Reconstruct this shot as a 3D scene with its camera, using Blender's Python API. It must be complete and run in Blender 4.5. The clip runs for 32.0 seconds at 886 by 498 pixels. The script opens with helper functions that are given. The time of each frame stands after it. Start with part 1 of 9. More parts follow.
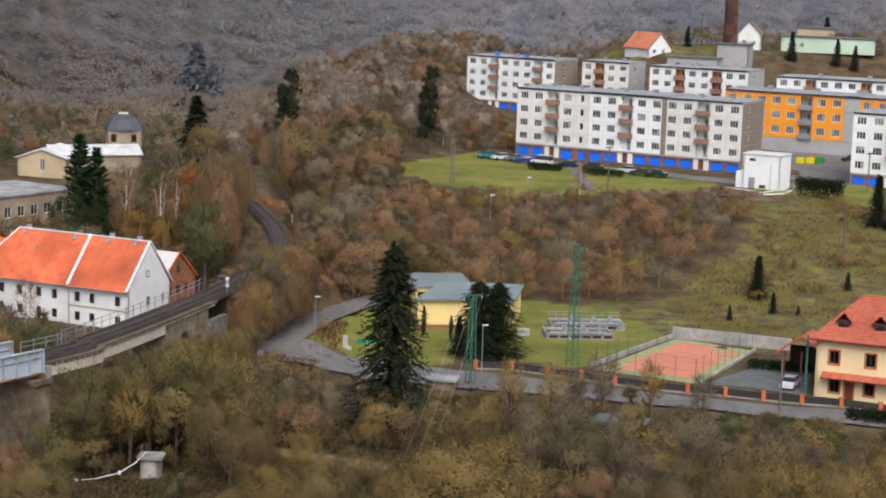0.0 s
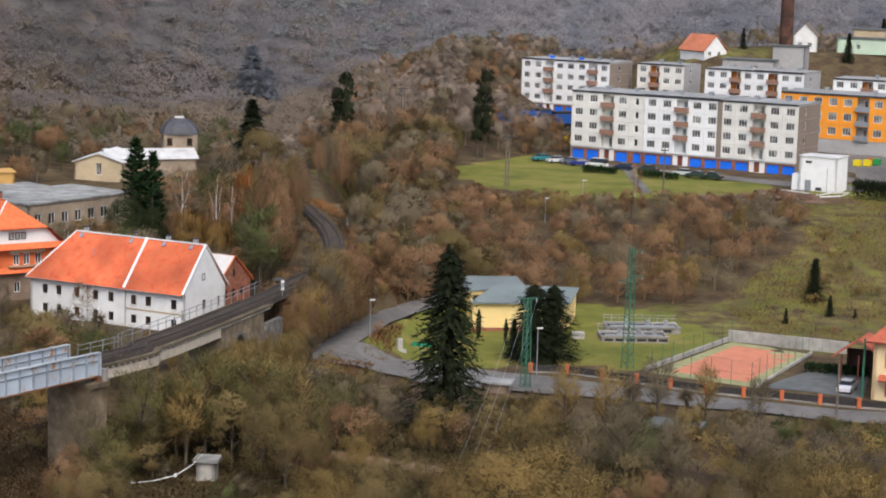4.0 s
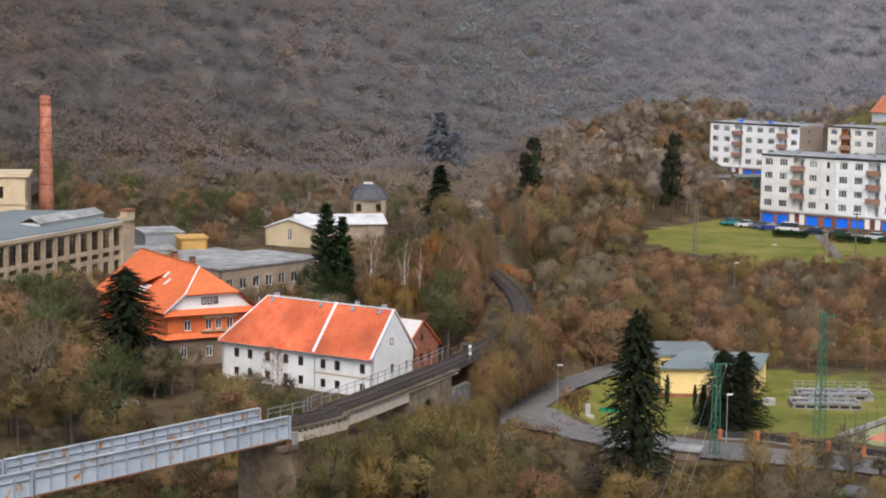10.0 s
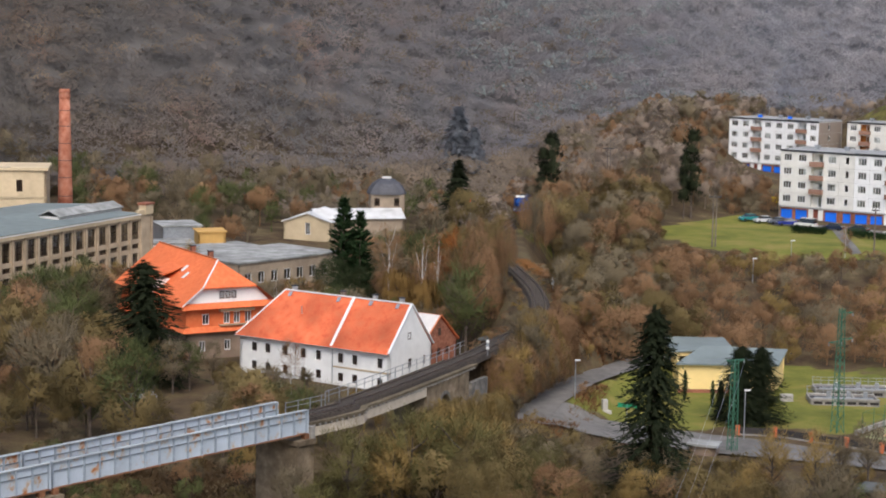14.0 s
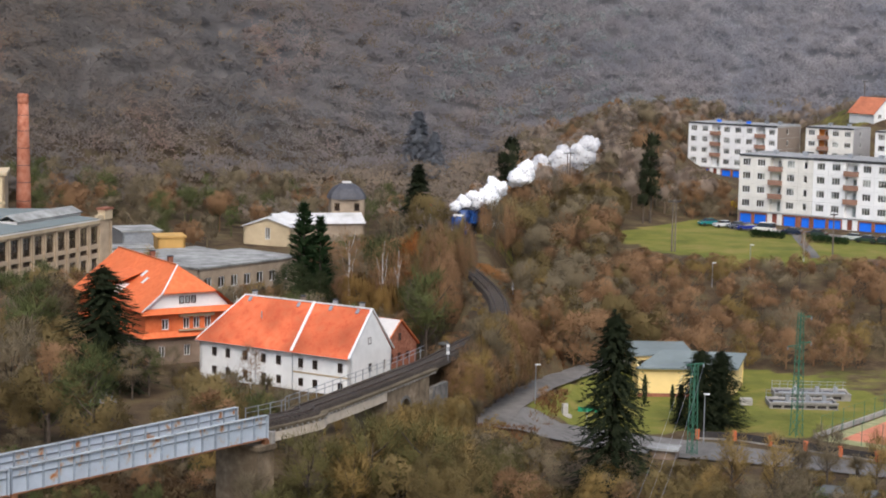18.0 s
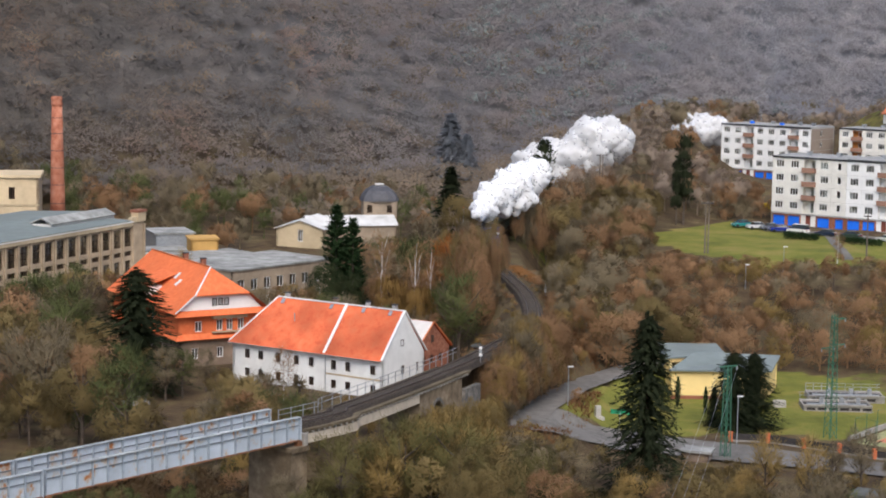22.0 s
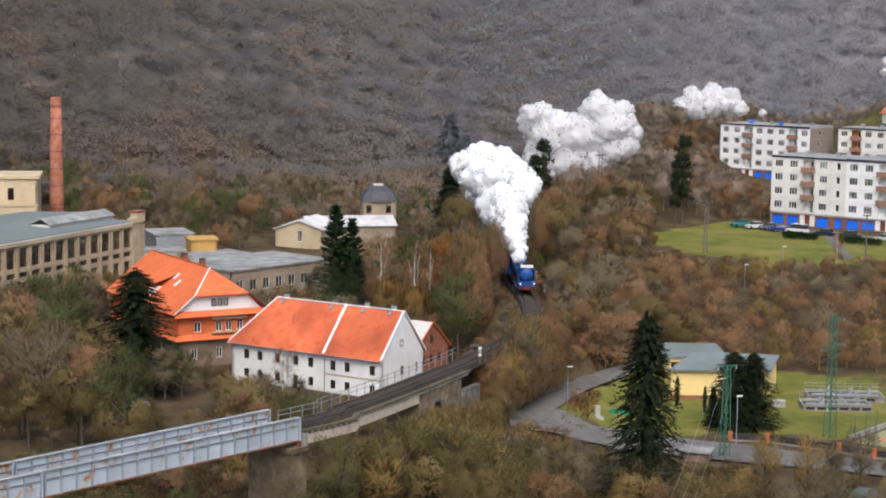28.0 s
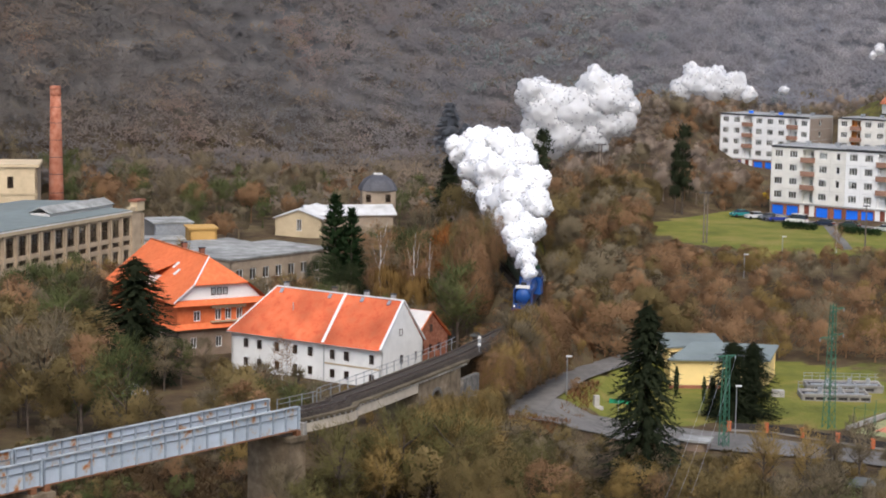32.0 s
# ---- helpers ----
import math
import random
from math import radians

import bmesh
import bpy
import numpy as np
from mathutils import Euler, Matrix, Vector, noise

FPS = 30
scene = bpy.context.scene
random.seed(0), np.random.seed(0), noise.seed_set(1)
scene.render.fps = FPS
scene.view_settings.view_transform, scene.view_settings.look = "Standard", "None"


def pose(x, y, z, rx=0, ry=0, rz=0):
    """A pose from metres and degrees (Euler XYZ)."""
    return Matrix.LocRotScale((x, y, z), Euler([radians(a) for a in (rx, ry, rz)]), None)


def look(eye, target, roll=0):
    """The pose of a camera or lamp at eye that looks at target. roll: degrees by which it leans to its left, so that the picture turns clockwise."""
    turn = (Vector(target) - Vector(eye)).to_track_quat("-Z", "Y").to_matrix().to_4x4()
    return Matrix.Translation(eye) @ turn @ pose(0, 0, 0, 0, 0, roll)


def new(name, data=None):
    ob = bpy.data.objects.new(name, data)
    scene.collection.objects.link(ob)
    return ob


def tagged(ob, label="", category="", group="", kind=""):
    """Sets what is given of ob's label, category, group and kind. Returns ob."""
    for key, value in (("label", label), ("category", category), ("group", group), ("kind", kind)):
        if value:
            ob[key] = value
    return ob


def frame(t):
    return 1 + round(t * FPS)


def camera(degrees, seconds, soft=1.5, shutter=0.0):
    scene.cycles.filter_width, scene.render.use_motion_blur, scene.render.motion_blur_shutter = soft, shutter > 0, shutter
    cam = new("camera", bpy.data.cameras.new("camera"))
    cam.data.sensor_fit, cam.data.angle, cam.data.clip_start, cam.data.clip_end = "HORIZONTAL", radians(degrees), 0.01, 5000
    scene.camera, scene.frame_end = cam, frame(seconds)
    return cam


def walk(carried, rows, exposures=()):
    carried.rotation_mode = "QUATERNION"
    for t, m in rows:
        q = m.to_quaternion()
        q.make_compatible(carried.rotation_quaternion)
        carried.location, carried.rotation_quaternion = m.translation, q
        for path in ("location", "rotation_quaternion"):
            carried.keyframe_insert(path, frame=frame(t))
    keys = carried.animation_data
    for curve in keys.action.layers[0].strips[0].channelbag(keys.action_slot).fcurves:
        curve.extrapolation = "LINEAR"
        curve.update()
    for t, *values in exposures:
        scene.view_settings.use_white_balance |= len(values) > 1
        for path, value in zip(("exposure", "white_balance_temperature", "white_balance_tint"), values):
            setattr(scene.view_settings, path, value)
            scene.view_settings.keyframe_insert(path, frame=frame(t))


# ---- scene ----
EYE = (0.0, 0.0, 53.0)
cam = camera(25.25, 32.0, soft=1.9)
# seconds, turn to the right, tilt, lean
PATH = [(0, 7.787, -8.786, 1.92), (0.5, 7.689, -8.726, 1.92), (1, 7.697, -8.788, 1.92), (1.5, 7.711, -8.808, 1.91), (2, 7.608, -8.803, 1.88),
        (2.5, 7.633, -8.739, 1.85), (3, 7.455, -8.730, 1.81), (3.5, 7.011, -8.752, 1.74), (4, 6.179, -8.745, 1.62), (4.5, 5.554, -8.618, 1.48),
        (6.5, 3.668, -8.342, 1.35), (7, 3.596, -8.362, 1.28), (7.5, 3.537, -8.506, 1.23), (8, 2.804, -8.690, 1.18), (8.5, 2.351, -8.486, 1.09),
        (9, 1.951, -7.497, 0.99), (9.5, 1.766, -6.908, 0.91), (10, 0.663, -6.982, 0.86), (10.5, 0.615, -6.987, 0.85), (11, 0.513, -7.061, 0.86),
        (11.5, 0.304, -7.186, 0.87), (12, 0.006, -7.262, 0.88), (12.5, 0.037, -7.162, 0.90), (13, 0.030, -7.145, 0.94), (13.5, 0.080, -7.182, 0.98),
        (15.5, 0.922, -6.946, 1.03), (16, 1.344, -7.041, 1.07), (16.5, 1.353, -7.059, 1.08), (17, 1.338, -7.064, 1.07), (17.5, 1.329, -7.014, 1.07),
        (18, 1.300, -6.989, 1.07), (18.5, 1.264, -6.997, 1.08), (19, 1.216, -7.067, 1.07), (19.5, 1.153, -7.096, 1.06), (20, 0.892, -7.049, 1.02),
        (20.5, 0.704, -6.996, 0.98), (21, 0.416, -6.985, 0.94), (21.5, 0.351, -6.953, 0.92), (22, 0.349, -6.947, 0.92), (22.5, 0.325, -7.008, 0.90),
        (23, 0.339, -7.007, 0.89), (23.5, 0.348, -6.991, 0.87), (24, 0.357, -6.975, 0.85), (24.5, 0.356, -6.939, 0.83), (25, 0.316, -6.971, 0.82),
        (25.5, 0.305, -6.943, 0.81), (27.5, 0.346, -6.972, 0.81), (28, 0.373, -6.941, 0.83), (28.5, 0.586, -6.885, 0.87), (29, 0.598, -7.297, 0.92),
        (29.5, 0.578, -7.664, 0.95), (30, 0.567, -7.877, 0.96), (30.5, 0.531, -7.746, 0.94), (31, 0.537, -7.390, 0.94), (31.5, 0.558, -7.350, 0.94),
        (32, 0.392, -7.249, 0.95)]
walk(cam, [(t, pose(*EYE, 90 + tilt, 0, -turn) @ pose(0, 0, 0, 0, 0, lean)) for t, turn, tilt, lean in PATH])

# ---- daylight: overcast, a wide pale sun ----
world = bpy.data.worlds.new("world")
scene.world = world
world.use_nodes = True
wt = world.node_tree
sky = wt.nodes.new("ShaderNodeTexSky")
sky.sky_type, sky.sun_disc = "NISHITA", False
sky.sun_elevation, sky.sun_rotation = radians(50), radians(174)
sky.dust_density, sky.air_density = 3.0, 1.0
wt.links.new(sky.outputs[0], wt.nodes["Background"].inputs[0])
wt.nodes["Background"].inputs[1].default_value = 0.15
sun = new("sun", bpy.data.lights.new("sun", "SUN"))
sun.data.energy, sun.data.angle, sun.data.color = 1.2, radians(40), (1.0, 0.97, 0.93)
sun.matrix_world = look((12, -110, 140), (0, 0, 0))
scene.view_settings.exposure = 0.66

# ---- small builders ----
class Geo:
    """Vertices and faces of one mesh, gathered piece by piece."""
    def __init__(self):
        self.v, self.f = [], []

    def poly(self, *pts):
        n = len(self.v)
        self.v += [tuple(p) for p in pts]
        self.f.append(tuple(range(n, n + len(pts))))

    def box(self, x0, x1, y0, y1, z0, z1):
        n = len(self.v)
        self.v += [(x0, y0, z0), (x1, y0, z0), (x1, y1, z0), (x0, y1, z0), (x0, y0, z1), (x1, y0, z1), (x1, y1, z1), (x0, y1, z1)]
        self.f += [tuple(n + i for i in q) for q in ((0, 3, 2, 1), (4, 5, 6, 7), (0, 1, 5, 4), (1, 2, 6, 5), (2, 3, 7, 6), (3, 0, 4, 7))]
        return self

    def slab(self, a, b, w, h):
        """A beam from a to b, w wide and h high."""
        a, b = Vector(a), Vector(b)
        d = (b - a).normalized()
        s = d.cross(Vector((0, 0, 1)))
        s = Vector((1, 0, 0)) if s.length < 1e-4 else s.normalized()
        u = s.cross(d)
        n = len(self.v)
        for p in (a, b):
            for i, j in ((-1, -1), (1, -1), (1, 1), (-1, 1)):
                self.v.append(tuple(p + s * (i * w / 2) + u * (j * h / 2)))
        self.f += [tuple(n + i for i in q) for q in ((0, 1, 2, 3), (7, 6, 5, 4), (0, 4, 5, 1), (1, 5, 6, 2), (2, 6, 7, 3), (3, 7, 4, 0))]
        return self

    def tube(self, pts, radii, sides=8, cap=True):
        pts = [Vector(p) for p in pts]
        n = len(self.v)
        for k, p in enumerate(pts):
            d = (pts[min(k + 1, len(pts) - 1)] - pts[max(k - 1, 0)]).normalized()
            s = d.orthogonal().normalized() if abs(d.z) < 0.9 else Vector((1, 0, 0)).cross(d).normalized()
            u = d.cross(s)
            for i in range(sides):
                a = 2 * math.pi * i / sides
                self.v.append(tuple(p + (s * math.cos(a) + u * math.sin(a)) * radii[k]))
        for k in range(len(pts) - 1):
            for i in range(sides):
                j = (i + 1) % sides
                self.f.append((n + k * sides + i, n + k * sides + j, n + (k + 1) * sides + j, n + (k + 1) * sides + i))
        if cap:
            self.f.append(tuple(range(n + sides - 1, n - 1, -1)))
            self.f.append(tuple(range(n + (len(pts) - 1) * sides, n + len(pts) * sides)))
        return self

    def add(self, other, m=None):
        n = len(self.v)
        self.v += other.v if m is None else [tuple(m @ Vector(p)) for p in other.v]
        self.f += [tuple(n + i for i in q) for q in other.f]
        return self

    def mesh(self, name, mat=None, smooth=False):
        me = bpy.data.meshes.new(name)
        me.from_pydata(self.v, [], self.f)
        if mat:
            me.materials.append(mat)
        if smooth:
            me.polygons.foreach_set("use_smooth", [True] * len(me.polygons))
        me.update()
        return me


def thing(name, label, category, m=None, group="", kind=""):
    """An Empty at the base of a thing, at the pose m."""
    ob = new(name)
    if m is not None:
        ob.matrix_basis = m
    return tagged(ob, label, category, group, kind)


def part(name, geo, mat, parent, label="", m=None, smooth=False):
    me = geo if isinstance(geo, bpy.types.Mesh) else geo.mesh(name, mat, smooth)
    ob = new(name, me)
    ob.parent = parent
    if m is not None:
        ob.matrix_basis = m
    if label:
        tagged(ob, label)
    return ob


def setting(name, geo, mat, label, category, smooth=False):
    return tagged(new(name, geo.mesh(name, mat, smooth)), label, category, kind="structure")


def pierced(w, h, holes, th=0.3):
    """A wall w by h, th thick, its front in y = 0, with holes (x0, x1, z0, z1) through it."""
    g = Geo()
    xs = sorted({0, w, *[q for o in holes for q in o[:2]]})
    zs = sorted({0, h, *[q for o in holes for q in o[2:]]})
    for i in range(len(xs) - 1):
        for j in range(len(zs) - 1):
            cx, cz = (xs[i] + xs[i + 1]) / 2, (zs[j] + zs[j + 1]) / 2
            if any(o[0] < cx < o[1] and o[2] < cz < o[3] for o in holes):
                continue
            a, b, c, d = xs[i], xs[i + 1], zs[j], zs[j + 1]
            g.poly((a, 0, c), (b, 0, c), (b, 0, d), (a, 0, d))
            g.poly((a, th, c), (a, th, d), (b, th, d), (b, th, c))
    for a, b, c, d in holes:
        g.poly((a, 0, c), (a, th, c), (b, th, c), (b, 0, c))
        g.poly((a, 0, d), (b, 0, d), (b, th, d), (a, th, d))
        g.poly((a, 0, c), (a, 0, d), (a, th, d), (a, th, c))
        g.poly((b, 0, c), (b, th, c), (b, th, d), (b, 0, d))
    for a, b in (((0, 0), (w, 0)), ((0, h), (w, h))):
        g.poly((a[0], 0, a[1]), (a[0], th, a[1]), (b[0], th, b[1]), (b[0], 0, b[1]))
    for x in (0, w):
        g.poly((x, 0, 0), (x, 0, h), (x, th, h), (x, th, 0))
    return g


def sash(w, h, cols=2, rows=1, bar=0.12, depth=0.07):
    """A window's frame, w by h, with its bars; lower left corner at the origin."""
    lights = []
    for i in range(cols):
        for j in range(rows):
            x0, x1 = w * i / cols + (bar if i == 0 else bar * 0.55), w * (i + 1) / cols - (bar if i == cols - 1 else bar * 0.55)
            z0, z1 = h * j / rows + (bar if j == 0 else bar * 0.45), h * (j + 1) / rows - (bar if j == rows - 1 else bar * 0.45)
            lights.append((x0, x1, z0, z1))
    g = pierced(w, h, lights, depth)
    return g


MESHES = {}


def window(parent, m, w, h, cols=2, rows=1, frame_mat=None, name="window", label="", pane_mat=None):
    """A framed window with its pane, as parts of a house; lower left corner at m."""
    key = (round(w, 2), round(h, 2), cols, rows, frame_mat.name, pane_mat.name if pane_mat else "")
    if key not in MESHES:
        p = Geo()
        p.box(0.04, w - 0.04, 0.03, 0.042, 0.04, h - 0.04)
        MESHES[key] = (sash(w, h, cols, rows).mesh("window", frame_mat), p.mesh("pane", pane_mat or GLASS))
    a, b = MESHES[key]
    ob = part(name, a, None, parent, label, m)
    q = part("pane", b, None, ob)
    return ob


def node_mat(name, rough=0.8, metal=0.0, spec=0.3):
    mat = bpy.data.materials.new(name)
    mat.use_nodes = True
    nt = mat.node_tree
    b = nt.nodes["Principled BSDF"]
    b.inputs["Roughness"].default_value, b.inputs["Metallic"].default_value = rough, metal
    b.inputs["Specular IOR Level"].default_value = spec
    return mat, nt, b


def surface(name, stops, scale=1.0, rough=0.85, detail=6, scale2=0.0, dark=0.6, bump=0.0, bump_scale=8.0, metal=0.0, spec=0.3,
            island=0.0, stretch=None, obj=0.0):
    """A mottled material: a colour ramp over noise, coarse stains, fine relief, and a shift from piece to piece."""
    mat, nt, b = node_mat(name, rough, metal, spec)
    N, L = nt.nodes, nt.links
    co = N.new("ShaderNodeNewGeometry").outputs["Position"]
    if stretch:
        mp = N.new("ShaderNodeMapping")
        mp.inputs["Scale"].default_value = stretch
        tc = N.new("ShaderNodeTexCoord")
        L.new(tc.outputs["Object"], mp.inputs["Vector"])
        co = mp.outputs[0]
    no = N.new("ShaderNodeTexNoise")
    no.inputs["Scale"].default_value, no.inputs["Detail"].default_value, no.inputs["Roughness"].default_value = scale, detail, 0.62
    L.new(co, no.inputs["Vector"])
    ra = N.new("ShaderNodeValToRGB")
    els = ra.color_ramp.elements
    while len(els) < len(stops):
        els.new(0.5)
    for e, (p, c) in zip(els, stops):
        e.position, e.color = p, (*c, 1)
    L.new(no.outputs[0], ra.inputs[0])
    col = ra.outputs[0]
    if scale2:
        n2 = N.new("ShaderNodeTexNoise")
        n2.inputs["Scale"].default_value, n2.inputs["Detail"].default_value = scale2, 3
        L.new(co, n2.inputs["Vector"])
        mr = N.new("ShaderNodeMapRange")
        mr.inputs["From Min"].default_value, mr.inputs["From Max"].default_value = 0.35, 0.7
        mr.inputs["To Min"].default_value, mr.inputs["To Max"].default_value = 1.0, dark
        L.new(n2.outputs[0], mr.inputs["Value"])
        mx = N.new("ShaderNodeMix")
        mx.data_type, mx.blend_type = "RGBA", "MULTIPLY"
        mx.inputs[0].default_value = 1.0
        L.new(col, mx.inputs[6]), L.new(mr.outputs[0], mx.inputs[7])
        col = mx.outputs[2]
    for amount, node, out in ((island, "ShaderNodeNewGeometry", "Random Per Island"), (obj, "ShaderNodeObjectInfo", "Random")):
        if amount:
            src = N.new(node).outputs[out]
            mr = N.new("ShaderNodeMapRange")
            mr.inputs["To Min"].default_value, mr.inputs["To Max"].default_value = 1 - amount, 1 + amount
            L.new(src, mr.inputs["Value"])
            hs = N.new("ShaderNodeHueSaturation")
            L.new(mr.outputs[0], hs.inputs["Value"])
            L.new(col, hs.inputs["Color"])
            col = hs.outputs[0]
    L.new(col, b.inputs["Base Color"])
    if bump:
        n3 = N.new("ShaderNodeTexNoise")
        n3.inputs["Scale"].default_value, n3.inputs["Detail"].default_value = bump_scale, 4
        L.new(co, n3.inputs["Vector"])
        bp = N.new("ShaderNodeBump")
        bp.inputs["Strength"].default_value, bp.inputs["Distance"].default_value = bump, 0.1
        L.new(n3.outputs[0], bp.inputs["Height"])
        L.new(bp.outputs[0], b.inputs["Normal"])
    return mat


def plain2(name, c, var=0.12, scale=1.5, rough=0.8, big=0.12, dark=0.8, **kw):
    lo, hi = tuple(x * (1 - var) for x in c), tuple(min(1, x * (1 + var)) for x in c)
    return surface(name, [(0.3, lo), (0.7, hi)], scale, rough, scale2=big, dark=dark, **kw)


# ---- materials ----
GLASS, _nt, _b = node_mat("window_glass", 0.04, 0, 0.5)
_b.inputs["Base Color"].default_value = (0.75, 0.8, 0.8, 1)
_b.inputs["Transmission Weight"].default_value = 1.0
_b.inputs["IOR"].default_value = 1.45
WHITE_PAINT = plain2("white_paint", (0.78, 0.78, 0.76), 0.04, 3, 0.6)
WHITE_SHEET = surface("patchy_white_roofing", [(0.3, (0.4, 0.39, 0.37)), (0.5, (0.6, 0.59, 0.57)), (0.7, (0.7, 0.7, 0.69))], 0.25, 0.7, scale2=0.1, dark=0.8)
WHITE_PANEL = plain2("white_render", (0.8, 0.8, 0.79), 0.05, 0.8, 0.85, dark=0.9)
BEIGE_PANEL = plain2("beige_concrete", (0.72, 0.7, 0.645), 0.07, 0.7, 0.9, dark=0.85)
BROWN_PANEL = plain2("brown_pebble_dash", (0.25, 0.2, 0.16), 0.12, 3, 0.95, dark=0.85)
GREY_PANEL = plain2("grey_concrete", (0.4, 0.39, 0.38), 0.08, 0.9, 0.9, dark=0.82)
ORANGE_PANEL = plain2("orange_render", (0.85, 0.32, 0.035), 0.04, 0.8, 0.8, dark=0.92)
BRICK = surface("red_brick", [(0.3, (0.2, 0.075, 0.045)), (0.55, (0.33, 0.13, 0.08)), (0.75, (0.42, 0.22, 0.15))], 2.2, 0.9, scale2=0.3, dark=0.7, bump=0.4)
BLUE_DOOR = plain2("blue_garage_paint", (0.015, 0.17, 0.85), 0.08, 1, 0.5)
TAR = plain2("roofing_felt", (0.12, 0.125, 0.12), 0.25, 0.6, 0.9)
FLAT_ROOF = plain2("pale_roofing_felt", (0.3, 0.3, 0.29), 0.2, 0.5, 0.9)
ROOF_GREY = plain2("grey_green_roof_sheet", (0.19, 0.22, 0.21), 0.12, 0.5, 0.55, dark=0.85)
ASPHALT = surface("asphalt", [(0.3, (0.125, 0.116, 0.105)), (0.7, (0.21, 0.195, 0.178))], 0.9, 0.85, scale2=0.12, dark=0.7, bump=0.2)
CONCRETE = plain2("weathered_concrete", (0.34, 0.32, 0.29), 0.25, 0.9, 0.92, big=0.25, dark=0.6, bump=0.3)
STONE = surface("grey_masonry", [(0.3, (0.09, 0.085, 0.08)), (0.55, (0.2, 0.185, 0.165)), (0.75, (0.32, 0.3, 0.27))], 1.3, 0.95, scale2=0.3, dark=0.55, bump=0.6)
DARK_STEEL = plain2("dark_steel", (0.06, 0.06, 0.065), 0.3, 3, 0.55, metal=0.4)
METAL_GREY = plain2("galvanised_sheet", (0.42, 0.44, 0.46), 0.15, 2, 0.45, metal=0.6)

# ---- the land ----
def ss(a, b, v):
    t = np.clip((v - a) / (b - a), 0, 1)
    return t * t * (3 - 2 * t)


TRACK = [(-67.0, 136.0), (-14.9, 196.7), (-9.2, 206.0), (-3.8, 216.9), (3.3, 232.7), (7.8, 244.7), (11.3, 254.5), (13.8, 265.0), (14.6, 280.0),
         (14.2, 294.0), (13.0, 306.0), (11.9, 316.0), (10.9, 327.0), (10.4, 345.0), (10.7, 358.0), (12.6, 371.0), (16.4, 388.0), (23.5, 409.0), (35.0, 432.0), (55.0, 450.0), (85.0, 464.0), (130.0, 474.0), (210.0, 482.0)]
RAIL_Z = 11.0


def along(rows, step):
    """A smooth line through the rows, in even steps."""
    p = np.array(rows, float)
    out = []
    for i in range(len(p) - 1):
        p0, p1, p2, p3 = p[max(i - 1, 0)], p[i], p[i + 1], p[min(i + 2, len(p) - 1)]
        n = max(2, int(np.linalg.norm(p2 - p1)))
        for t in np.linspace(0, 1, n, endpoint=False):
            out.append(0.5 * (2 * p1 + (p2 - p0) * t + (2 * p0 - 5 * p1 + 4 * p2 - p3) * t * t + (3 * p1 - p0 - 3 * p2 + p3) * t ** 3))
    out.append(p[-1])
    out = np.array(out)
    s = np.concatenate([[0], np.cumsum(np.linalg.norm(np.diff(out, axis=0), axis=1))])
    q = np.arange(0, s[-1], step)
    return np.stack([np.interp(q, s, out[:, k]) for k in range(out.shape[1])], 1)


LINE = along(TRACK, 1.0)


def track_dist(x, y):
    """Distance to the track's line, and the side: left of it negative."""
    if x.size == 1:
        ks = np.arange(0, len(LINE) - 3, 3)
        a = LINE[ks]
        d = LINE[ks + 3] - a
        gx, gy = float(x.ravel()[0]) - a[:, 0], float(y.ravel()[0]) - a[:, 1]
        t = np.clip((gx * d[:, 0] + gy * d[:, 1]) / (d * d).sum(1), 0, 1)
        ex, ey = gx - t * d[:, 0], gy - t * d[:, 1]
        r = np.hypot(ex, ey)
        i = int(np.argmin(r))
        return np.full(x.shape, r[i]), np.full(x.shape, np.sign(ex[i] * d[i, 1] - ey[i] * d[i, 0])), np.full(x.shape, ks[i] + 3 * t[i])
    best, side, at = np.full(x.shape, 1e9), np.zeros(x.shape), np.zeros(x.shape)
    for k in range(0, len(LINE) - 3, 3):
        a, d = LINE[k], LINE[k + 3] - LINE[k]
        t = np.clip(((x - a[0]) * d[0] + (y - a[1]) * d[1]) / d.dot(d), 0, 1)
        ex, ey = x - a[0] - t * d[0], y - a[1] - t * d[1]
        r = np.hypot(ex, ey)
        w = r < best
        best, side, at = np.where(w, r, best), np.where(w, np.sign(ex * d[1] - ey * d[0]), side), np.where(w, k + 3 * t, at)
    return best, side, at


def wave(x, y, s, seed=0.0):
    return (np.sin(x / s + seed) * np.cos(y / (s * 1.3) + seed * 1.7) + 0.6 * np.sin(x / (s * 0.53) + y / (s * 0.71) + seed * 2.3)
            + 0.4 * np.cos(x / (s * 0.31) - y / (s * 0.37) + seed * 0.9)) / 2


# the side road, and the end of the valley road that rises to the arch
BRANCH = [(12.0, 237.0, 2.9), (13.8, 245.5, 2.8), (16.2, 252.5, 2.7), (19.2, 260.5, 2.6), (23.6, 268.0, 2.6), (28.0, 274.6, 2.6), (33.0, 281.0, 2.6)]
RISE = [(2.0, 228.0, 4.4), (7.6, 233.0, 3.6), (12.4, 236.6, 2.8), (16.6, 239.0, 1.7), (21.5, 240.6, 0.5), (27.0, 239.2, 0.1)]
BRANCH_LINE, RISE_LINE = along(BRANCH, 0.4), along(RISE, 0.4)


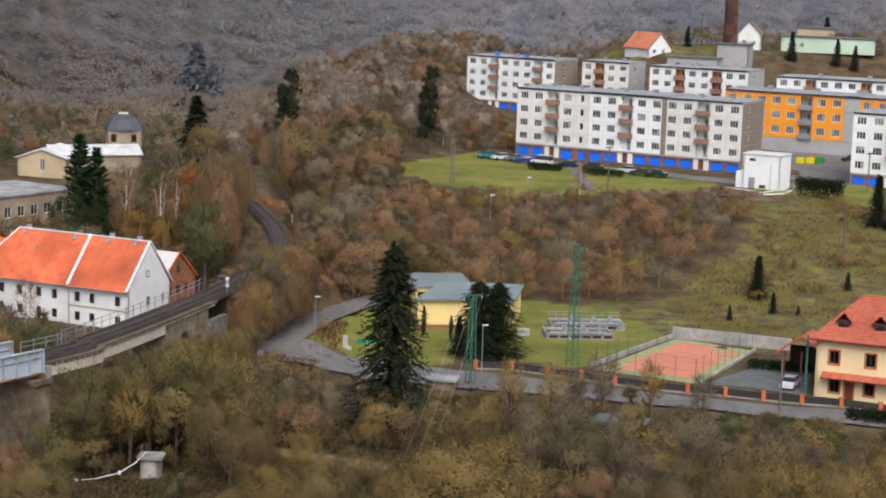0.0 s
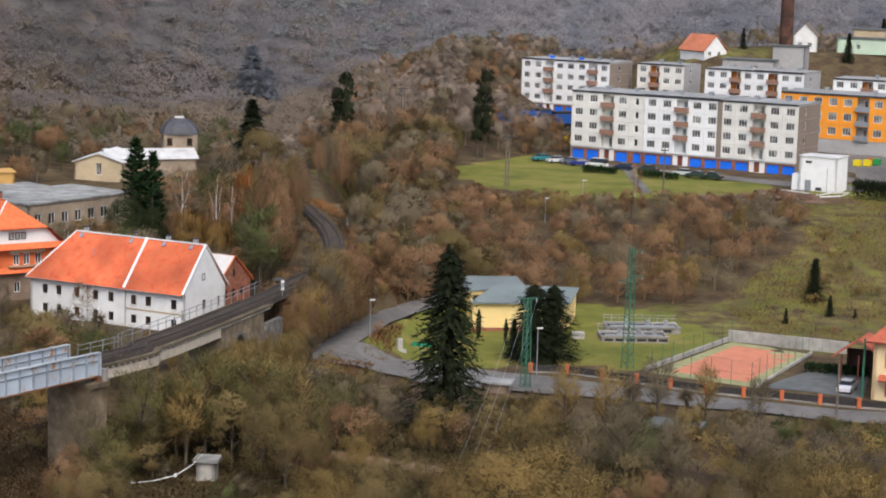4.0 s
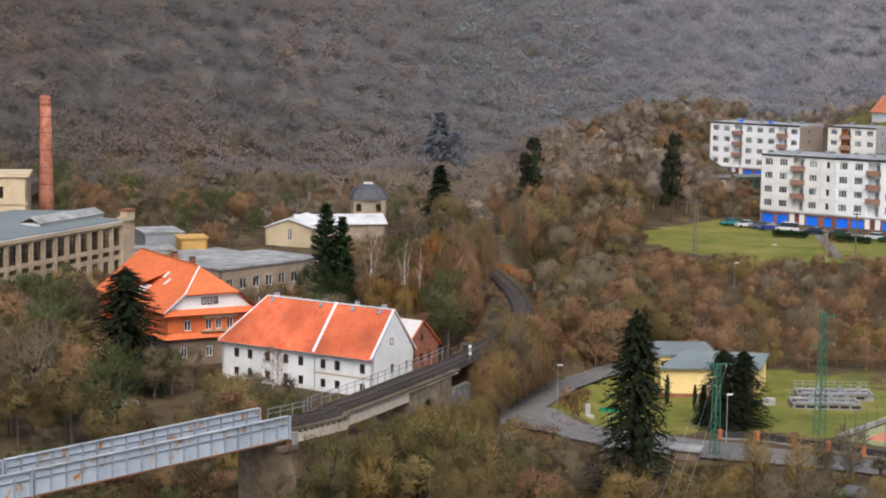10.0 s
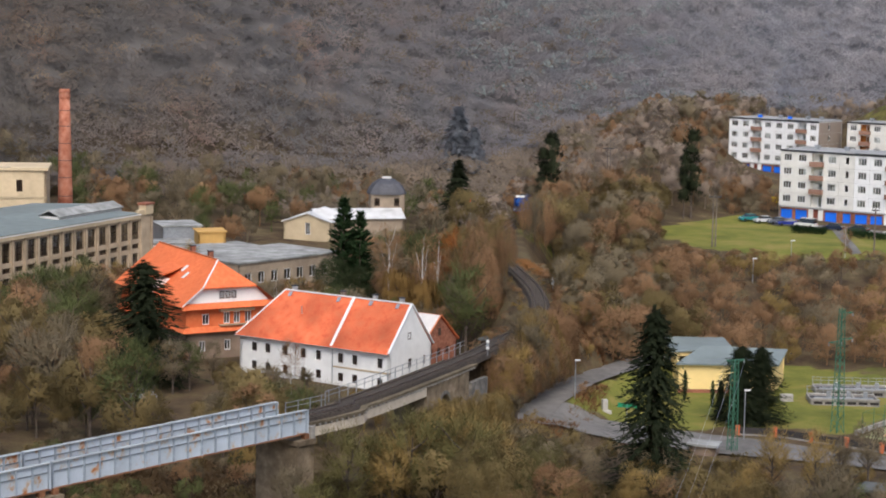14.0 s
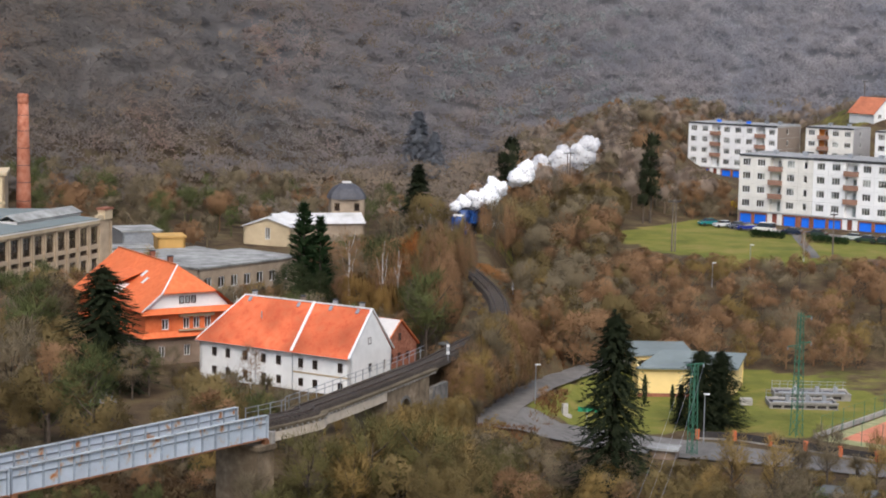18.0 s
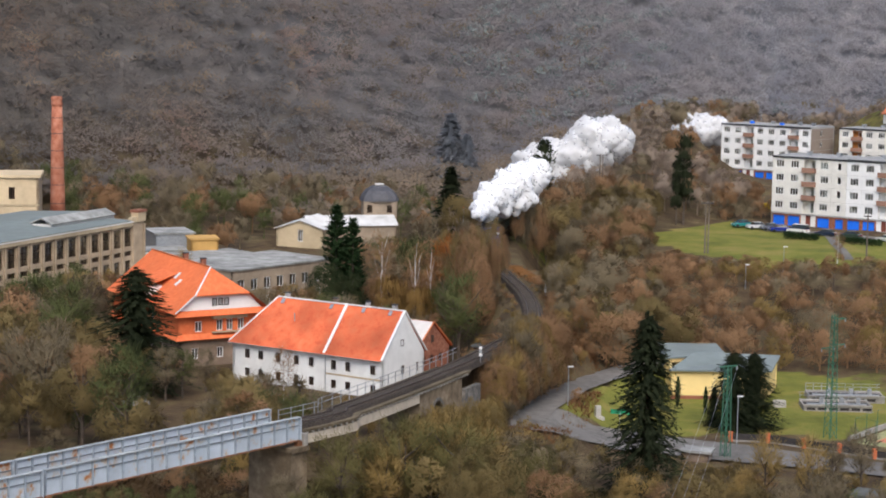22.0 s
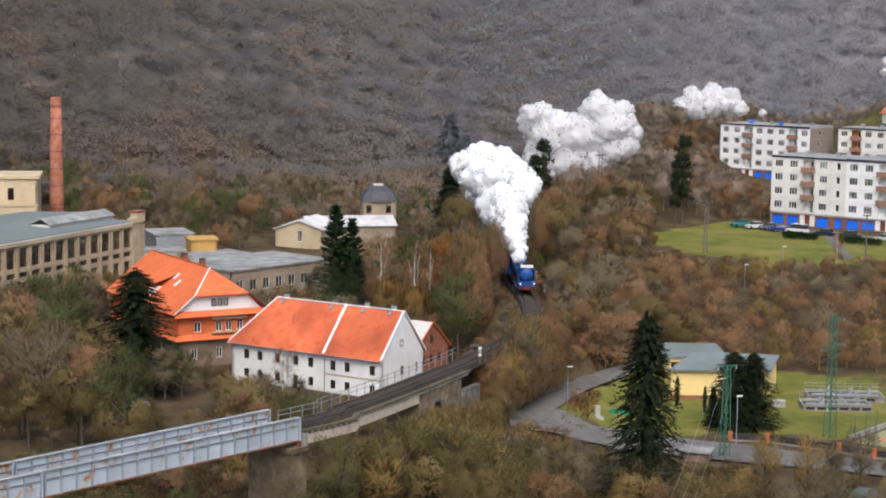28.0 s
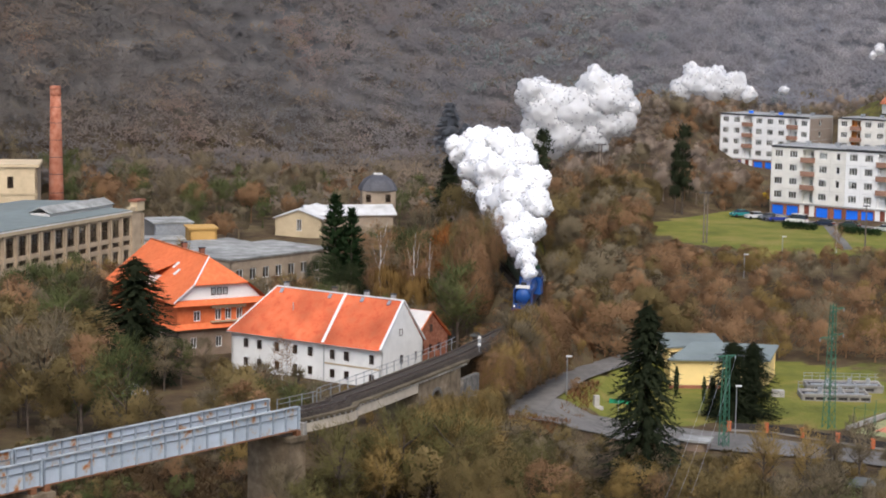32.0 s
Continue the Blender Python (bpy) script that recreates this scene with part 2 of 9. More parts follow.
def shelf(x, y, z, p, a, b):
    """Level the ground along a road."""
    best, h = np.full(x.shape, 1e9), np.zeros(x.shape)
    if x.size == 1:
        r = np.hypot(p[:, 0] - float(x.ravel()[0]), p[:, 1] - float(y.ravel()[0]))
        i = int(np.argmin(r))
        best, h = np.full(x.shape, r[i]), np.full(x.shape, p[i, 2])
        p = []
    for q in p:
        r = np.hypot(x - q[0], y - q[1])
        w = r < best
        best, h = np.where(w, r, best), np.where(w, q[2], h)
    k = ss(a, b, best)
    return h * (1 - k) + z * k


def land(x, y):
    """Height of the ground."""
    x, y = np.asarray(x, float), np.asarray(y, float)
    z = 51.3 * (1 - ss(0.5, 95, y)) * ss(-400, 0, y + 0 * x) + 0.35 * wave(x, y, 9)
    z = np.where(y < 0, 51.3 + 0.05 * y * 0, z)
    z = np.where((y > 150) & (y < 226), z - 3.0 * ss(150, 175, y) * (1 - ss(205, 226, y)) * ss(30, -5, x), z)
    # the terrace of the flats
    foot = 292 - 26 * ss(60, 92, x)
    crest = 362 - 12 * ss(60, 100, x)
    z = z + 9.3 * ss(0, 1, (y - foot) / (crest - foot)) * ss(18, 40, x)
    z = z + 1.5 * ss(372, 388, y) * ss(114, 124, x) * (1 - ss(440, 470, y))
    z = z + 17.0 * ss(498, 540, y) * ss(103, 130, x) * (1 - 0.75 * ss(562, 600, y)) + 2 * ss(545, 660, y) * ss(20, 100, x)
    z = z + 8.5 * np.exp(-((x - 43) / 17) ** 2 - ((y - 432) / 17) ** 2) + 4 * np.exp(-((x - 66) / 22) ** 2 - ((y - 480) / 34) ** 2)
    z = z + 11.5 * np.exp(-((x - 61) / 12) ** 2 - ((y - 503) / 24) ** 2) + 7 * ss(548, 585, y) * ss(45, 75, x) * (1 - ss(103, 130, x))
    z = z + 4 * ss(380, 520, y) * ss(60, -20, x) * ss(-20, -60, x) + 1.5 * ss(400, 600, y) * ss(40, 0, x)
    z = z + 1.9 * np.exp(-((x + 20) / 34) ** 2 - ((y - 428) / 22) ** 2)
    # the railway bank
    d, side, at = track_dist(x, y)
    bank = np.where(side > 0, 13.0, 9.5)
    far = ss(330, 420, y)
    e = (RAIL_Z - 0.75) * (1 - ss(2.6, bank, d)) * ss(226.5, 229.5, y)
    z = np.where(d < 60, np.maximum(z, e), z)
    z = np.where((d < 8) & (y > 300), (RAIL_Z - 0.75) * (1 - ss(3.5, 8, d)) + z * ss(3.5, 8, d), z)
    z = shelf(x, y, z, RISE_LINE, 4.2, 7.5)
    z = shelf(x, y, z, BRANCH_LINE, 2.6, 4.6)
    # the wooded mountain behind
    edge = 470 + 170 * ss(-150, 60, x) + 12 * np.sin(x / 60.0) - 40 * ss(-90, -200, x)
    u = np.maximum(0, y - edge)
    z = z + 0.62 * u * (1 - 0.00022 * u) * (1 + 0.22 * wave(x, y, 120, 1.0)) * (u < 2000) + 7 * wave(x, y, 45, 2.0) * ss(0, 120, u)
    # slopes that close the valley at both sides
    z = z + 0.5 * np.maximum(0, -x - 190) * ss(60, 200, y) + 0.4 * np.maximum(0, x - 260) * ss(60, 200, y)
    return np.minimum(z, 420 + 20 * wave(x, y, 300))


def land_at(x, y):
    return float(land(np.array([x]), np.array([y]))[0])


def spaced(lo, hi, fine, grow, far):
    mid = list(np.arange(lo, hi + 0.1, fine))
    a, s = [], fine
    while (mid[0] - sum(a)) > far[0]:
        s *= grow
        a.append(s)
    b, s = [], fine
    while (mid[-1] + sum(b)) < far[1]:
        s *= grow
        b.append(s)
    return np.array([mid[0] - q for q in np.cumsum(a)[::-1]] + mid + [mid[-1] + q for q in np.cumsum(b)])


def inside(x, y, pts):
    """Whether the places lie in a many-sided plot."""
    r = np.zeros(np.shape(x), bool)
    for (x0, y0), (x1, y1) in zip(pts, pts[1:] + pts[:1]):
        r ^= ((y0 > y) != (y1 > y)) & (x < (x1 - x0) * (y - y0) / ((y1 - y0) or 1e-9) + x0)
    return r


LAWNS = [[(41, 383), (46, 362), (59, 346), (72, 346), (100, 352), (104, 372), (70, 402), (62, 410), (52, 400)],
         [(22, 262), (28, 246), (52, 244), (68, 262), (62, 284), (50, 292), (32, 280)],
         [(17.3, 246.6), (20.2, 247.6), (24, 246.8), (34, 243), (36, 262), (29.5, 268), (25.5, 264), (21.5, 258.5), (18.6, 252.5)],
         [(66, 264), (84, 250), (104, 262), (124, 300), (118, 350), (100, 342), (95, 318), (83, 302), (73, 290), (60, 288)],
         [(100, 350), (130, 335), (150, 350), (120, 372)],
         [(112, 536), (150, 524), (168, 556), (118, 572)],
         [(15.5, 362), (20, 368), (26, 380), (21, 380), (15.5, 374)]]
xs, ys = spaced(-130, 190, 2.6, 1.13, (-2600, 2600)), spaced(130, 500, 2.6, 1.11, (-1800, 3200))
X, Y = np.meshgrid(xs, ys)
Zg = land(X, Y)
gv = np.stack([X.ravel(), Y.ravel(), Zg.ravel()], 1)
idx = np.arange(len(gv)).reshape(X.shape)
gf = np.stack([idx[:-1, :-1], idx[:-1, 1:], idx[1:, 1:], idx[1:, :-1]], -1).reshape(-1, 4)
gme = bpy.data.meshes.new("ground")
gme.from_pydata(gv.tolist(), [], gf.tolist())
gme.polygons.foreach_set("use_smooth", [True] * len(gme.polygons))
lawn = np.zeros(X.shape)
for p_, plot_ in enumerate(LAWNS):
    lawn = np.maximum(lawn, inside(X, Y, plot_) * (0.46 if p_ == 3 else 0.5 if p_ == 5 else 0.5 if p_ == 6 else 1.0))
at = gme.attributes.new("lawn", "FLOAT", "POINT")
at.data.foreach_set("value", lawn.ravel().astype(np.float32))
hill = ss(0, 40, Y - (462 + 170 * ss(-150, 60, X) - 40 * ss(-90, -200, X)))
at = gme.attributes.new("hill", "FLOAT", "POINT")
at.data.foreach_set("value", hill.ravel().astype(np.float32))


def ground_material():
    mat, nt, b = node_mat("ground", 0.95, 0, 0.1)
    N, L = nt.nodes, nt.links
    co = N.new("ShaderNodeNewGeometry").outputs["Position"]

    def ramp(scale, stops, detail=7):
        no = N.new("ShaderNodeTexNoise")
        no.inputs["Scale"].default_value, no.inputs["Detail"].default_value, no.inputs["Roughness"].default_value = scale, detail, 0.65
        L.new(co, no.inputs["Vector"])
        ra = N.new("ShaderNodeValToRGB")
        while len(ra.color_ramp.elements) < len(stops):
            ra.color_ramp.elements.new(0.5)
        for e, (p, c) in zip(ra.color_ramp.elements, stops):
            e.position, e.color = p, (*c, 1)
        L.new(no.outputs[0], ra.inputs[0])
        return ra.outputs[0], no.outputs[0]

    litter, _ = ramp(0.22, [(0.3, (0.04, 0.029, 0.018)), (0.48, (0.085, 0.058, 0.034)), (0.58, (0.105, 0.082, 0.042)), (0.72, (0.17, 0.12, 0.068))])
    grass, _ = ramp(0.12, [(0.3, (0.09, 0.102, 0.024)), (0.5, (0.155, 0.157, 0.034)), (0.66, (0.23, 0.185, 0.06))])
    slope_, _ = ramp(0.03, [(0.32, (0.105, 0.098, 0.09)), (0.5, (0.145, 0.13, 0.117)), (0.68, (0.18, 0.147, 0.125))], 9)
    # eastern hill ground: distance haze mixed into the colour
    haze_tint, _ = ramp(0.022, [(0.35, (0.165, 0.168, 0.182)), (0.65, (0.22, 0.206, 0.21))])
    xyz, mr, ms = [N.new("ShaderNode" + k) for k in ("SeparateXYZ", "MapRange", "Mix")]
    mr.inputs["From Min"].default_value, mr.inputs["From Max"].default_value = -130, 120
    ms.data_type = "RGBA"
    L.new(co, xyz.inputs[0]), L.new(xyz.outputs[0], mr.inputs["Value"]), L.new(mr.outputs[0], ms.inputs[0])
    L.new(slope_, ms.inputs[6]), L.new(haze_tint, ms.inputs[7])
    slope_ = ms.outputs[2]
    ah = N.new("ShaderNodeAttribute")
    ah.attribute_name = "hill"
    mh = N.new("ShaderNodeMix")
    mh.data_type = "RGBA"
    L.new(ah.outputs["Fac"], mh.inputs[0]), L.new(litter, mh.inputs[6]), L.new(slope_, mh.inputs[7])
    litter = mh.outputs[2]
    at = N.new("ShaderNodeAttribute")
    at.attribute_name = "lawn"
    no = N.new("ShaderNodeTexNoise")
    no.inputs["Scale"].default_value, no.inputs["Detail"].default_value = 0.35, 5
    L.new(co, no.inputs["Vector"])
    ad = N.new("ShaderNodeMath")
    ad.operation = "ADD"
    L.new(at.outputs["Fac"], ad.inputs[0]), L.new(no.outputs[0], ad.inputs[1])
    mr = N.new("ShaderNodeMapRange")
    mr.inputs["From Min"].default_value, mr.inputs["From Max"].default_value = 0.85, 1.15
    L.new(ad.outputs[0], mr.inputs["Value"])
    mx = N.new("ShaderNodeMix")
    mx.data_type = "RGBA"
    L.new(mr.outputs[0], mx.inputs[0]), L.new(litter, mx.inputs[6]), L.new(grass, mx.inputs[7])
    L.new(mx.outputs[2], b.inputs["Base Color"])
    bp = N.new("ShaderNodeBump")
    bp.inputs["Strength"].default_value, bp.inputs["Distance"].default_value = 0.8, 0.3
    n3 = N.new("ShaderNodeTexNoise")
    n3.inputs["Scale"].default_value, n3.inputs["Detail"].default_value = 1.6, 5
    L.new(co, n3.inputs["Vector"]), L.new(n3.outputs[0], bp.inputs["Height"]), L.new(bp.outputs[0], b.inputs["Normal"])
    return mat


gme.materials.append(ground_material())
ground = tagged(new("ground", gme), "winter ground with brown leaf litter and green lawns", "ground", kind="structure")

# ---- the railway: bed, track, steel bridge, stone viaduct ----
BALLAST = surface("ballast", [(0.3, (0.022, 0.017, 0.013)), (0.5, (0.05, 0.039, 0.031)), (0.72, (0.095, 0.075, 0.06))], 3.5, 0.95, scale2=0.2, dark=0.65, bump=0.8, bump_scale=14)
SLEEPER = plain2("weathered_sleeper", (0.075, 0.062, 0.052), 0.2, 3, 0.9)
RAIL = plain2("worn_rail_steel", (0.13, 0.1, 0.085), 0.2, 2, 0.4, metal=0.7)


def swept(g, a, b, outline, z=0.0, step=1.0):
    """Sweep an outline of (side, height) along the track from arc a to arc b."""
    n = len(outline)
    first = len(g.v)
    ks = list(np.arange(a, b, step)) + [b]
    for k in ks:
        p = np.array([np.interp(k, range(len(LINE)), LINE[:, c]) for c in (0, 1)])
        q = np.array([np.interp(min(k + 1, len(LINE) - 1), range(len(LINE)), LINE[:, c]) - np.interp(max(k - 1, 0), range(len(LINE)), LINE[:, c]) for c in (0, 1)])
        q /= np.linalg.norm(q)
        for s, h in outline:
            g.v.append((p[0] + q[1] * s, p[1] - q[0] * s, z + h))
    for i in range(len(ks) - 1):
        for j in range(n):
            a0, b0 = first + i * n + j, first + i * n + (j + 1) % n
            g.f.append((a0, b0, b0 + n, a0 + n))
    g.f.append(tuple(first + j for j in range(n))[::-1])
    g.f.append(tuple(first + (len(ks) - 1) * n + j for j in range(n)))
    return g


def on_track(k, side=0.0, z=0.0):
    """The pose of a thing on the track at arc k, its x axis along it."""
    p = [np.interp(k, range(len(LINE)), LINE[:, c]) for c in (0, 1)]
    q = [np.interp(k + 1, range(len(LINE)), LINE[:, c]) - np.interp(k - 1, range(len(LINE)), LINE[:, c]) for c in (0, 1)]
    a = math.atan2(q[1], q[0])
    return pose(p[0] + math.sin(a) * side, p[1] - math.cos(a) * side, z, 0, 0, math.degrees(a))


K_END = int(np.argmin(np.hypot(LINE[:, 0] + 14.9, LINE[:, 1] - 196.7)))   # the steel span's far end
K_ABUT = int(np.argmin(np.abs(LINE[:, 1] - 219.0)))
K_BANK = int(np.argmin(np.abs(LINE[:, 1] - 229.0)))
K_FAR = int(np.argmin(np.abs(LINE[:, 1] - 436.0)))
BED = [(-1.6, -0.85), (1.6, -0.85), (1.3, -0.3), (-1.3, -0.3)]
bed = setting("track_bed", swept(Geo(), K_END, K_FAR, BED, RAIL_Z), BALLAST, "grey ballast bed of a single railway line", "track bed")
track = thing("railway_track", "single railway track on concrete sleepers in grey ballast", "railway track", kind="structure")
for s in (-0.75, 0.75):
    part("rail", swept(Geo(), 20, K_FAR, [(s - 0.07, -0.16), (s + 0.07, -0.16), (s + 0.035, 0), (s - 0.035, 0)], RAIL_Z), RAIL, track)
sl = Geo().box(-0.13, 0.13, -1.2, 1.2, -0.34, -0.15).mesh("sleeper", SLEEPER)
k = K_END - 62.0
while k < K_END + 128:
    part("sleeper", sl, None, track, "", on_track(k, 0, RAIL_Z))
    k += 0.68

# the plate-girder bridge
PALE_BLUE = surface("pale_blue_bridge_paint", [(0.36, (0.36, 0.13, 0.04)), (0.41, (0.44, 0.38, 0.31)), (0.46, (0.41, 0.47, 0.53)), (0.8, (0.5, 0.57, 0.64))], 0.55, 0.55, detail=9, scale2=0.25, dark=0.85, obj=0.06)
RUST = plain2("rusty_steel", (0.2, 0.09, 0.045), 0.4, 1.2, 0.8)
bdir = Vector((-0.651, -0.758, 0))
bside = Vector((0.758, -0.651, 0))
bang = math.degrees(math.atan2(bdir.y, bdir.x))
TOP, DEEP, SPAN, STEP = 12.05, 2.45, 31.8, 1.77


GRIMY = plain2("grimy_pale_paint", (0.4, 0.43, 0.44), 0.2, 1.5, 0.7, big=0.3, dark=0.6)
# ribs and stringers take a darker blue that stands for their shadow lines
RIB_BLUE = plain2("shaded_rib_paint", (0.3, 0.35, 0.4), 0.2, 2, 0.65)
STRINGER_SHADE = plain2("stringer_shade_blue", (0.16, 0.18, 0.2), 0.25, 2, 0.7)


def girder(x, y, length, label):
    """A plate girder; x along the span from its far end."""
    m = pose(x, y, TOP - DEEP, 0, 0, bang)
    g = thing("plate_girder", label, "bridge girder", m, "girders of the railway bridge")
    web = Geo().box(0.02, STEP - 0.02, -0.012, 0.012, 0.1, DEEP - 0.1).mesh("web_panel", PALE_BLUE)
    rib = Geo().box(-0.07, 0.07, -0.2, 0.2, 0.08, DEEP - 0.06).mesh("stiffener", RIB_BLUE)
    bar = Geo().box(0.05, STEP - 0.05, -0.1, 0.1, DEEP * 0.62, DEEP * 0.62 + 0.1).mesh("stringer", STRINGER_SHADE)
    part("top_flange", Geo().box(-0.05, length + 0.05, -0.24, 0.24, DEEP - 0.1, DEEP), GRIMY, g, "pale top flange with a grimy edge")
    part("bottom_flange", Geo().box(-0.05, length + 0.05, -0.26, 0.26, 0, 0.1), RUST, g, "rusty bottom flange")
    n = int(round(length / STEP))
    for i in range(n):
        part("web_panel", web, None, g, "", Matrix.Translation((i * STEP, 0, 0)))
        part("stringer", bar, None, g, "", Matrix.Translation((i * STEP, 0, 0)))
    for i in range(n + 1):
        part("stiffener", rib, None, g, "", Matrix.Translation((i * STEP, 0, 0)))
    part("end_plate", Geo().box(-0.09, -0.05, -0.3, 0.3, 0, DEEP), PALE_BLUE, g)
    return g


NEAR = Vector((-13.0, 195.1, 0))
for i in range(2):
    for s, lab in ((0.0, "pale blue riveted plate girder with rust patches"), (-4.9, "pale blue plate girder with a rusty web")):
        p = NEAR + bside * s + bdir * (i * (SPAN + 0.55)) + (bdir * -0.6 if s else Vector())
        girder(p.x, p.y, 18 * STEP, lab)
    mid = NEAR - bside * 2.45 + bdir * (i * (SPAN + 0.55))
    deck = thing("bridge_floor", "dark steel cross girders under the track", "bridge deck", pose(mid.x, mid.y, 0, 0, 0, bang), "decks of the railway bridge")
    for q in range(19):
        part("cross_girder", Geo().box(q * STEP - 0.1, q * STEP + 0.1, -2.3, 2.3, 9.75, 10.5), DARK_STEEL, deck)
    for s in (-0.85, 0.85):
        part("stringer", Geo().box(0, SPAN, s - 0.12, s + 0.12, 10.5, 10.66), DARK_STEEL, deck)
    part("walkway", Geo().box(0, SPAN, -2.1, -1.35, 10.52, 10.6), RUST, deck)

PIER_STONE = surface("weathered_pier_stone", [(0.3, (0.11, 0.082, 0.052)), (0.55, (0.215, 0.165, 0.11)), (0.75, (0.33, 0.265, 0.19))], 0.9, 0.95, scale2=0.2, dark=0.6, bump=0.5, bump_scale=2)
# stone piers under the steel spans
for i in range(2):
    p = NEAR - bside * 2.45 + bdir * (i * (SPAN + 0.55) + (0.1 if i else 0.5))
    pier = thing("bridge_pier", "weathered brown-grey stone bridge pier", "bridge pier", pose(p.x, p.y, 0, 0, 0, bang), "piers of the railway bridge")
    part("shaft", Geo().box(-1.15, 1.15, -3.0, 3.0, -4.5, 8.6), PIER_STONE, pier)
    part("cap", Geo().box(-1.3, 1.3, -3.2, 3.2, 8.6, 9.1), PIER_STONE, pier)
    for s in (-2.45, 2.45):
        for q in ((-0.75, 0.75) if i else (-0.4, )):
            part("bearing", Geo().box(q - 0.3, q + 0.3, s - 0.3, s + 0.3, 9.1, 9.58), RUST, pier)
    if i == 0:
        part("backwall", Geo().box(-1.3, -0.75, -3.0, 3.0, 9.1, 10.3), CONCRETE, pier)

# the concrete span and the stone arch behind it
MOSSY_STONE = surface("mossy_deck", [(0.3, (0.07, 0.055, 0.035)), (0.55, (0.14, 0.11, 0.07)), (0.75, (0.2, 0.16, 0.11))], 0.8, 0.95, scale2=0.2, dark=0.7)
via = thing("viaduct", "concrete railway span with a stone arched abutment", "viaduct")
BEAM = plain2("pale_concrete_beam", (0.5, 0.43, 0.34), 0.15, 1.0, 0.9, big=0.3, dark=0.85)
PALE_CONC = plain2("pale_concrete", (0.4, 0.38, 0.345), 0.2, 1.0, 0.9, big=0.3, dark=0.65)
part("deck_slab", swept(Geo(), K_END + 0.8, K_BANK + 3, [(-2.05, -1.05), (2.05, -1.05), (2.05, -0.6), (-2.05, -0.6)], RAIL_Z), MOSSY_STONE, via)
for s in (-1.0, 1.0):
    part("edge_beam", swept(Geo(), K_END + 1.0, K_ABUT - 0.2, [(s * 1.85 - 0.25, -2.0), (s * 1.85 + 0.25, -2.0), (s * 1.85 + 0.25, -1.06), (s * 1.85 - 0.25, -1.06)], RAIL_Z), BEAM, via)
    part("kerb", swept(Geo(), K_END + 0.8, K_BANK + 3, [(s * 2.15 - 0.1, -0.75), (s * 2.15 + 0.1, -0.75), (s * 2.15 + 0.1, -0.5), (s * 2.15 - 0.1, -0.5)], RAIL_Z), MOSSY_STONE, via)
brk = Geo().box(-0.12, 0.12, -0.16, 0.16, -0.22, 0.0).mesh("bracket", CONCRETE)
k = K_END + 1.5
while k < K_BANK + 2:
    part("bracket", brk, None, via, "", on_track(k, 2.13, RAIL_Z - 0.77))
    k += 0.85
# masonry with an arch through it
arch = Geo()
pm = on_track(K_ABUT, 0, 0)
alen, r, ac = 11.5, 1.3, 4.8
for s in (-1, 1):
    y0 = 2.05 * s
    ring = [(ac - r, -4), (ac - r, 7.1)] + [(ac - r * math.cos(a), 7.1 + r * math.sin(a)) for a in np.linspace(0, math.pi, 13)[1:-1]] + [(ac + r, 7.1), (ac + r, -4)]
    outer = [(0, -4), (0, 9.9)] + [(ac - r + (2 * r) * i / 12, 9.9) for i in range(1, 12)] + [(alen, 9.9), (alen, -4)]
    for i in range(len(ring) - 1):
        arch.poly(*[(x, y0, z) for x, z in (ring[i], ring[i + 1], outer[min(i + 1, len(outer) - 1)], outer[i])])
for (xa, za), (xb, zb) in zip(ring, ring[1:]):
    arch.poly((xa, -2.05, za), (xb, -2.05, zb), (xb, 2.05, zb), (xa, 2.05, za))
for x in (0, alen):
    arch.poly((x, -2.05, -4), (x, 2.05, -4), (x, 2.05, 9.9), (x, -2.05, 9.9))
arch.poly((0, -2.05, 9.9), (alen, -2.05, 9.9), (alen, 2.05, 9.9), (0, 2.05, 9.9))
part("arch_wall", arch, PIER_STONE, via, "brown stone abutment with a round arch", pm)
for i in range(11):
    a0, a1 = math.pi * i / 11, math.pi * (i + 0.9) / 11
    v = Geo()
    q = [(ac - rr * math.cos(a), 7.1 + rr * math.sin(a)) for rr, a in ((r, a0), (r + 0.4, a0), (r + 0.4, a1), (r, a1))]
    for y0 in (-2.11,):
        v.poly(*[(x, y0, z) for x, z in q])
        for (xa, za), (xb, zb) in zip(q, q[1:] + q[:1]):
            v.poly((xa, y0, za), (xa, -2.04, za), (xb, -2.04, zb), (xb, y0, zb))
    part("arch_stone", v, STONE, via, "", pm)
part("wing_wall", Geo().box(alen, alen + 4.5, -2.5, -1.9, -2, 8.6), STONE, via, "", pm)
# railing on the far side of the line
rail_f = thing("railing", "pale pipe railing along the railway", "railing")
k = K_END + 2.0
while k < K_BANK + 10:
    part("post", Geo().box(-0.04, 0.04, -0.04, 0.04, -0.4, 1.1), METAL_GREY, rail_f, "", on_track(k, -2.3, RAIL_Z - 0.3))
    k += 1.9
for h in (0.75, 1.25):
    part("pipe", swept(Geo(), K_END + 2, K_BANK + 10, [(-2.33, h - 0.56), (-2.27, h - 0.56), (-2.27, h - 0.5), (-2.33, h - 0.5)], RAIL_Z), METAL_GREY, rail_f)

# ---- blocks of flats on the terrace ----
BAY, STOREY, BASE = 3.35, 2.85, 2.9
BALCONY_BROWN = plain2("brown_balcony_paint", (0.3, 0.17, 0.12), 0.1, 2, 0.8)
RED_BROWN = plain2("red_brown_door", (0.2, 0.06, 0.04), 0.15, 3, 0.6)
CURTAIN = plain2("pale_curtain", (0.7, 0.68, 0.63), 0.1, 4, 0.9)
ORANGE_WOOD = plain2("orange_stained_panel", (0.5, 0.2, 0.05), 0.15, 3, 0.7)

PANEL = {}
flat_rng = random.Random(5)


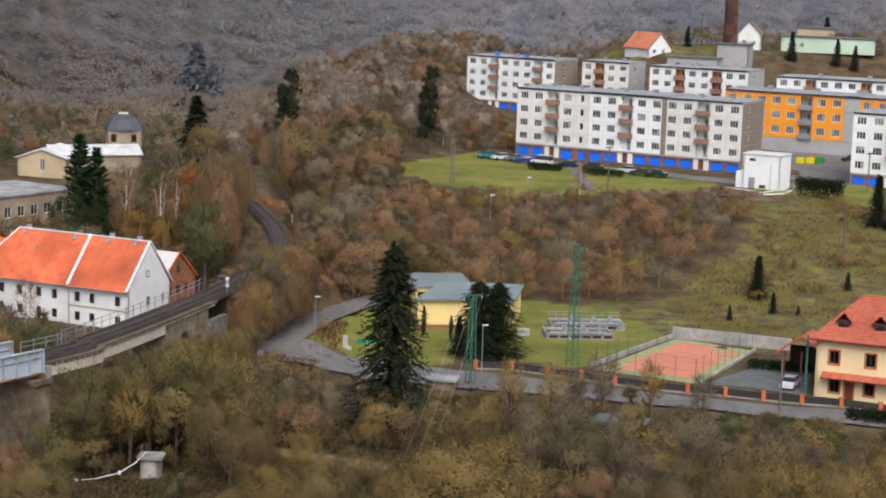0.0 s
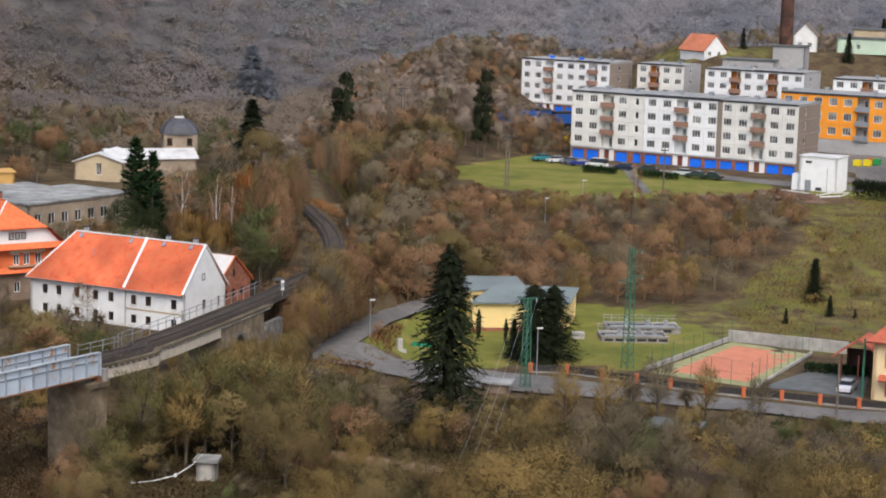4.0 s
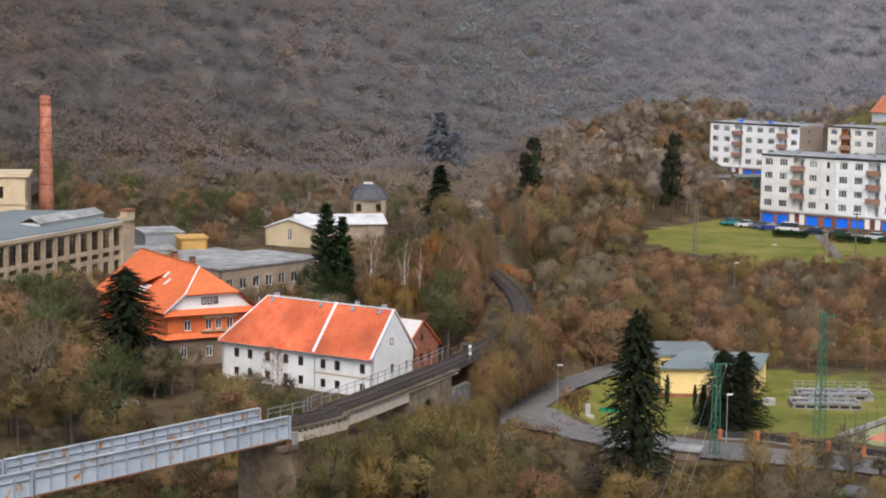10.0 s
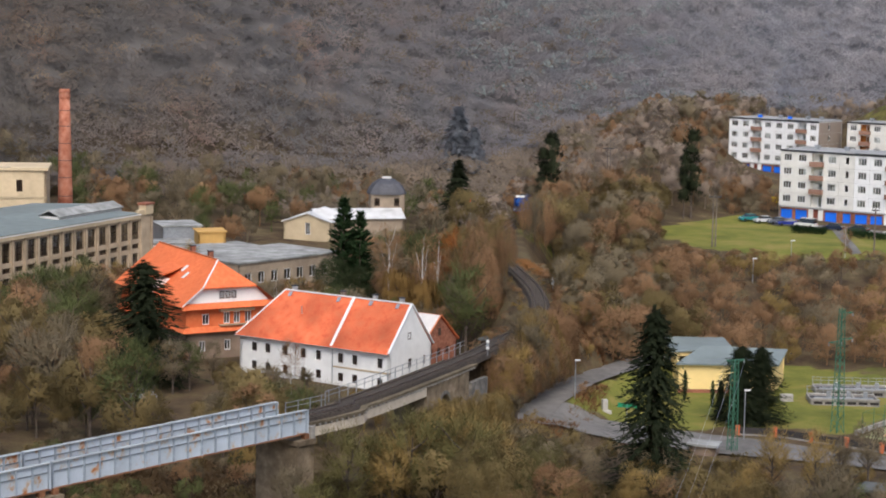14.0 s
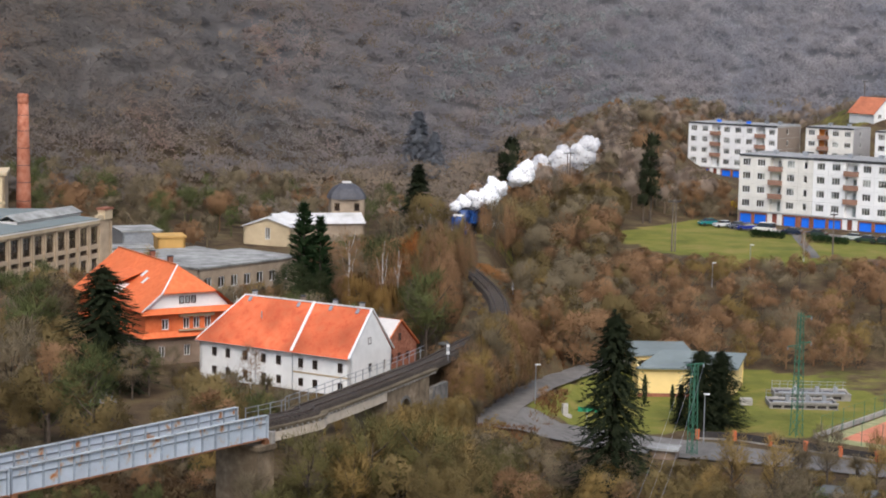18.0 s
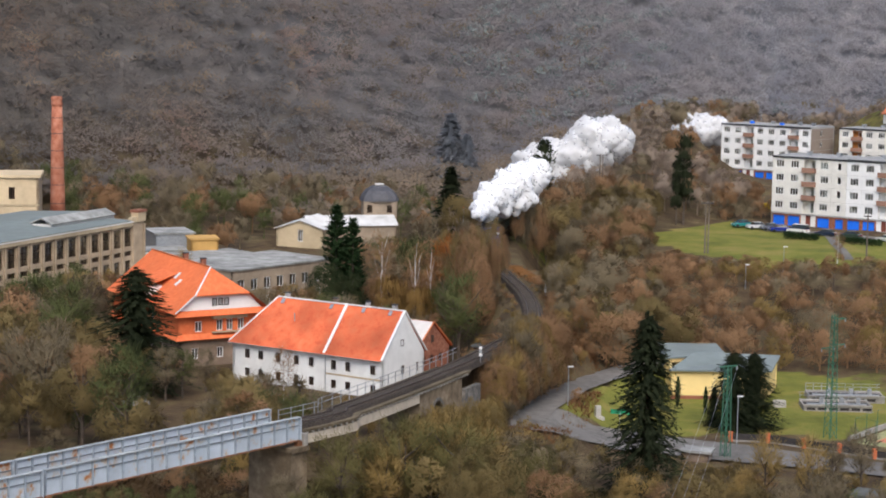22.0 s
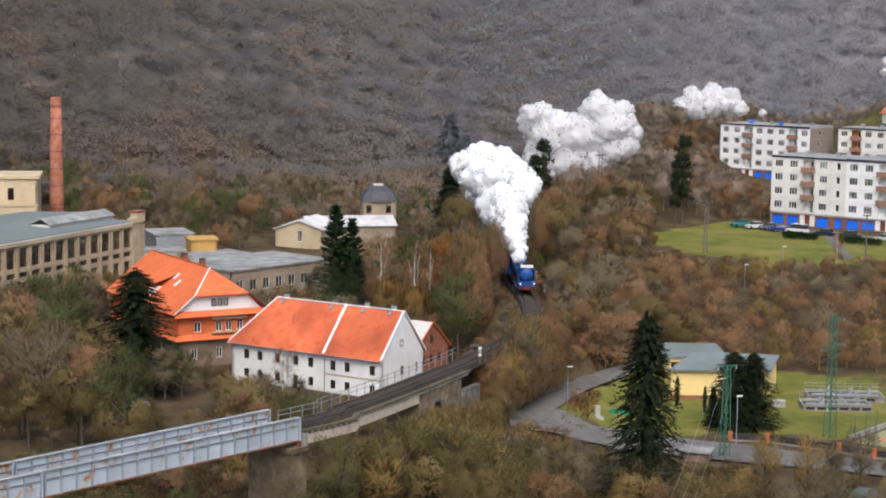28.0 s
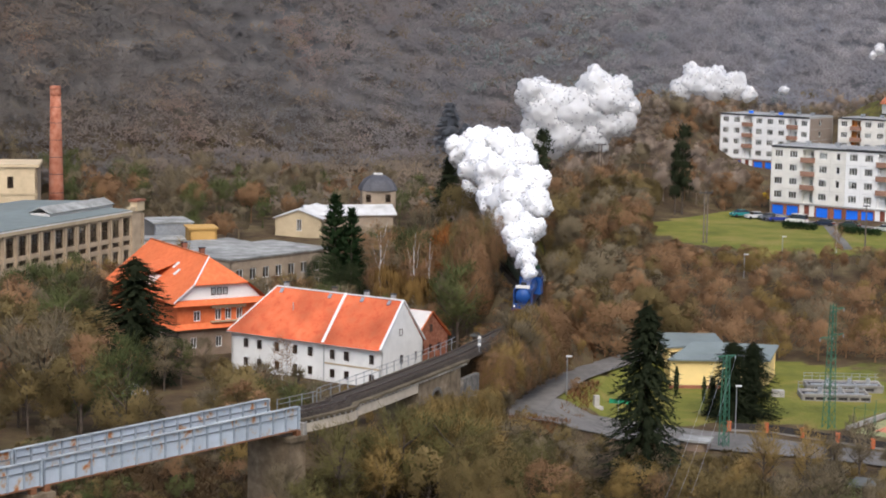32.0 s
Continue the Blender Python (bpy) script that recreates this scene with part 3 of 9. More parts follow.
def panel_mesh(kind, mat, w=BAY):
    key = (kind, mat.name, w)
    if key not in PANEL:
        holes = {"w": [(0.75, w - 0.75, 0.85, 2.35)], "n": [(w / 2 - 0.45, w / 2 + 0.45, 0.85, 2.35)], "b": [(0.35, w - 0.35, 0.08, 2.6)], "s": []}[kind]
        PANEL[key] = pierced(w - 0.03, STOREY - 0.03, holes, 0.28).mesh("facade_panel", mat)
    return PANEL[key]


def niche(w):
    """The back and sides of a loggia."""
    g = Geo()
    g.box(0.3, w - 0.3, 1.3, 1.42, 0.0, 2.7)
    g.box(0.22, 0.34, 0.29, 1.42, 0.0, 2.7).box(w - 0.34, w - 0.22, 0.29, 1.42, 0.0, 2.7)
    g.box(0.22, w - 0.22, 0.29, 1.42, -0.1, 0.06).box(0.22, w - 0.22, 0.29, 1.42, 2.62, 2.74)
    return g


def block(label, x, y, angle, base, sections, depth=12.0, gable=None, garages=True, balcony=None, niche_mat=None, gable_windows=(), detail=True, storeys=4, group="blocks of flats", plinth=0.0, tall=1.0):
    """sections: (plan of bays, panel material) from the facade's left end on."""
    m = pose(x, y, base, 0, 0, angle) @ Matrix.Diagonal((1, 1, tall, 1))
    b = thing("apartment_block", label, "apartment building", m, group)
    gable, balcony = gable or BROWN_PANEL, balcony or BALCONY_BROWN
    top = BASE + storeys * STOREY
    total = sum(len(p) for p, _ in sections) * BAY
    if plinth:
        part("plinth", Geo().box(0.02, total - 0.02, 0.02, depth - 0.02, -plinth, -0.01), GREY_PANEL, b, "grey ground floor")
    back = Geo()
    back.box(0, total, depth - 0.3, depth, 0, top)
    part("rear_wall", back, GREY_PANEL, b)
    for k, x0 in ((0, -0.02), (1, total - 0.28)):
        holes = [(y0, y0 + 1.0, BASE + STOREY * q + 0.9, BASE + STOREY * q + 2.2) for y0 in gable_windows for q in range(storeys)] if k else []
        part("gable_wall", pierced(depth - 0.32, top, holes, 0.3), gable, b, "brown pebble-dashed gable wall" if gable is BROWN_PANEL else "grey concrete gable wall",
             Matrix.Translation((total + 0.02, 0.01, 0)) @ Matrix.Rotation(radians(90), 4, "Z") if k else Matrix.Translation((-0.02, depth - 0.31, 0)) @ Matrix.Rotation(radians(-90), 4, "Z"))
        for h in holes:
            window(b, Matrix.Translation((total - 0.06, 0.01 + h[0], h[2])) @ Matrix.Rotation(radians(90), 4, "Z"), 1.0, h[3] - h[2], 1, 1, WHITE_PAINT)
        if k and gable is BROWN_PANEL:
            for q in range(1, storeys + 1):
                g = Geo()
                g.box(total + 0.012, total + 0.03, 0.2, depth - 0.5, BASE + STOREY * q - 0.03, BASE + STOREY * q + 0.03)
                part("joint", g, GREY_PANEL, b)
    g = Geo()
    g.box(0.01, total - 0.01, 0.3, depth - 0.31, top - 0.25, top - 0.05)
    for q in range(1, storeys):
        g.box(0.35, total - 0.35, 0.3, depth - 0.35, BASE + q * STOREY - 0.12, BASE + q * STOREY)
    part("floor_slab", g, GREY_PANEL, b)
    x0 = 0.0
    for si, (plan, mat) in enumerate(sections):
        w = len(plan) * BAY
        g = Geo()
        lift = 0.12 * (si % 2)
        g.box(x0 + 0.03, x0 + w - 0.03, -0.12, depth + 0.1, top, top + 0.35 + lift)
        part("roof", g, FLAT_ROOF, b, "flat roof of grey roofing felt")
        g = Geo()
        g.box(x0 + 0.03, x0 + w - 0.03, -0.16, -0.125, top - 0.02, top + 0.36 + lift)
        part("fascia", g, DARK_STEEL, b)
        for q in range(2):
            vx = x0 + w * (0.3 + 0.4 * q)
            g = Geo()
            g.box(vx, vx + 0.9, depth * 0.45, depth * 0.45 + 0.8, top + 0.36 + lift, top + 1.1 + lift).box(vx - 0.1, vx + 1.0, depth * 0.45 - 0.1, depth * 0.45 + 0.9, top + 1.1 + lift, top + 1.2 + lift)
            part("roof_vent", g, METAL_GREY, b)
        for i, kind in enumerate(plan):
            bx = x0 + i * BAY
            for fl in range(storeys):
                z = BASE + fl * STOREY
                ob = part("facade_panel", panel_mesh(kind, mat), None, b, "", Matrix.Translation((bx + 0.015, 0, z + 0.015)))
                if kind in "wn":
                    ww = BAY - 1.53 if kind == "w" else 0.87
                    wx = bx + (0.765 if kind == "w" else BAY / 2 - 0.435)
                    wi = window(b, Matrix.Translation((wx, 0.09, z + 0.865)), ww, 1.5, 3 if kind == "w" else 1, 1, WHITE_PAINT)
                    if detail and kind == "w" and flat_rng.random() < 0.45:
                        g = Geo()
                        a, c = flat_rng.choice(((0.08, ww * 0.36), (ww * 0.6, ww - 0.08), (0.08, ww - 0.08)))
                        g.box(a, c, 0.09, 0.1, flat_rng.choice((0.08, 0.5, 0.8)), 1.42)
                        part("curtain", g, CURTAIN, wi)
                if kind == "b":
                    key = ("niche", (niche_mat or mat).name)
                    if key not in PANEL:
                        PANEL[key] = niche(BAY).mesh("loggia", niche_mat or mat)
                    part("loggia", PANEL[key], None, b, "", Matrix.Translation((bx, 0, z + 0.02)))
                    window(b, Matrix.Translation((bx + 1.55, 1.2, z + 0.1)), 0.95, 2.15, 1, 1, WHITE_PAINT, "balcony_door")
                    if fl or not garages:
                        key = ("balcony", balcony.name)
                        if key not in PANEL:
                            g = Geo()
                            g.box(0.15, BAY - 0.15, -0.55, -0.45, 0.0, 1.05).box(0.15, 0.25, -0.45, -0.01, 0.0, 1.05).box(BAY - 0.25, BAY - 0.15, -0.45, -0.01, 0.0, 1.05)
                            g.box(0.25, BAY - 0.25, -0.45, -0.01, 0.0, 0.1)
                            PANEL[key] = g.mesh("balcony", balcony)
                        part("balcony", PANEL[key], None, b, "", Matrix.Translation((bx, 0, z)))
            # ground floor
            if garages:
                g = Geo()
                if kind in "wn":
                    g.add(pierced(BAY, BASE - 0.3, [(0.35, BAY - 0.35, 0.02, 2.25)] if kind == "w" else [(1.0, BAY - 0.6, 0.02, 2.25)], 0.35), Matrix.Translation((bx, 0.25, 0)))
                    part("ground_floor_wall", g, BRICK, b, "brown-red brick ground floor")
                    d = Geo()
                    a, c = (0.36, BAY - 0.36) if kind == "w" else (1.01, BAY - 0.61)
                    d.box(bx + a, bx + c, 0.42, 0.5, 0.03, 2.24)
                    d.box(bx + (a + c) / 2 - 0.02, bx + (a + c) / 2 + 0.02, 0.4, 0.42, 0.03, 2.24)
                    part("garage_door", d, BLUE_DOOR, b, "bright blue garage door")
                else:
                    g.add(pierced(BAY, BASE + 0.0, [(1.0, 2.2, 0.5, 2.6)], 0.35), Matrix.Translation((bx, 0.25, -0.01)))
                    part("ground_floor_wall", g, mat, b)
                    d = Geo()
                    d.box(bx + 1.02, bx + 2.18, 0.45, 0.52, 0.5, 2.58)
                    part("entrance_door", d, RED_BROWN, b)
                    d = Geo()
                    for q in range(4):
                        d.box(bx + 0.8, bx + 2.4, -1.4 + 0.35 * q, 0.24, q * 0.125, (q + 1) * 0.125)
                    part("entrance_steps", d, CONCRETE, b)
            else:
                g = Geo()
                g.box(bx, bx + BAY, 0.05, 0.35, 0, BASE)
                part("ground_floor_wall", g, GREY_PANEL, b)
        if garages:
            g = Geo()
            g.box(x0 + 0.02, x0 + w - 0.02, 0.1, 0.5, BASE - 0.3, BASE - 0.01)
            part("plinth_band", g, GREY_PANEL, b)
        x0 += w
    return b


A_ANG = -36.3
front_b = block("five-storey panel block with white and beige facades and blue garages", 71.2, 412.4, A_ANG, 8.9,
      [("wwbwn", BEIGE_PANEL), ("wwbww", WHITE_PANEL), ("wwbww", BEIGE_PANEL)], 12.5, gable_windows=(3.4,))
tall_b = block("white panel block of flats with a brown gable", 77.3, 529.0, A_ANG - 3, 9.0,
      [("wwbww", WHITE_PANEL), ("wbw", WHITE_PANEL)], 12.5, gable_windows=(5.0,))
block("beige and grey panel block seen above the front block", 106.2, 516.0, A_ANG, 9.0,
      [("wbww", BEIGE_PANEL)], 11, gable=GREY_PANEL, niche_mat=ORANGE_WOOD, garages=False, gable_windows=(4.0,))
block("low white panel block with orange loggias and a grey gable", 120.8, 500.5, A_ANG, 9.0,
      [("wwbw", WHITE_PANEL), ("wbww", WHITE_PANEL)], 12, gable=GREY_PANEL, niche_mat=ORANGE_WOOD, garages=False, gable_windows=(4.0,))
block("orange rendered block of flats with grey loggias", 119.6, 424.0, A_ANG + 2, 10.4,
      [("wwwwwbww", ORANGE_PANEL), ("s", GREY_PANEL), ("wwbww", ORANGE_PANEL)], 12, storeys=3, plinth=2.0, tall=1.105, gable=GREY_PANEL, niche_mat=GREY_PANEL, balcony=METAL_GREY, garages=False)
block("white panel block with blue garage doors beside a dark fir", 129.0, 366.5, A_ANG, 8.9,
      [("wwbww", WHITE_PANEL), ("wwbww", WHITE_PANEL)], 12)
block("white panel block with orange loggias behind the orange block", 145.2, 469.5, A_ANG + 6, 9.0,
      [("wwbwwwbww", WHITE_PANEL)], 12, gable=GREY_PANEL, niche_mat=ORANGE_WOOD, garages=False)

for ax, ah in ((8.5, 3.2), (20.5, 2.2)):
    g = Geo().tube([(ax, 6, 14.7), (ax, 6, 14.7 + ah)], [0.06, 0.04], 6)
    for q in range(3):
        g.box(ax - 0.7, ax + 0.7, 5.97, 6.03, 14.4 + ah - 0.4 * q, 14.45 + ah - 0.4 * q)
    part("antenna", g, METAL_GREY, tall_b, "grey rooftop antenna")
for ax in (6.0, 15.0):
    part("roof_box", Geo().box(ax, ax + 0.9, 4.5, 5.4, 14.7, 15.3), BLUE_DOOR, tall_b, "small blue rooftop box")
part("brown_strip", Geo().box(32.95, 34.05, -0.04, -0.004, BASE + 0.02, BASE + 4 * STOREY - 0.02), BROWN_PANEL, front_b, "brown pebble-dashed strip between two sections")

# ---- houses ----
TILE = surface("orange_roof_tiles", [(0.3, (0.52, 0.09, 0.035)), (0.5, (0.68, 0.15, 0.06)), (0.7, (0.72, 0.19, 0.085))], 0.8, 0.75, scale2=0.2, dark=0.5, bump=0.3, bump_scale=5)
TILE_BRIGHT = surface("bright_orange_tiles", [(0.3, (0.64, 0.13, 0.04)), (0.7, (0.76, 0.2, 0.07))], 1.5, 0.7, scale2=0.2, dark=0.85, bump=0.3, bump_scale=5)
LIME = plain2("white_limewash", (0.76, 0.76, 0.74), 0.06, 0.9, 0.9, big=0.2, dark=0.85)
CREAM = plain2("cream_render", (0.5, 0.4, 0.26), 0.12, 0.6, 0.9, big=0.15, dark=0.75)
YELLOW = plain2("pale_yellow_render", (0.82, 0.62, 0.27), 0.04, 0.8, 0.85, dark=0.93)
OCHRE = plain2("ochre_render", (0.52, 0.31, 0.1), 0.08, 0.8, 0.9)
PEACH = plain2("peach_render", (0.85, 0.66, 0.38), 0.04, 0.8, 0.85, dark=0.93)
OLD_RENDER = plain2("brown_old_render", (0.27, 0.2, 0.15), 0.15, 0.8, 0.95, big=0.3, dark=0.7)
DULL_RENDER = plain2("dull_brown_render", (0.33, 0.26, 0.19), 0.15, 0.6, 0.95, big=0.2, dark=0.75)
DARK_FRAME = plain2("dark_brown_window_paint", (0.06, 0.035, 0.025), 0.2, 3, 0.6)
FADED_TILE = plain2("faded_roof_tiles", (0.5, 0.17, 0.09), 0.15, 1.5, 0.9, big=0.3, dark=0.75)
TERRACOTTA = plain2("terracotta_trim", (0.55, 0.16, 0.06), 0.1, 3, 0.8)


def chimney(parent, x, y, z0, z1, w=0.6, mat=None):
    c = part("chimney", Geo().box(x - w / 2, x + w / 2, y - w / 2, y + w / 2, z0, z1), mat or GREY_PANEL, parent)
    part("cap", Geo().box(x - w / 2 - 0.08, x + w / 2 + 0.08, y - w / 2 - 0.08, y + w / 2 + 0.08, z1, z1 + 0.12), DARK_STEEL, c)


def slope(a, b, c, d, th=0.16):
    """A roof slab with the corners a b (eaves) and c d (ridge), th thick."""
    g = Geo()
    p = [Vector(q) for q in ((a, b, c) if d is None else (a, b, c, d))]
    n = (p[1] - p[0]).cross(p[2] - p[0]).normalized() * th
    n = n if n.z > 0 else -n
    g.poly(*[q + n for q in p])
    g.poly(*p[::-1])
    for q, r in zip(p, p[1:] + p[:1]):
        g.poly(q, r, r + n, q + n)
    return g


def wall_part(parent, a, b, h, holes, mat, th=0.4, z=0.0, frame=None, cols=2, rows=1, name="wall", inset=0.14, label=""):
    """A wall from a to b (its outside to the right of a-b seen from above is in front), with a window in each hole."""
    a, b = Vector((*a, z)), Vector((*b, z))
    ang = math.atan2(b.y - a.y, b.x - a.x)
    m = Matrix.Translation(a) @ Matrix.Rotation(ang, 4, "Z")
    part(name, pierced((b - a).length, h, holes, th), mat, parent, label, m)
    for x0, x1, z0, z1 in holes:
        if frame:
            window(parent, m @ Matrix.Translation((x0 + 0.01, inset, z0 + 0.01)), x1 - x0 - 0.02, z1 - z0 - 0.02, cols, rows, frame)
    return m


# the long white house beside the line
wh = thing("farmhouse", "long whitewashed house with an orange tiled roof", "house", pose(-28.0, 277.9, 0, 0, 0, -33.2))
UP = [(x - 0.45, x + 0.45, 3.35, 4.65) for x in (2.6, 5.0, 8.1, 11.3, 13.9, 17.7, 20.1, 24.3)]
LO = [(x - 0.45, x + 0.45, 0.75, 1.95) for x in (2.6, 5.0, 8.1, 11.3, 13.9, 17.7, 20.1, 24.3)]
m = wall_part(wh, (0, 0), (26, 0), 5.6, UP + LO, LIME, frame=DARK_FRAME)
for h in UP + LO:
    part("sill", Geo().box(h[0] - 0.1, h[1] + 0.1, -0.1, 0.1, h[2] - 0.1, h[2] - 0.004), LIME, wh)
GAB = [(4.2, 5.0, 6.9, 7.8), (4.4, 5.3, 2.9, 4.2), (8.1, 8.7, 2.9, 4.2)]
wall_part(wh, (26, 0.0), (26, 10), 5.6, [g for g in GAB if g[2] < 5], LIME, frame=DARK_FRAME)
wall_part(wh, (26, 10), (0, 10), 5.6, [], LIME)
wall_part(wh, (0, 10), (0, 0), 5.6, [], LIME)
g = Geo()
for x in (26.0, 25.6):
    g.poly((x, 0, 5.602), (x, 10, 5.602), (x, 5, 11.6))
g.poly((26, 0, 5.602), (26, 5, 11.6), (25.6, 5, 11.6), (25.6, 0, 5.602))
g.poly((26, 10, 5.602), (26, 5, 11.6), (25.6, 5, 11.6), (25.6, 10, 5.602))
part("gable", g, LIME, wh, "white gable with a small window")
window(wh, Matrix.Translation((26.02, 4.2, 6.9)) @ Matrix.Rotation(radians(90), 4, "Z"), 0.75, 0.95, 1, 1, DARK_FRAME)
RZ, HX = 11.5, 4.3
for nm, q in (("roof", ((-0.4, -0.5, 5.35), (25.95, -0.5, 5.35), (25.95, 5, RZ), (HX, 5, RZ))), ("roof", ((25.95, 10.5, 5.35), (-0.4, 10.5, 5.35), (HX, 5, RZ), (25.95, 5, RZ))),
              ("roof", ((-0.4, 10.5, 5.35), (-0.4, -0.5, 5.35), (HX, 5, RZ), None))):
    part(nm, slope(*q), TILE, wh, "stained orange tile roof")
part("verge", Geo().slab((26.05, -0.5, 5.6), (26.05, 5, 11.78), 0.35, 0.14).slab((26.05, 10.5, 5.6), (26.05, 5, 11.78), 0.35, 0.14), WHITE_PAINT, wh)
part("fire_wall_coping", Geo().slab((16.4, -0.45, 5.62), (16.4, 5, 11.85), 0.4, 0.2), WHITE_PAINT, wh, "white coping across the roof")
part("hip_tile", Geo().slab((-0.35, -0.45, 5.6), (HX, 5, 11.78), 0.25, 0.14), WHITE_PAINT, wh)
part("ridge_tile", Geo().slab((HX, 5, 11.75), (26, 5, 11.75), 0.3, 0.14), WHITE_PAINT, wh)
part("gutter", Geo().slab((-0.45, -0.6, 5.4), (26, -0.6, 5.4), 0.16, 0.12), METAL_GREY, wh)
part("cornice", Geo().box(0, 26, -0.12, -0.004, 5.1, 5.35), LIME, wh)
part("string_course", Geo().box(16.4, 26, -0.06, -0.004, 2.62, 2.85), CREAM, wh, "pale yellow band")
for x in (10.0, 16.4):
    part("downpipe", Geo().tube([(x, -0.12, 0.1), (x, -0.12, 5.3)], [0.06, 0.06], 6), METAL_GREY, wh)
for x in (5.5, 14.0, 19.5, 24.0):
    chimney(wh, x, 5.6, 11.0, 12.3, 0.55, OLD_RENDER if x == 14 else None)
    part("roof_hatch", slope((x - 0.2, 4.2, 11.0), (x + 0.3, 4.2, 11.0), (x + 0.3, 4.7, 11.55), (x - 0.2, 4.7, 11.55), 0.08), METAL_GREY, wh)
part("vent_pipe", Geo().tube([(9.0, 2.6, 8.8), (9.0, 2.6, 10.1)], [0.06, 0.06], 6), METAL_GREY, wh)

# the brick outhouse behind its gable
oh = thing("brick_outhouse", "small brick house with a pale sheet roof, beside the white house", "house", pose(-7.9, 282.4, -0.6, 0, 0, -33.2))
wall_part(oh, (0, 0), (7, 0), 4.6, [], BRICK)
wall_part(oh, (7, 0), (7, 9), 4.6, [(2.0, 2.8, 2.6, 3.8), (4.0, 4.8, 2.6, 3.8), (6.2, 7.0, 2.6, 3.8)], BRICK, frame=DARK_FRAME)
wall_part(oh, (7, 9), (0, 9), 4.6, [], BRICK)
wall_part(oh, (0, 9), (0, 0), 4.6, [], BRICK)
g = Geo()
for x in (7.0, 6.6):
    g.poly((x, 0, 4.6), (x, 9, 4.6), (x, 4.5, 8.4))
part("gable", g, BRICK, oh, "bare brick gable")
part("opening", Geo().box(6.98, 7.03, 4.1, 4.8, 5.6, 6.7), DARK_FRAME, oh)
PALE_SHEET = plain2("pale_roof_sheet", (0.62, 0.6, 0.57), 0.08, 1, 0.6)
part("roof", slope((-0.3, -0.4, 4.4), (7.2, -0.4, 4.4), (7.2, 4.5, 8.45), (-0.3, 4.5, 8.45)), PALE_SHEET, oh, "pale sheet-metal roof slope")
part("roof", slope((7.2, 9.4, 4.4), (-0.3, 9.4, 4.4), (-0.3, 4.5, 8.45), (7.2, 4.5, 8.45)), TILE, oh)
part("verge", Geo().slab((7.22, -0.4, 4.6), (7.22, 4.5, 8.6), 0.2, 0.14).slab((7.22, 9.4, 4.6), (7.22, 4.5, 8.6), 0.2, 0.14), TERRACOTTA, oh)

# the villa with the half-hipped orange roof
vi = thing("villa", "villa with a bright orange half-hipped roof and tile-hung upper floor", "house", pose(-36.8, 284.9, 0, 0, 0, 29.3))
VW, VD = 14.0, 27.5
wall_part(vi, (0.5, 0.5), (VW - 0.5, 0.5), 4.3, [(2, 3, 1.2, 2.8), (6, 7, 1.2, 2.8), (10, 11, 1.2, 2.8)], OLD_RENDER, frame=WHITE_PAINT)
wall_part(vi, (0.5, VD - 0.5), (0.5, 0.5), 4.3, [(3 + 4 * i, 4 + 4 * i, 1.2, 2.8) for i in range(5)], OLD_RENDER, frame=WHITE_PAINT)
wall_part(vi, (VW - 0.5, 0.5), (VW - 0.5, VD - 0.5), 4.3, [], OLD_RENDER)
wall_part(vi, (VW - 0.5, VD - 0.5), (0.5, VD - 0.5), 4.3, [], OLD_RENDER)
part("eave_skirt", slope((-0.35, -0.35, 4.1), (VW + 0.35, -0.35, 4.1), (VW - 0.35, 0.35, 4.9), (0.35, 0.35, 4.9), 0.12), TILE_BRIGHT, vi)
part("eave_skirt", slope((-0.35, VD + 0.3, 4.1), (-0.35, -0.35, 4.1), (0.35, 0.35, 4.9), (0.35, VD - 0.3, 4.9), 0.12), TILE_BRIGHT, vi)
wall_part(vi, (0.3, 0.3), (VW - 0.3, 0.3), 3.9, [(2.6, 3.7, 0.9, 2.5), (6.0, 7.0, 0.9, 2.6), (7.6, 8.6, 0.9, 2.6), (9.4, 10.4, 0.9, 2.6)], TILE_BRIGHT, 0.3, 4.31, WHITE_PAINT, name="tile_hung_wall")
wall_part(vi, (0.3, VD - 0.3), (0.3, 0.3), 3.9, [(4, 5, 0.9, 2.5), (9, 10, 0.9, 2.5), (16, 17, 0.9, 2.5)], TILE_BRIGHT, 0.3, 4.31, WHITE_PAINT, name="tile_hung_wall")
wall_part(vi, (VW - 0.3, 0.3), (VW - 0.3, VD - 0.3), 3.9, [], TILE_BRIGHT, 0.3, 4.31, name="tile_hung_wall")
wall_part(vi, (VW - 0.3, VD - 0.3), (0.3, VD - 0.3), 3.9, [], TILE_BRIGHT, 0.3, 4.31, name="tile_hung_wall")
part("bay_window", Geo().box(5.5, 11.0, -0.35, 0.29, 5.0, 5.15).box(5.5, 11.0, -0.35, 0.29, 7.1, 7.7), CREAM, vi, "pale bay window band")
E_, VR, HB = 8.0, 14.0, 10.6     # eaves, ridge, foot of the half hip
def vx(z):
    return (z - E_) / (VR - E_) * (VW / 2 + 0.6) - 0.6
part("roof", slope((-0.6, VD + 0.5, E_), (-0.6, -0.5, E_), (vx(HB), -0.5, HB), None, 0.14), TILE_BRIGHT, vi)
g = Geo()
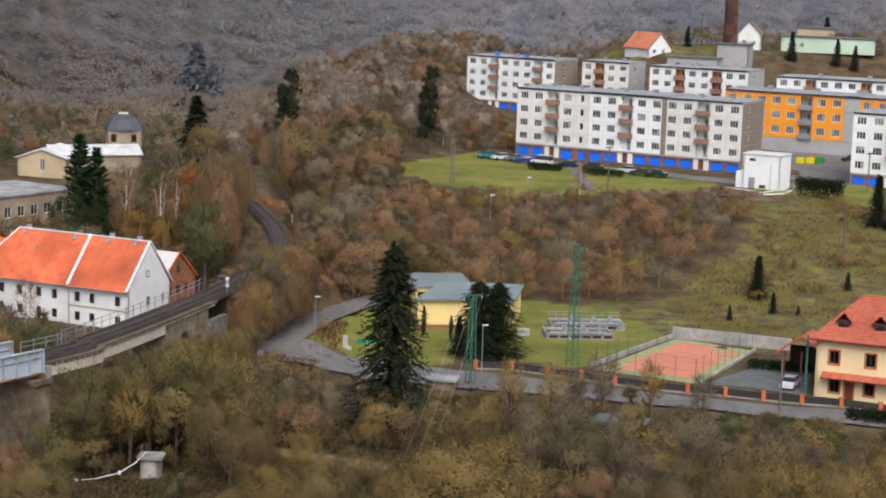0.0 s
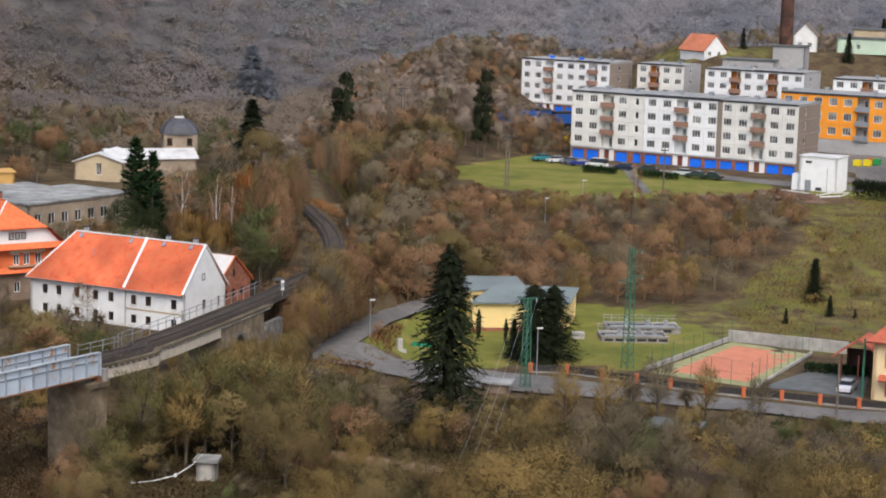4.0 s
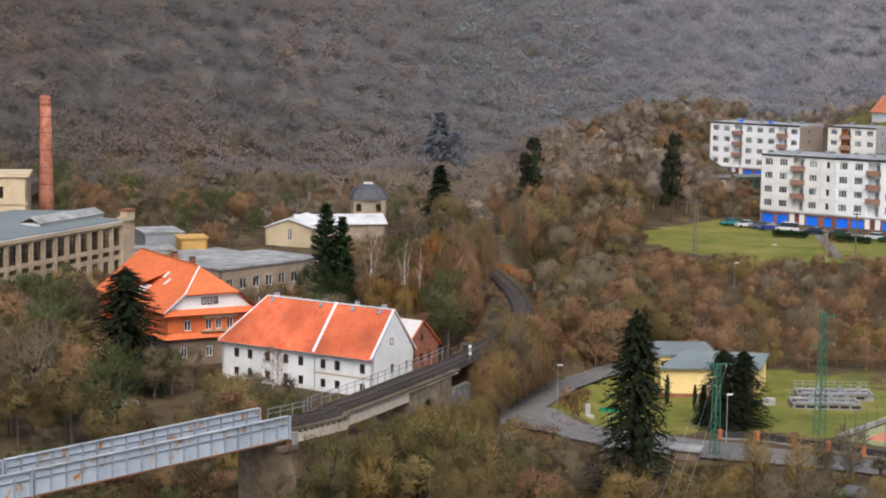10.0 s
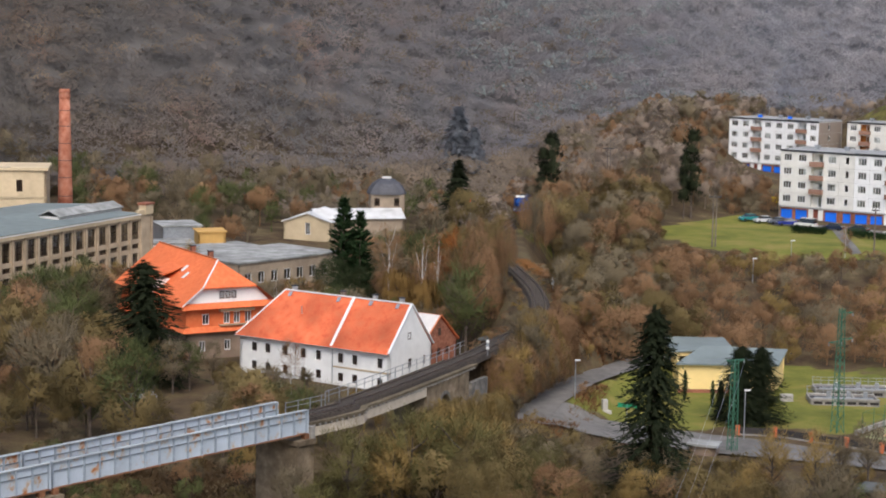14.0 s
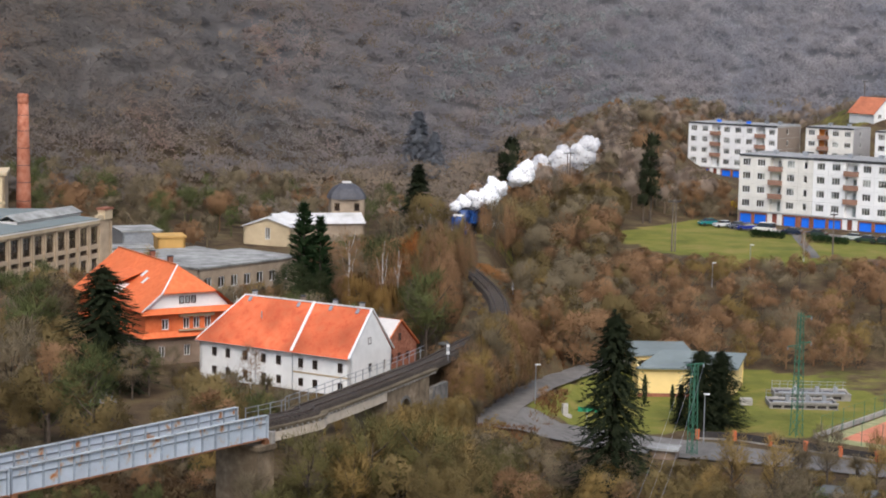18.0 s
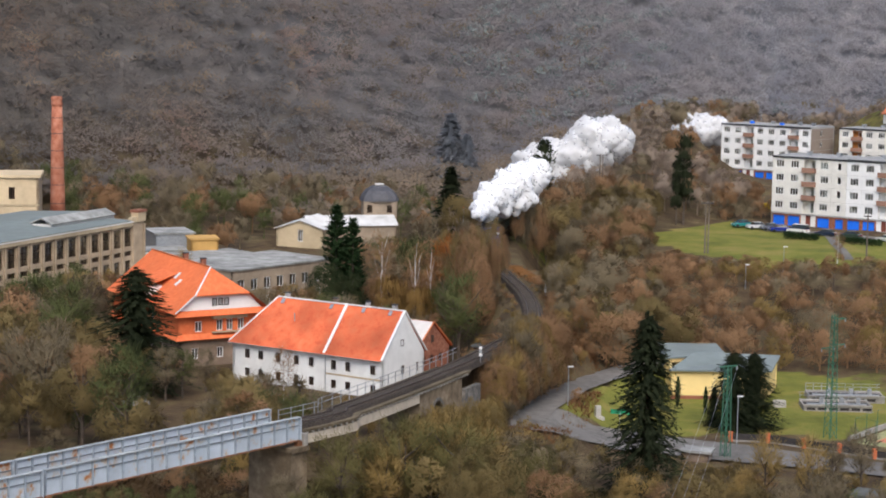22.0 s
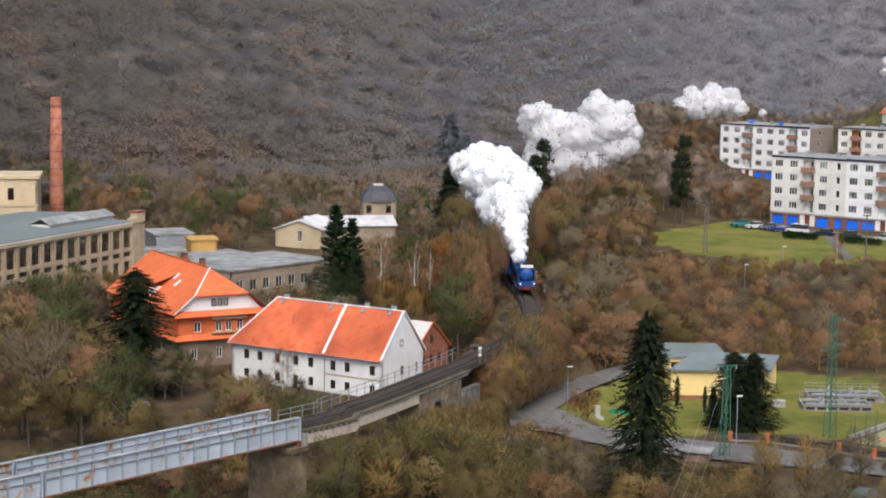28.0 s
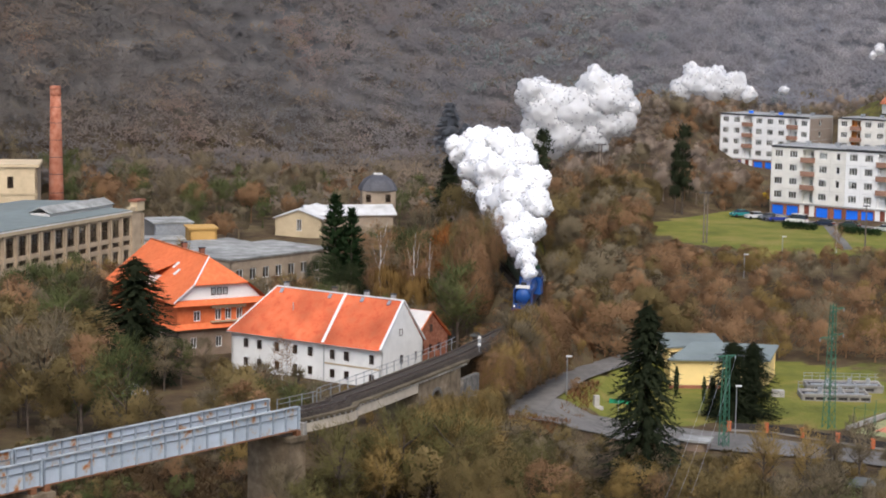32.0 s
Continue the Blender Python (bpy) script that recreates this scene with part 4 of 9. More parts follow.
for z in (0.0, 0.14):
    g.poly((-0.6, VD + 0.5, E_ + z), (-0.6, -0.5, E_ + z), (vx(HB), -0.5, HB + z), (VW / 2, 4.2, VR + z), (VW / 2, VD + 0.5, VR + z), (vx(HB), VD + 0.5, HB + z))
    g.poly((VW + 0.6, VD + 0.5, E_ + z), (VW + 0.6, -0.5, E_ + z), (VW - vx(HB), -0.5, HB + z), (VW / 2, 4.2, VR + z), (VW / 2, VD + 0.5, VR + z), (VW - vx(HB), VD + 0.5, HB + z))
    g.poly((vx(HB), -0.5, HB + z), (VW - vx(HB), -0.5, HB + z), (VW / 2, 4.2, VR + z))
part("roof", g, TILE_BRIGHT, vi, "bright orange tiled half-hipped roof")
g = Geo()
g.poly((0.3, 0.28, E_ + 0.2), (VW - 0.3, 0.28, E_ + 0.2), (VW - vx(HB), 0.28, HB), (vx(HB), 0.28, HB))
part("pediment", g, WHITE_PAINT, vi, "white gable pediment with three windows")
part("skirt", slope((-0.7, -0.8, 7.6), (VW + 0.7, -0.8, 7.6), (VW + 0.2, 0.27, 8.35), (-0.2, 0.27, 8.35), 0.12), TILE_BRIGHT, vi)
for i in range(3):
    window(vi, Matrix.Translation((5.6 + i * 0.95, 0.2, 9.0)), 0.75, 1.1, 1, 1, DARK_FRAME)
part("hip_tile", Geo().slab((vx(HB), -0.5, HB + 0.2), (VW / 2, 4.2, VR + 0.22), 0.2, 0.12), WHITE_PAINT, vi)
part("hip_tile", Geo().slab((-0.5, -0.45, E_ + 0.2), (vx(HB), -0.5, HB + 0.2), 0.2, 0.12), WHITE_PAINT, vi)
part("rear_gable", slope((0.4, VD - 0.25, E_ + 0.1), (VW - 0.4, VD - 0.25, E_ + 0.1), (VW / 2, VD - 0.25, VR - 0.1), None, 0.3), OLD_RENDER, vi)
part("ridge_tile", Geo().slab((VW / 2, 4.2, VR + 0.2), (VW / 2, VD + 0.5, VR + 0.2), 0.25, 0.14), TERRACOTTA, vi)
for y, z in ((8.5, 11.3), (11.0, 12.0), (14.0, 11.5)):
    x = vx(z)
    sl_ = (VW / 2 + 0.6) / (VR - E_)
    part("roof_window", slope((x - 0.4 * sl_, y + 0.4, z - 0.4 + 0.2), (x - 0.4 * sl_, y - 0.4, z - 0.4 + 0.2), (x + 0.4 * sl_, y - 0.4, z + 0.4 + 0.2), (x + 0.4 * sl_, y + 0.4, z + 0.4 + 0.2), 0.05), WHITE_PAINT, vi)
# dormer on the side slope
dm = part("dormer", Geo().box(-0.5, 3.8, 12.0, 17.0, 8.3, 10.6), WHITE_PAINT, vi, "white dormer with an orange roof")
part("dormer_roof", slope((-0.9, 17.4, 10.5), (-0.9, 11.6, 10.5), (4.6, 11.6, 12.3), (4.6, 17.4, 12.3), 0.14), TILE_BRIGHT, dm)
part("dormer_roof", slope((-0.9, 12.4, 8.1), (-0.9, 9.5, 8.1), (3.6, 11.98, 11.0), (3.6, 12.0, 11.0), 0.14), TILE_BRIGHT, dm)
window(dm, Matrix.Translation((-0.55, 15.4, 9.0)) @ Matrix.Rotation(radians(-90), 4, "Z"), 1.6, 1.2, 3, 1, DARK_FRAME)
chimney(vi, VW / 2 + 0.4, 8, 13.4, 15.0, 0.7, BRICK)
chimney(vi, VW / 2 + 0.4, 15, 13.4, 15.0, 0.7, BRICK)

# ---- the old factory ----
MOSSY_CEMENT = surface("weathered_roof_cement", [(0.3, (0.16, 0.16, 0.15)), (0.55, (0.33, 0.33, 0.31)), (0.75, (0.46, 0.46, 0.45))], 0.35, 0.9, scale2=0.08, dark=0.7)
FACT = plain2("stained_factory_render", (0.43, 0.33, 0.225), 0.2, 0.5, 0.95, big=0.12, dark=0.7)
FACT_PALE = plain2("cream_factory_trim", (0.58, 0.46, 0.3), 0.1, 0.8, 0.9)
fa = thing("factory_hall", "long cream factory hall with tall dark windows", "factory building", pose(-53.0 - 75 * 0.404, 363.0 - 75 * 0.915, 0, 0, 0, 66.2))
FB, FN = 3.55, 21
holes = []
for i in range(FN):
    x = 0.4 + i * FB
    holes += [(x + 0.62, x + 2.95, 8.9, 12.2), (x + 0.62, x + 2.95, 7.2, 8.1), (x + 0.75, x + 2.65, 3.2, 6.4), (x + 0.75, x + 2.65, 0.8, 2.4)]
holes = [h for h in holes if h[1] < 74]
wall_part(fa, (0, 0), (75, 0), 13.2, holes, FACT, 0.5, frame=DARK_FRAME, cols=2, rows=3, inset=0.3)
wall_part(fa, (75, 0), (75, 26), 13.2, [(3 + 4 * i, 5 + 4 * i, 9, 12) for i in range(5)], FACT, 0.5, frame=DARK_FRAME)
wall_part(fa, (75, 26), (0, 26), 13.2, [], FACT, 0.5)
wall_part(fa, (0, 26), (0, 0), 13.2, [], FACT, 0.5)
for i in range(FN + 1):
    x = 0.4 + i * FB
    if x < 75:
        part("pilaster", Geo().box(x - 0.3, x + 0.3, -0.2, -0.004, 0, 12.7), FACT, fa)
part("cornice", Geo().box(-0.2, 70.6, -0.5, -0.254, 12.7, 13.3).box(-0.2, 70.6, -0.25, 0.3, 13.204, 13.45), FACT_PALE, fa)
part("gutter", Geo().slab((0, -0.55, 13.4), (70.6, -0.55, 13.4), 0.14, 0.12), WHITE_PAINT, fa)
part("roof", slope((0, -0.2, 13.46), (70.6, -0.2, 13.46), (70.6, 13, 14.1), (0, 13, 14.1)), ROOF_GREY, fa, "low grey roof")
part("roof", slope((75, 26.2, 13.46), (0, 26.2, 13.46), (0, 13, 14.1), (75, 13, 14.1)), ROOF_GREY, fa)
part("parapet", Geo().box(70.6, 75.1, -0.1, 0.6, 13.2, 14.1), FACT_PALE, fa)
part("corner_pier", Geo().box(72.6, 75.2, -0.3, 1.2, 13.2, 14.9), FACT_PALE, fa)
part("pier_cap", Geo().box(72.4, 75.4, -0.45, 1.4, 14.9, 15.3), BRICK, fa, "red brick coping")
sk = part("roof_lantern", Geo().box(52, 72, 4.5, 8.5, 13.4, 14.3), PALE_SHEET, fa)
part("lantern_roof", slope((51.8, 4.2, 14.25), (72.2, 4.2, 14.25), (72.2, 6.5, 15.3), (51.8, 6.5, 15.3)), MOSSY_CEMENT, sk, "mossy grey lantern roof")
part("lantern_roof", slope((72.2, 8.8, 14.25), (51.8, 8.8, 14.25), (51.8, 6.5, 15.3), (72.2, 6.5, 15.3)), MOSSY_CEMENT, sk)
g = Geo()
g.poly((72.1, 4.5, 14.3), (72.1, 8.5, 14.3), (72.1, 6.5, 15.25))
part("lantern_gable", g, YELLOW, sk)

tw = thing("factory_tower", "cream stair tower of the old factory", "factory building", pose(-101.5, 396.9, 0, 0, 0, 8))
wall_part(tw, (0, 0), (22, 0), 17.4, [(4, 5.2, 13.2, 15.6), (10, 11.2, 13.2, 15.6), (16, 17.2, 13.2, 15.6)], FACT_PALE, 0.5, frame=DARK_FRAME)
wall_part(tw, (22, 0), (22, 12), 17.4, [(2, 3, 13.2, 15.4), (6, 7, 13.2, 15.4), (3.2, 4.2, 8.5, 10.5)], FACT, 0.5, frame=DARK_FRAME)
wall_part(tw, (22, 12), (0, 12), 17.4, [], FACT, 0.5)
wall_part(tw, (0, 12), (0, 0), 17.4, [], FACT, 0.5)
part("roof", Geo().box(0.1, 21.9, 0.1, 11.9, 17.2, 17.5), TAR, tw)
part("cornice", Geo().box(-0.4, 22.4, -0.4, 12.4, 17.5, 18.1), FACT_PALE, tw)
part("string_course", Geo().box(-0.15, 22.15, -0.15, -0.004, 11.8, 12.2), CREAM, tw)

def brick_stack(label, x, y, z0, z1, r0, r1, mat, bands):
    c = thing("factory_chimney", label, "chimney", pose(x, y, z0), "tall chimneys")
    h = z1 - z0
    zs = [0, 0.3 * h, 0.6 * h, 0.93 * h]
    part("shaft", Geo().tube([(0, 0, z) for z in zs], [r0 + (r1 - r0) * z / h for z in zs], 20), mat, c, smooth=True)
    part("crown", Geo().tube([(0, 0, 0.93 * h), (0, 0, 0.945 * h), (0, 0, 0.97 * h), (0, 0, 0.985 * h), (0, 0, h)], [r1 * 1.02, r1 * 1.14, r1 * 1.06, r1 * 1.16, r1], 20), mat, c)
    for q in bands:
        part("iron_band", Geo().tube([(0, 0, q * h), (0, 0, q * h + 0.12)], [r0 + (r1 - r0) * q + 0.03] * 2, 20), DARK_STEEL, c)
    return c

CHIMNEY_BRICK = surface("chimney_brick", [(0.3, (0.26, 0.08, 0.045)), (0.5, (0.4, 0.15, 0.09)), (0.7, (0.48, 0.22, 0.15))], 0.7, 0.9, scale2=0.15, dark=0.7, bump=0.3, island=0.03)
SOOT_BRICK = surface("sooty_brick", [(0.3, (0.03, 0.022, 0.02)), (0.5, (0.1, 0.05, 0.035)), (0.75, (0.3, 0.14, 0.09))], 0.25, 0.95, scale2=0.1, dark=0.6)
brick_stack("tall tapered red brick factory chimney with iron bands", -80.2, 422.5, 2.5, 33.0, 1.75, 1.08, CHIMNEY_BRICK, (0.12, 0.25, 0.38, 0.5, 0.62, 0.74, 0.85))


def shed(name, label, x, y, ang, w, d, h, wall, roof, rise=0.0, windows=(), along_x=True, group="", door=()):
    b = thing(name, label, "building", pose(x, y, land_at(x, y) - 0.3, 0, 0, ang), group)
    wall_part(b, (0, 0), (w, 0), h, list(windows), wall, 0.35, frame=WHITE_PAINT)
    wall_part(b, (w, 0), (w, d), h, list(door), wall, 0.35, frame=DARK_FRAME)
    wall_part(b, (w, d), (0, d), h, [], wall, 0.35)
    wall_part(b, (0, d), (0, 0), h, [], wall, 0.35)
    if not rise:
        part("roof", Geo().box(-0.3, w + 0.3, -0.3, d + 0.3, h, h + 0.3), roof, b)
    elif along_x:
        part("roof", slope((-0.4, -0.4, h), (w + 0.4, -0.4, h), (w + 0.4, d / 2, h + rise), (-0.4, d / 2, h + rise)), roof, b)
        part("roof", slope((w + 0.4, d + 0.4, h), (-0.4, d + 0.4, h), (-0.4, d / 2, h + rise), (w + 0.4, d / 2, h + rise)), roof, b)
        for q in (0.02, w - 0.02):
            g = Geo()
            g.poly((q, 0, h), (q, d, h), (q, d / 2, h + rise))
            part("gable", g, wall, b)
    else:
        part("roof", slope((-0.4, d + 0.4, h), (-0.4, -0.4, h), (w / 2, -0.4, h + rise), (w / 2, d + 0.4, h + rise)), roof, b)
        part("roof", slope((w + 0.4, -0.4, h), (w + 0.4, d + 0.4, h), (w / 2, d + 0.4, h + rise), (w / 2, -0.4, h + rise)), roof, b)
        for q in (0.02, d - 0.02):
            g = Geo()
            g.poly((0, q, h), (w, q, h), (w / 2, q, h + rise))
            part("gable", g, wall, b)
    return b


row = [(1.5 + 3.2 * i, 3.1 + 3.2 * i, 3.6, 5.6) for i in range(7)] + [(1.5 + 3.2 * i, 3.1 + 3.2 * i, 0.8, 2.4) for i in range(7)]
shed("workshop", "long grey workshop with a weathered flat roof", -34.5, 340.0, 49.5, 25, 15, 7.3, DULL_RENDER, MOSSY_CEMENT, 0, row)
shed("workshop", "low workshop with a patchy pale roof behind the villa", -47.0, 372.0, 40, 20, 14, 4.3, DULL_RENDER, MOSSY_CEMENT, 0, [(2 + 4 * i, 3.6 + 4 * i, 1.8, 3.4) for i in range(4)])
shed("grey_shed", "grey sheet-clad box building", -56.0, 399.5, 20, 8, 10, 6.3, METAL_GREY, MOSSY_CEMENT)
shed("ochre_shed", "small ochre rendered building among the works", -47.8, 391.0, 15, 5.5, 6, 6.6, OCHRE, OCHRE)
shed("low_shed", "low white shed with a dark window", -59.5, 389.5, 15, 11, 7, 4.2, WHITE_PAINT, MOSSY_CEMENT, 0, [(4, 7.5, 1.6, 3.0)])
shed("annex", "cream annex with a barrel roof beside the factory", -51.5, 351.0, 66.2, 9, 5, 4.2, CREAM, PALE_SHEET, 1.2, along_x=True, door=[(1.5, 3.5, 0.2, 2.6)])
shed("gabled_shed", "cream gabled shed with one dark door and a white roof", -33.2, 421.0, -12, 10.5, 14, 4.0, CREAM, WHITE_SHEET, 1.9, [(4.8, 5.9, 1.4, 3.9)], along_x=False)
shed("long_shed", "long shed under a bright white roof", -26.0, 420.5, 14, 19, 9, 4.8, DULL_RENDER, WHITE_SHEET, 1.8)
dt = thing("domed_tower", "brown rendered tower with a dark domed roof", "tower", pose(-14.9, 430.0, -0.9, 0, 0, 6) @ Matrix.Diagonal((0.88, 0.88, 1, 1)))
for a, b in (((0, 0), (8.4, 0)), ((8.4, 0), (8.4, 8.4)), ((8.4, 8.4), (0, 8.4)), ((0, 8.4), (0, 0))):
    wall_part(dt, a, b, 11.9, [(0.9, 2.2, 9.2, 10.9), (5.8, 7.1, 9.2, 10.9)], DULL_RENDER, 0.4, frame=DARK_FRAME)
SLATE = plain2("dark_slate", (0.07, 0.07, 0.08), 0.25, 1.5, 0.6)
g = Geo()
prof = [(1.16, 11.7), (1.12, 12.2), (1.02, 13.0), (0.82, 13.9), (0.5, 14.7), (0.28, 15.0)]
for (ra, za), (rb, zb) in zip(prof, prof[1:]):
    for i in range(16):
        a0, a1 = 2 * math.pi * i / 16, 2 * math.pi * (i + 1) / 16
        sq = lambda a: 4.2 * min(1 / max(abs(math.cos(a)), 1e-6), 1 / max(abs(math.sin(a)), 1e-6), 1.22)
        g.poly(*[(4.2 + r_ * sq(a) * math.cos(a), 4.2 + r_ * sq(a) * math.sin(a), z_) for r_, a, z_ in ((ra, a0, za), (ra, a1, za), (rb, a1, zb), (rb, a0, zb))])
part("dome", g, SLATE, dt, "dark slate dome")
part("lantern", Geo().box(3.1, 5.3, 3.1, 5.3, 14.9, 15.3), PALE_SHEET, dt)

# ---- the valley floor: roads, yard, court, houses ----
def draped(name, left, right, mat, label, category, lift=0.06, n=40, m_=3):
    """A road between two edges, laid on the ground."""
    a, b = np.array(left, float), np.array(right, float)

    def even(p):
        s = np.concatenate([[0], np.cumsum(np.linalg.norm(np.diff(p, axis=0), axis=1))])
        q = np.linspace(0, s[-1], n)
        return np.stack([np.interp(q, s, p[:, 0]), np.interp(q, s, p[:, 1])], 1)
    a, b = even(a), even(b)
    g = Geo()
    for i in range(n):
        for j in range(m_ + 1):
            p = a[i] + (b[i] - a[i]) * j / m_
            g.v.append((p[0], p[1], land_at(p[0], p[1]) + lift))
    for i in range(n - 1):
        for j in range(m_):
            k = i * (m_ + 1) + j
            g.f.append((k, k + 1, k + m_ + 2, k + m_ + 1))
    return setting(name, g, mat, label, category, True)


def plot(name, pts, mat, label, category, lift=0.05, n=10):
    """A four-cornered plot on the ground."""
    a, b, c, d = [np.array(p, float) for p in pts]
    return draped(name, [a + (d - a) * i / n for i in range(n + 1)], [b + (c - b) * i / n for i in range(n + 1)], mat, label, category, lift, n * 2, 8)


draped("road", [(3.0, 225.5), (8.6, 228.6), (12.3, 230.2), (15.3, 232.6), (20.9, 234.8), (27.0, 233.4), (33.1, 230.4), (46.1, 225.8), (64.5, 217.4), (80.4, 210.7), (130, 190)],
       [(1.0, 230.0), (8.8, 237.4), (12.4, 242.0), (16.8, 245.4), (20.4, 246.8), (27.6, 243.6), (37.3, 238.8), (47.6, 233.3), (66.1, 223), (82.1, 216.5), (132, 196)], ASPHALT, "grey valley road with worn asphalt", "road", 0.26, 90, 5)
draped("side_road", [(p[0] - 2.0, p[1] + 1.1) for p in BRANCH], [(p[0] + 2.2, p[1] - 1.1) for p in BRANCH], ASPHALT, "side road climbing beside the railway bank", "road", 0.34, 50, 4)
DIRT = surface("bare_earth", [(0.3, (0.1, 0.06, 0.04)), (0.55, (0.2, 0.12, 0.08)), (0.75, (0.28, 0.18, 0.12))], 0.5, 0.95, scale2=0.15, dark=0.6, bump=0.6, bump_scale=3)
plot("forecourt", [(67, 396.5), (118, 358.5), (121, 364), (70, 404)], ASPHALT, "asphalt forecourt before the garages", "pavement", 0.09)
plot("car_park", [(118, 372), (150, 352), (165, 395), (130, 415)], ASPHALT, "asphalt car park between the blocks", "pavement", 0.07)
plot("footpath", [(74.2, 352), (76.0, 352), (79.5, 386), (77.5, 387)], ASPHALT, "footpath across the lawn", "pavement", 0.1)
plot("earth_works", [(84, 343), (112, 341), (112, 349), (84, 351)], DIRT, "churned bare earth of a building site", "ground", 0.1)
DIRT_PALE = surface("sandy_earth", [(0.3, (0.19, 0.125, 0.075)), (0.7, (0.3, 0.2, 0.125))], 0.6, 0.95, scale2=0.2, dark=0.75)
CLAY = surface("clay_court", [(0.3, (0.5, 0.17, 0.1)), (0.7, (0.6, 0.24, 0.14))], 0.7, 0.95, scale2=0.12, dark=0.85)
COURT_GREEN = surface("court_turf", [(0.3, (0.22, 0.23, 0.1)), (0.7, (0.36, 0.34, 0.18))], 0.5, 0.95)
court = plot("sports_court", [(52.9, 241.5), (64.2, 233.2), (77.6, 254.4), (68.6, 261.5)], COURT_GREEN, "fenced sports court with a worn green margin", "sports court", 0.08)
plot("sandy_path", [(9.6, 199.6), (20.6, 192.6), (22.2, 195.4), (10.6, 202.4)], DIRT_PALE, "bare sandy path on the river bank", "path", 0.12)
plot("clay_field", [(56.0, 242.2), (64.2, 236.2), (75.4, 253.6), (68.4, 258.8)], CLAY, "reddish clay playing field", "sports court", 0.1)
plot("parking", [(65.2, 233.2), (76.0, 226.4), (81.0, 240.0), (74.5, 243.5)], TAR, "dark asphalt parking yard", "pavement", 0.08)

# walls round the court
cw = thing("retaining_wall", "pale concrete retaining wall behind the court", "wall")
cap = [(52.6, 242.6), (68.4, 262.4), (83.0, 254.4)]
for (x0, y0), (x1, y1), h in ((cap[0], cap[1], 0.5), (cap[1], cap[2], 1.5)):
    n = 14
    for i in range(n):
        p, q = (x0 + (x1 - x0) * i / n, y0 + (y1 - y0) * i / n), (x0 + (x1 - x0) * (i + 0.97) / n, y0 + (y1 - y0) * (i + 0.97) / n)
        part("wall_panel", Geo().slab((*p, h / 2 - 0.2), (*q, h / 2 - 0.2), 0.3, h + 0.6), PALE_CONC, cw)
kb = thing("kerb", "concrete edging between court and parking", "kerb")
part("edging", Geo().slab((64.4, 233.0, 0.15), (77.8, 254.2, 0.15), 0.25, 0.4), PALE_CONC, kb)
GREEN_POST = plain2("green_painted_steel", (0.05, 0.16, 0.1), 0.15, 3, 0.5)
cf = thing("court_fence", "tall thin green posts with wire round the court", "fence")
for (x0, y0), (x1, y1), n in (((53.2, 241.6), (64.0, 233.4), 5), ((64.0, 233.4), (77.4, 254.4), 8), ((53.2, 241.6), (68.5, 261.0), 8)):
    for i in range(n + 1):
        x, y = x0 + (x1 - x0) * i / n, y0 + (y1 - y0) * i / n
        part("post", Geo().tube([(x, y, 0), (x, y, 3.2)], [0.035, 0.035], 6), GREEN_POST, cf)
    for z in (1.6, 3.15):
        part("wire", Geo().slab((x0, y0, z), (x1, y1, z), 0.02, 0.02), GREEN_POST, cf)

# the brick-piered fence along the road
PIER = plain2("orange_brick_pier", (0.55, 0.15, 0.06), 0.15, 3, 0.85)
DARK_MESH = plain2("dark_fence_boards", (0.045, 0.04, 0.038), 0.3, 2, 0.8)
fence = thing("fence", "low dark fence between orange brick piers", "fence")
fl = along([(37.6, 241.2), (42.6, 240.0), (48.3, 236.8), (56.1, 231.2), (65.3, 226.6), (72, 223.2), (79.7, 219.6), (90, 214.6), (112, 204)], 4.6)
cp_m = Geo().box(-0.24, 0.24, -0.24, 0.24, 0, 1.25).mesh("pier", PIER)
cap_m = Geo().box(-0.27, 0.27, -0.27, 0.27, 1.25, 1.33).mesh("cap", PIER)
for i, p in enumerate(fl):
    z = land_at(*p)
    q = part("pier", cp_m, None, fence, "", pose(p[0], p[1], z - 0.1))
    part("cap", cap_m, None, q)
    if i + 1 < len(fl):
        r = fl[i + 1]
        part("fence_panel", Geo().slab((p[0], p[1], z + 0.62), (r[0], r[1], land_at(*r) + 0.62), 0.05, 0.8), DARK_MESH, fence)
        part("plinth", Geo().slab((p[0], p[1], z + 0.1), (r[0], r[1], land_at(*r) + 0.1), 0.2, 0.24), CONCRETE, fence)

# yellow waterworks building
yb = thing("yellow_building", "pale yellow flat building with grey-green roofs", "building", pose(33.4, 268.2, 0, 0, 0, 0.5))
wall_part(yb, (0, 0), (13.2, 0), 4.0, [], YELLOW)
wall_part(yb, (13.2, 0), (16.2, 9.5), 4.0, [], YELLOW)
wall_part(yb, (16.2, 9.5), (2, 9.5), 4.0, [], YELLOW)
wall_part(yb, (0.4, 9.5), (0, 0), 4.0, [], YELLOW)
part("plinth", Geo().box(-0.05, 13.25, -0.06, -0.004, 0, 0.5), BRICK, yb, "dark red plinth")
g = Geo()
for z in (0.0, 0.22):
    g.poly((-0.5, -0.6, 3.95 + z), (13.7, -0.6, 3.95 + z), (16.8, 9.9, 4.35 + z), (4.2, 7.5, 5.1 + z))
for p, q in (((-0.5, -0.6, 3.95), (13.7, -0.6, 3.95)), ((13.7, -0.6, 3.95), (16.8, 9.9, 4.35)), ((16.8, 9.9, 4.35), (4.2, 7.5, 5.1)), ((4.2, 7.5, 5.1), (-0.5, -0.6, 3.95))):
    g.poly(p, q, (q[0], q[1], q[2] + 0.22), (p[0], p[1], p[2] + 0.22))
part("roof", g, ROOF_GREY, yb, "grey-green sheet roof")
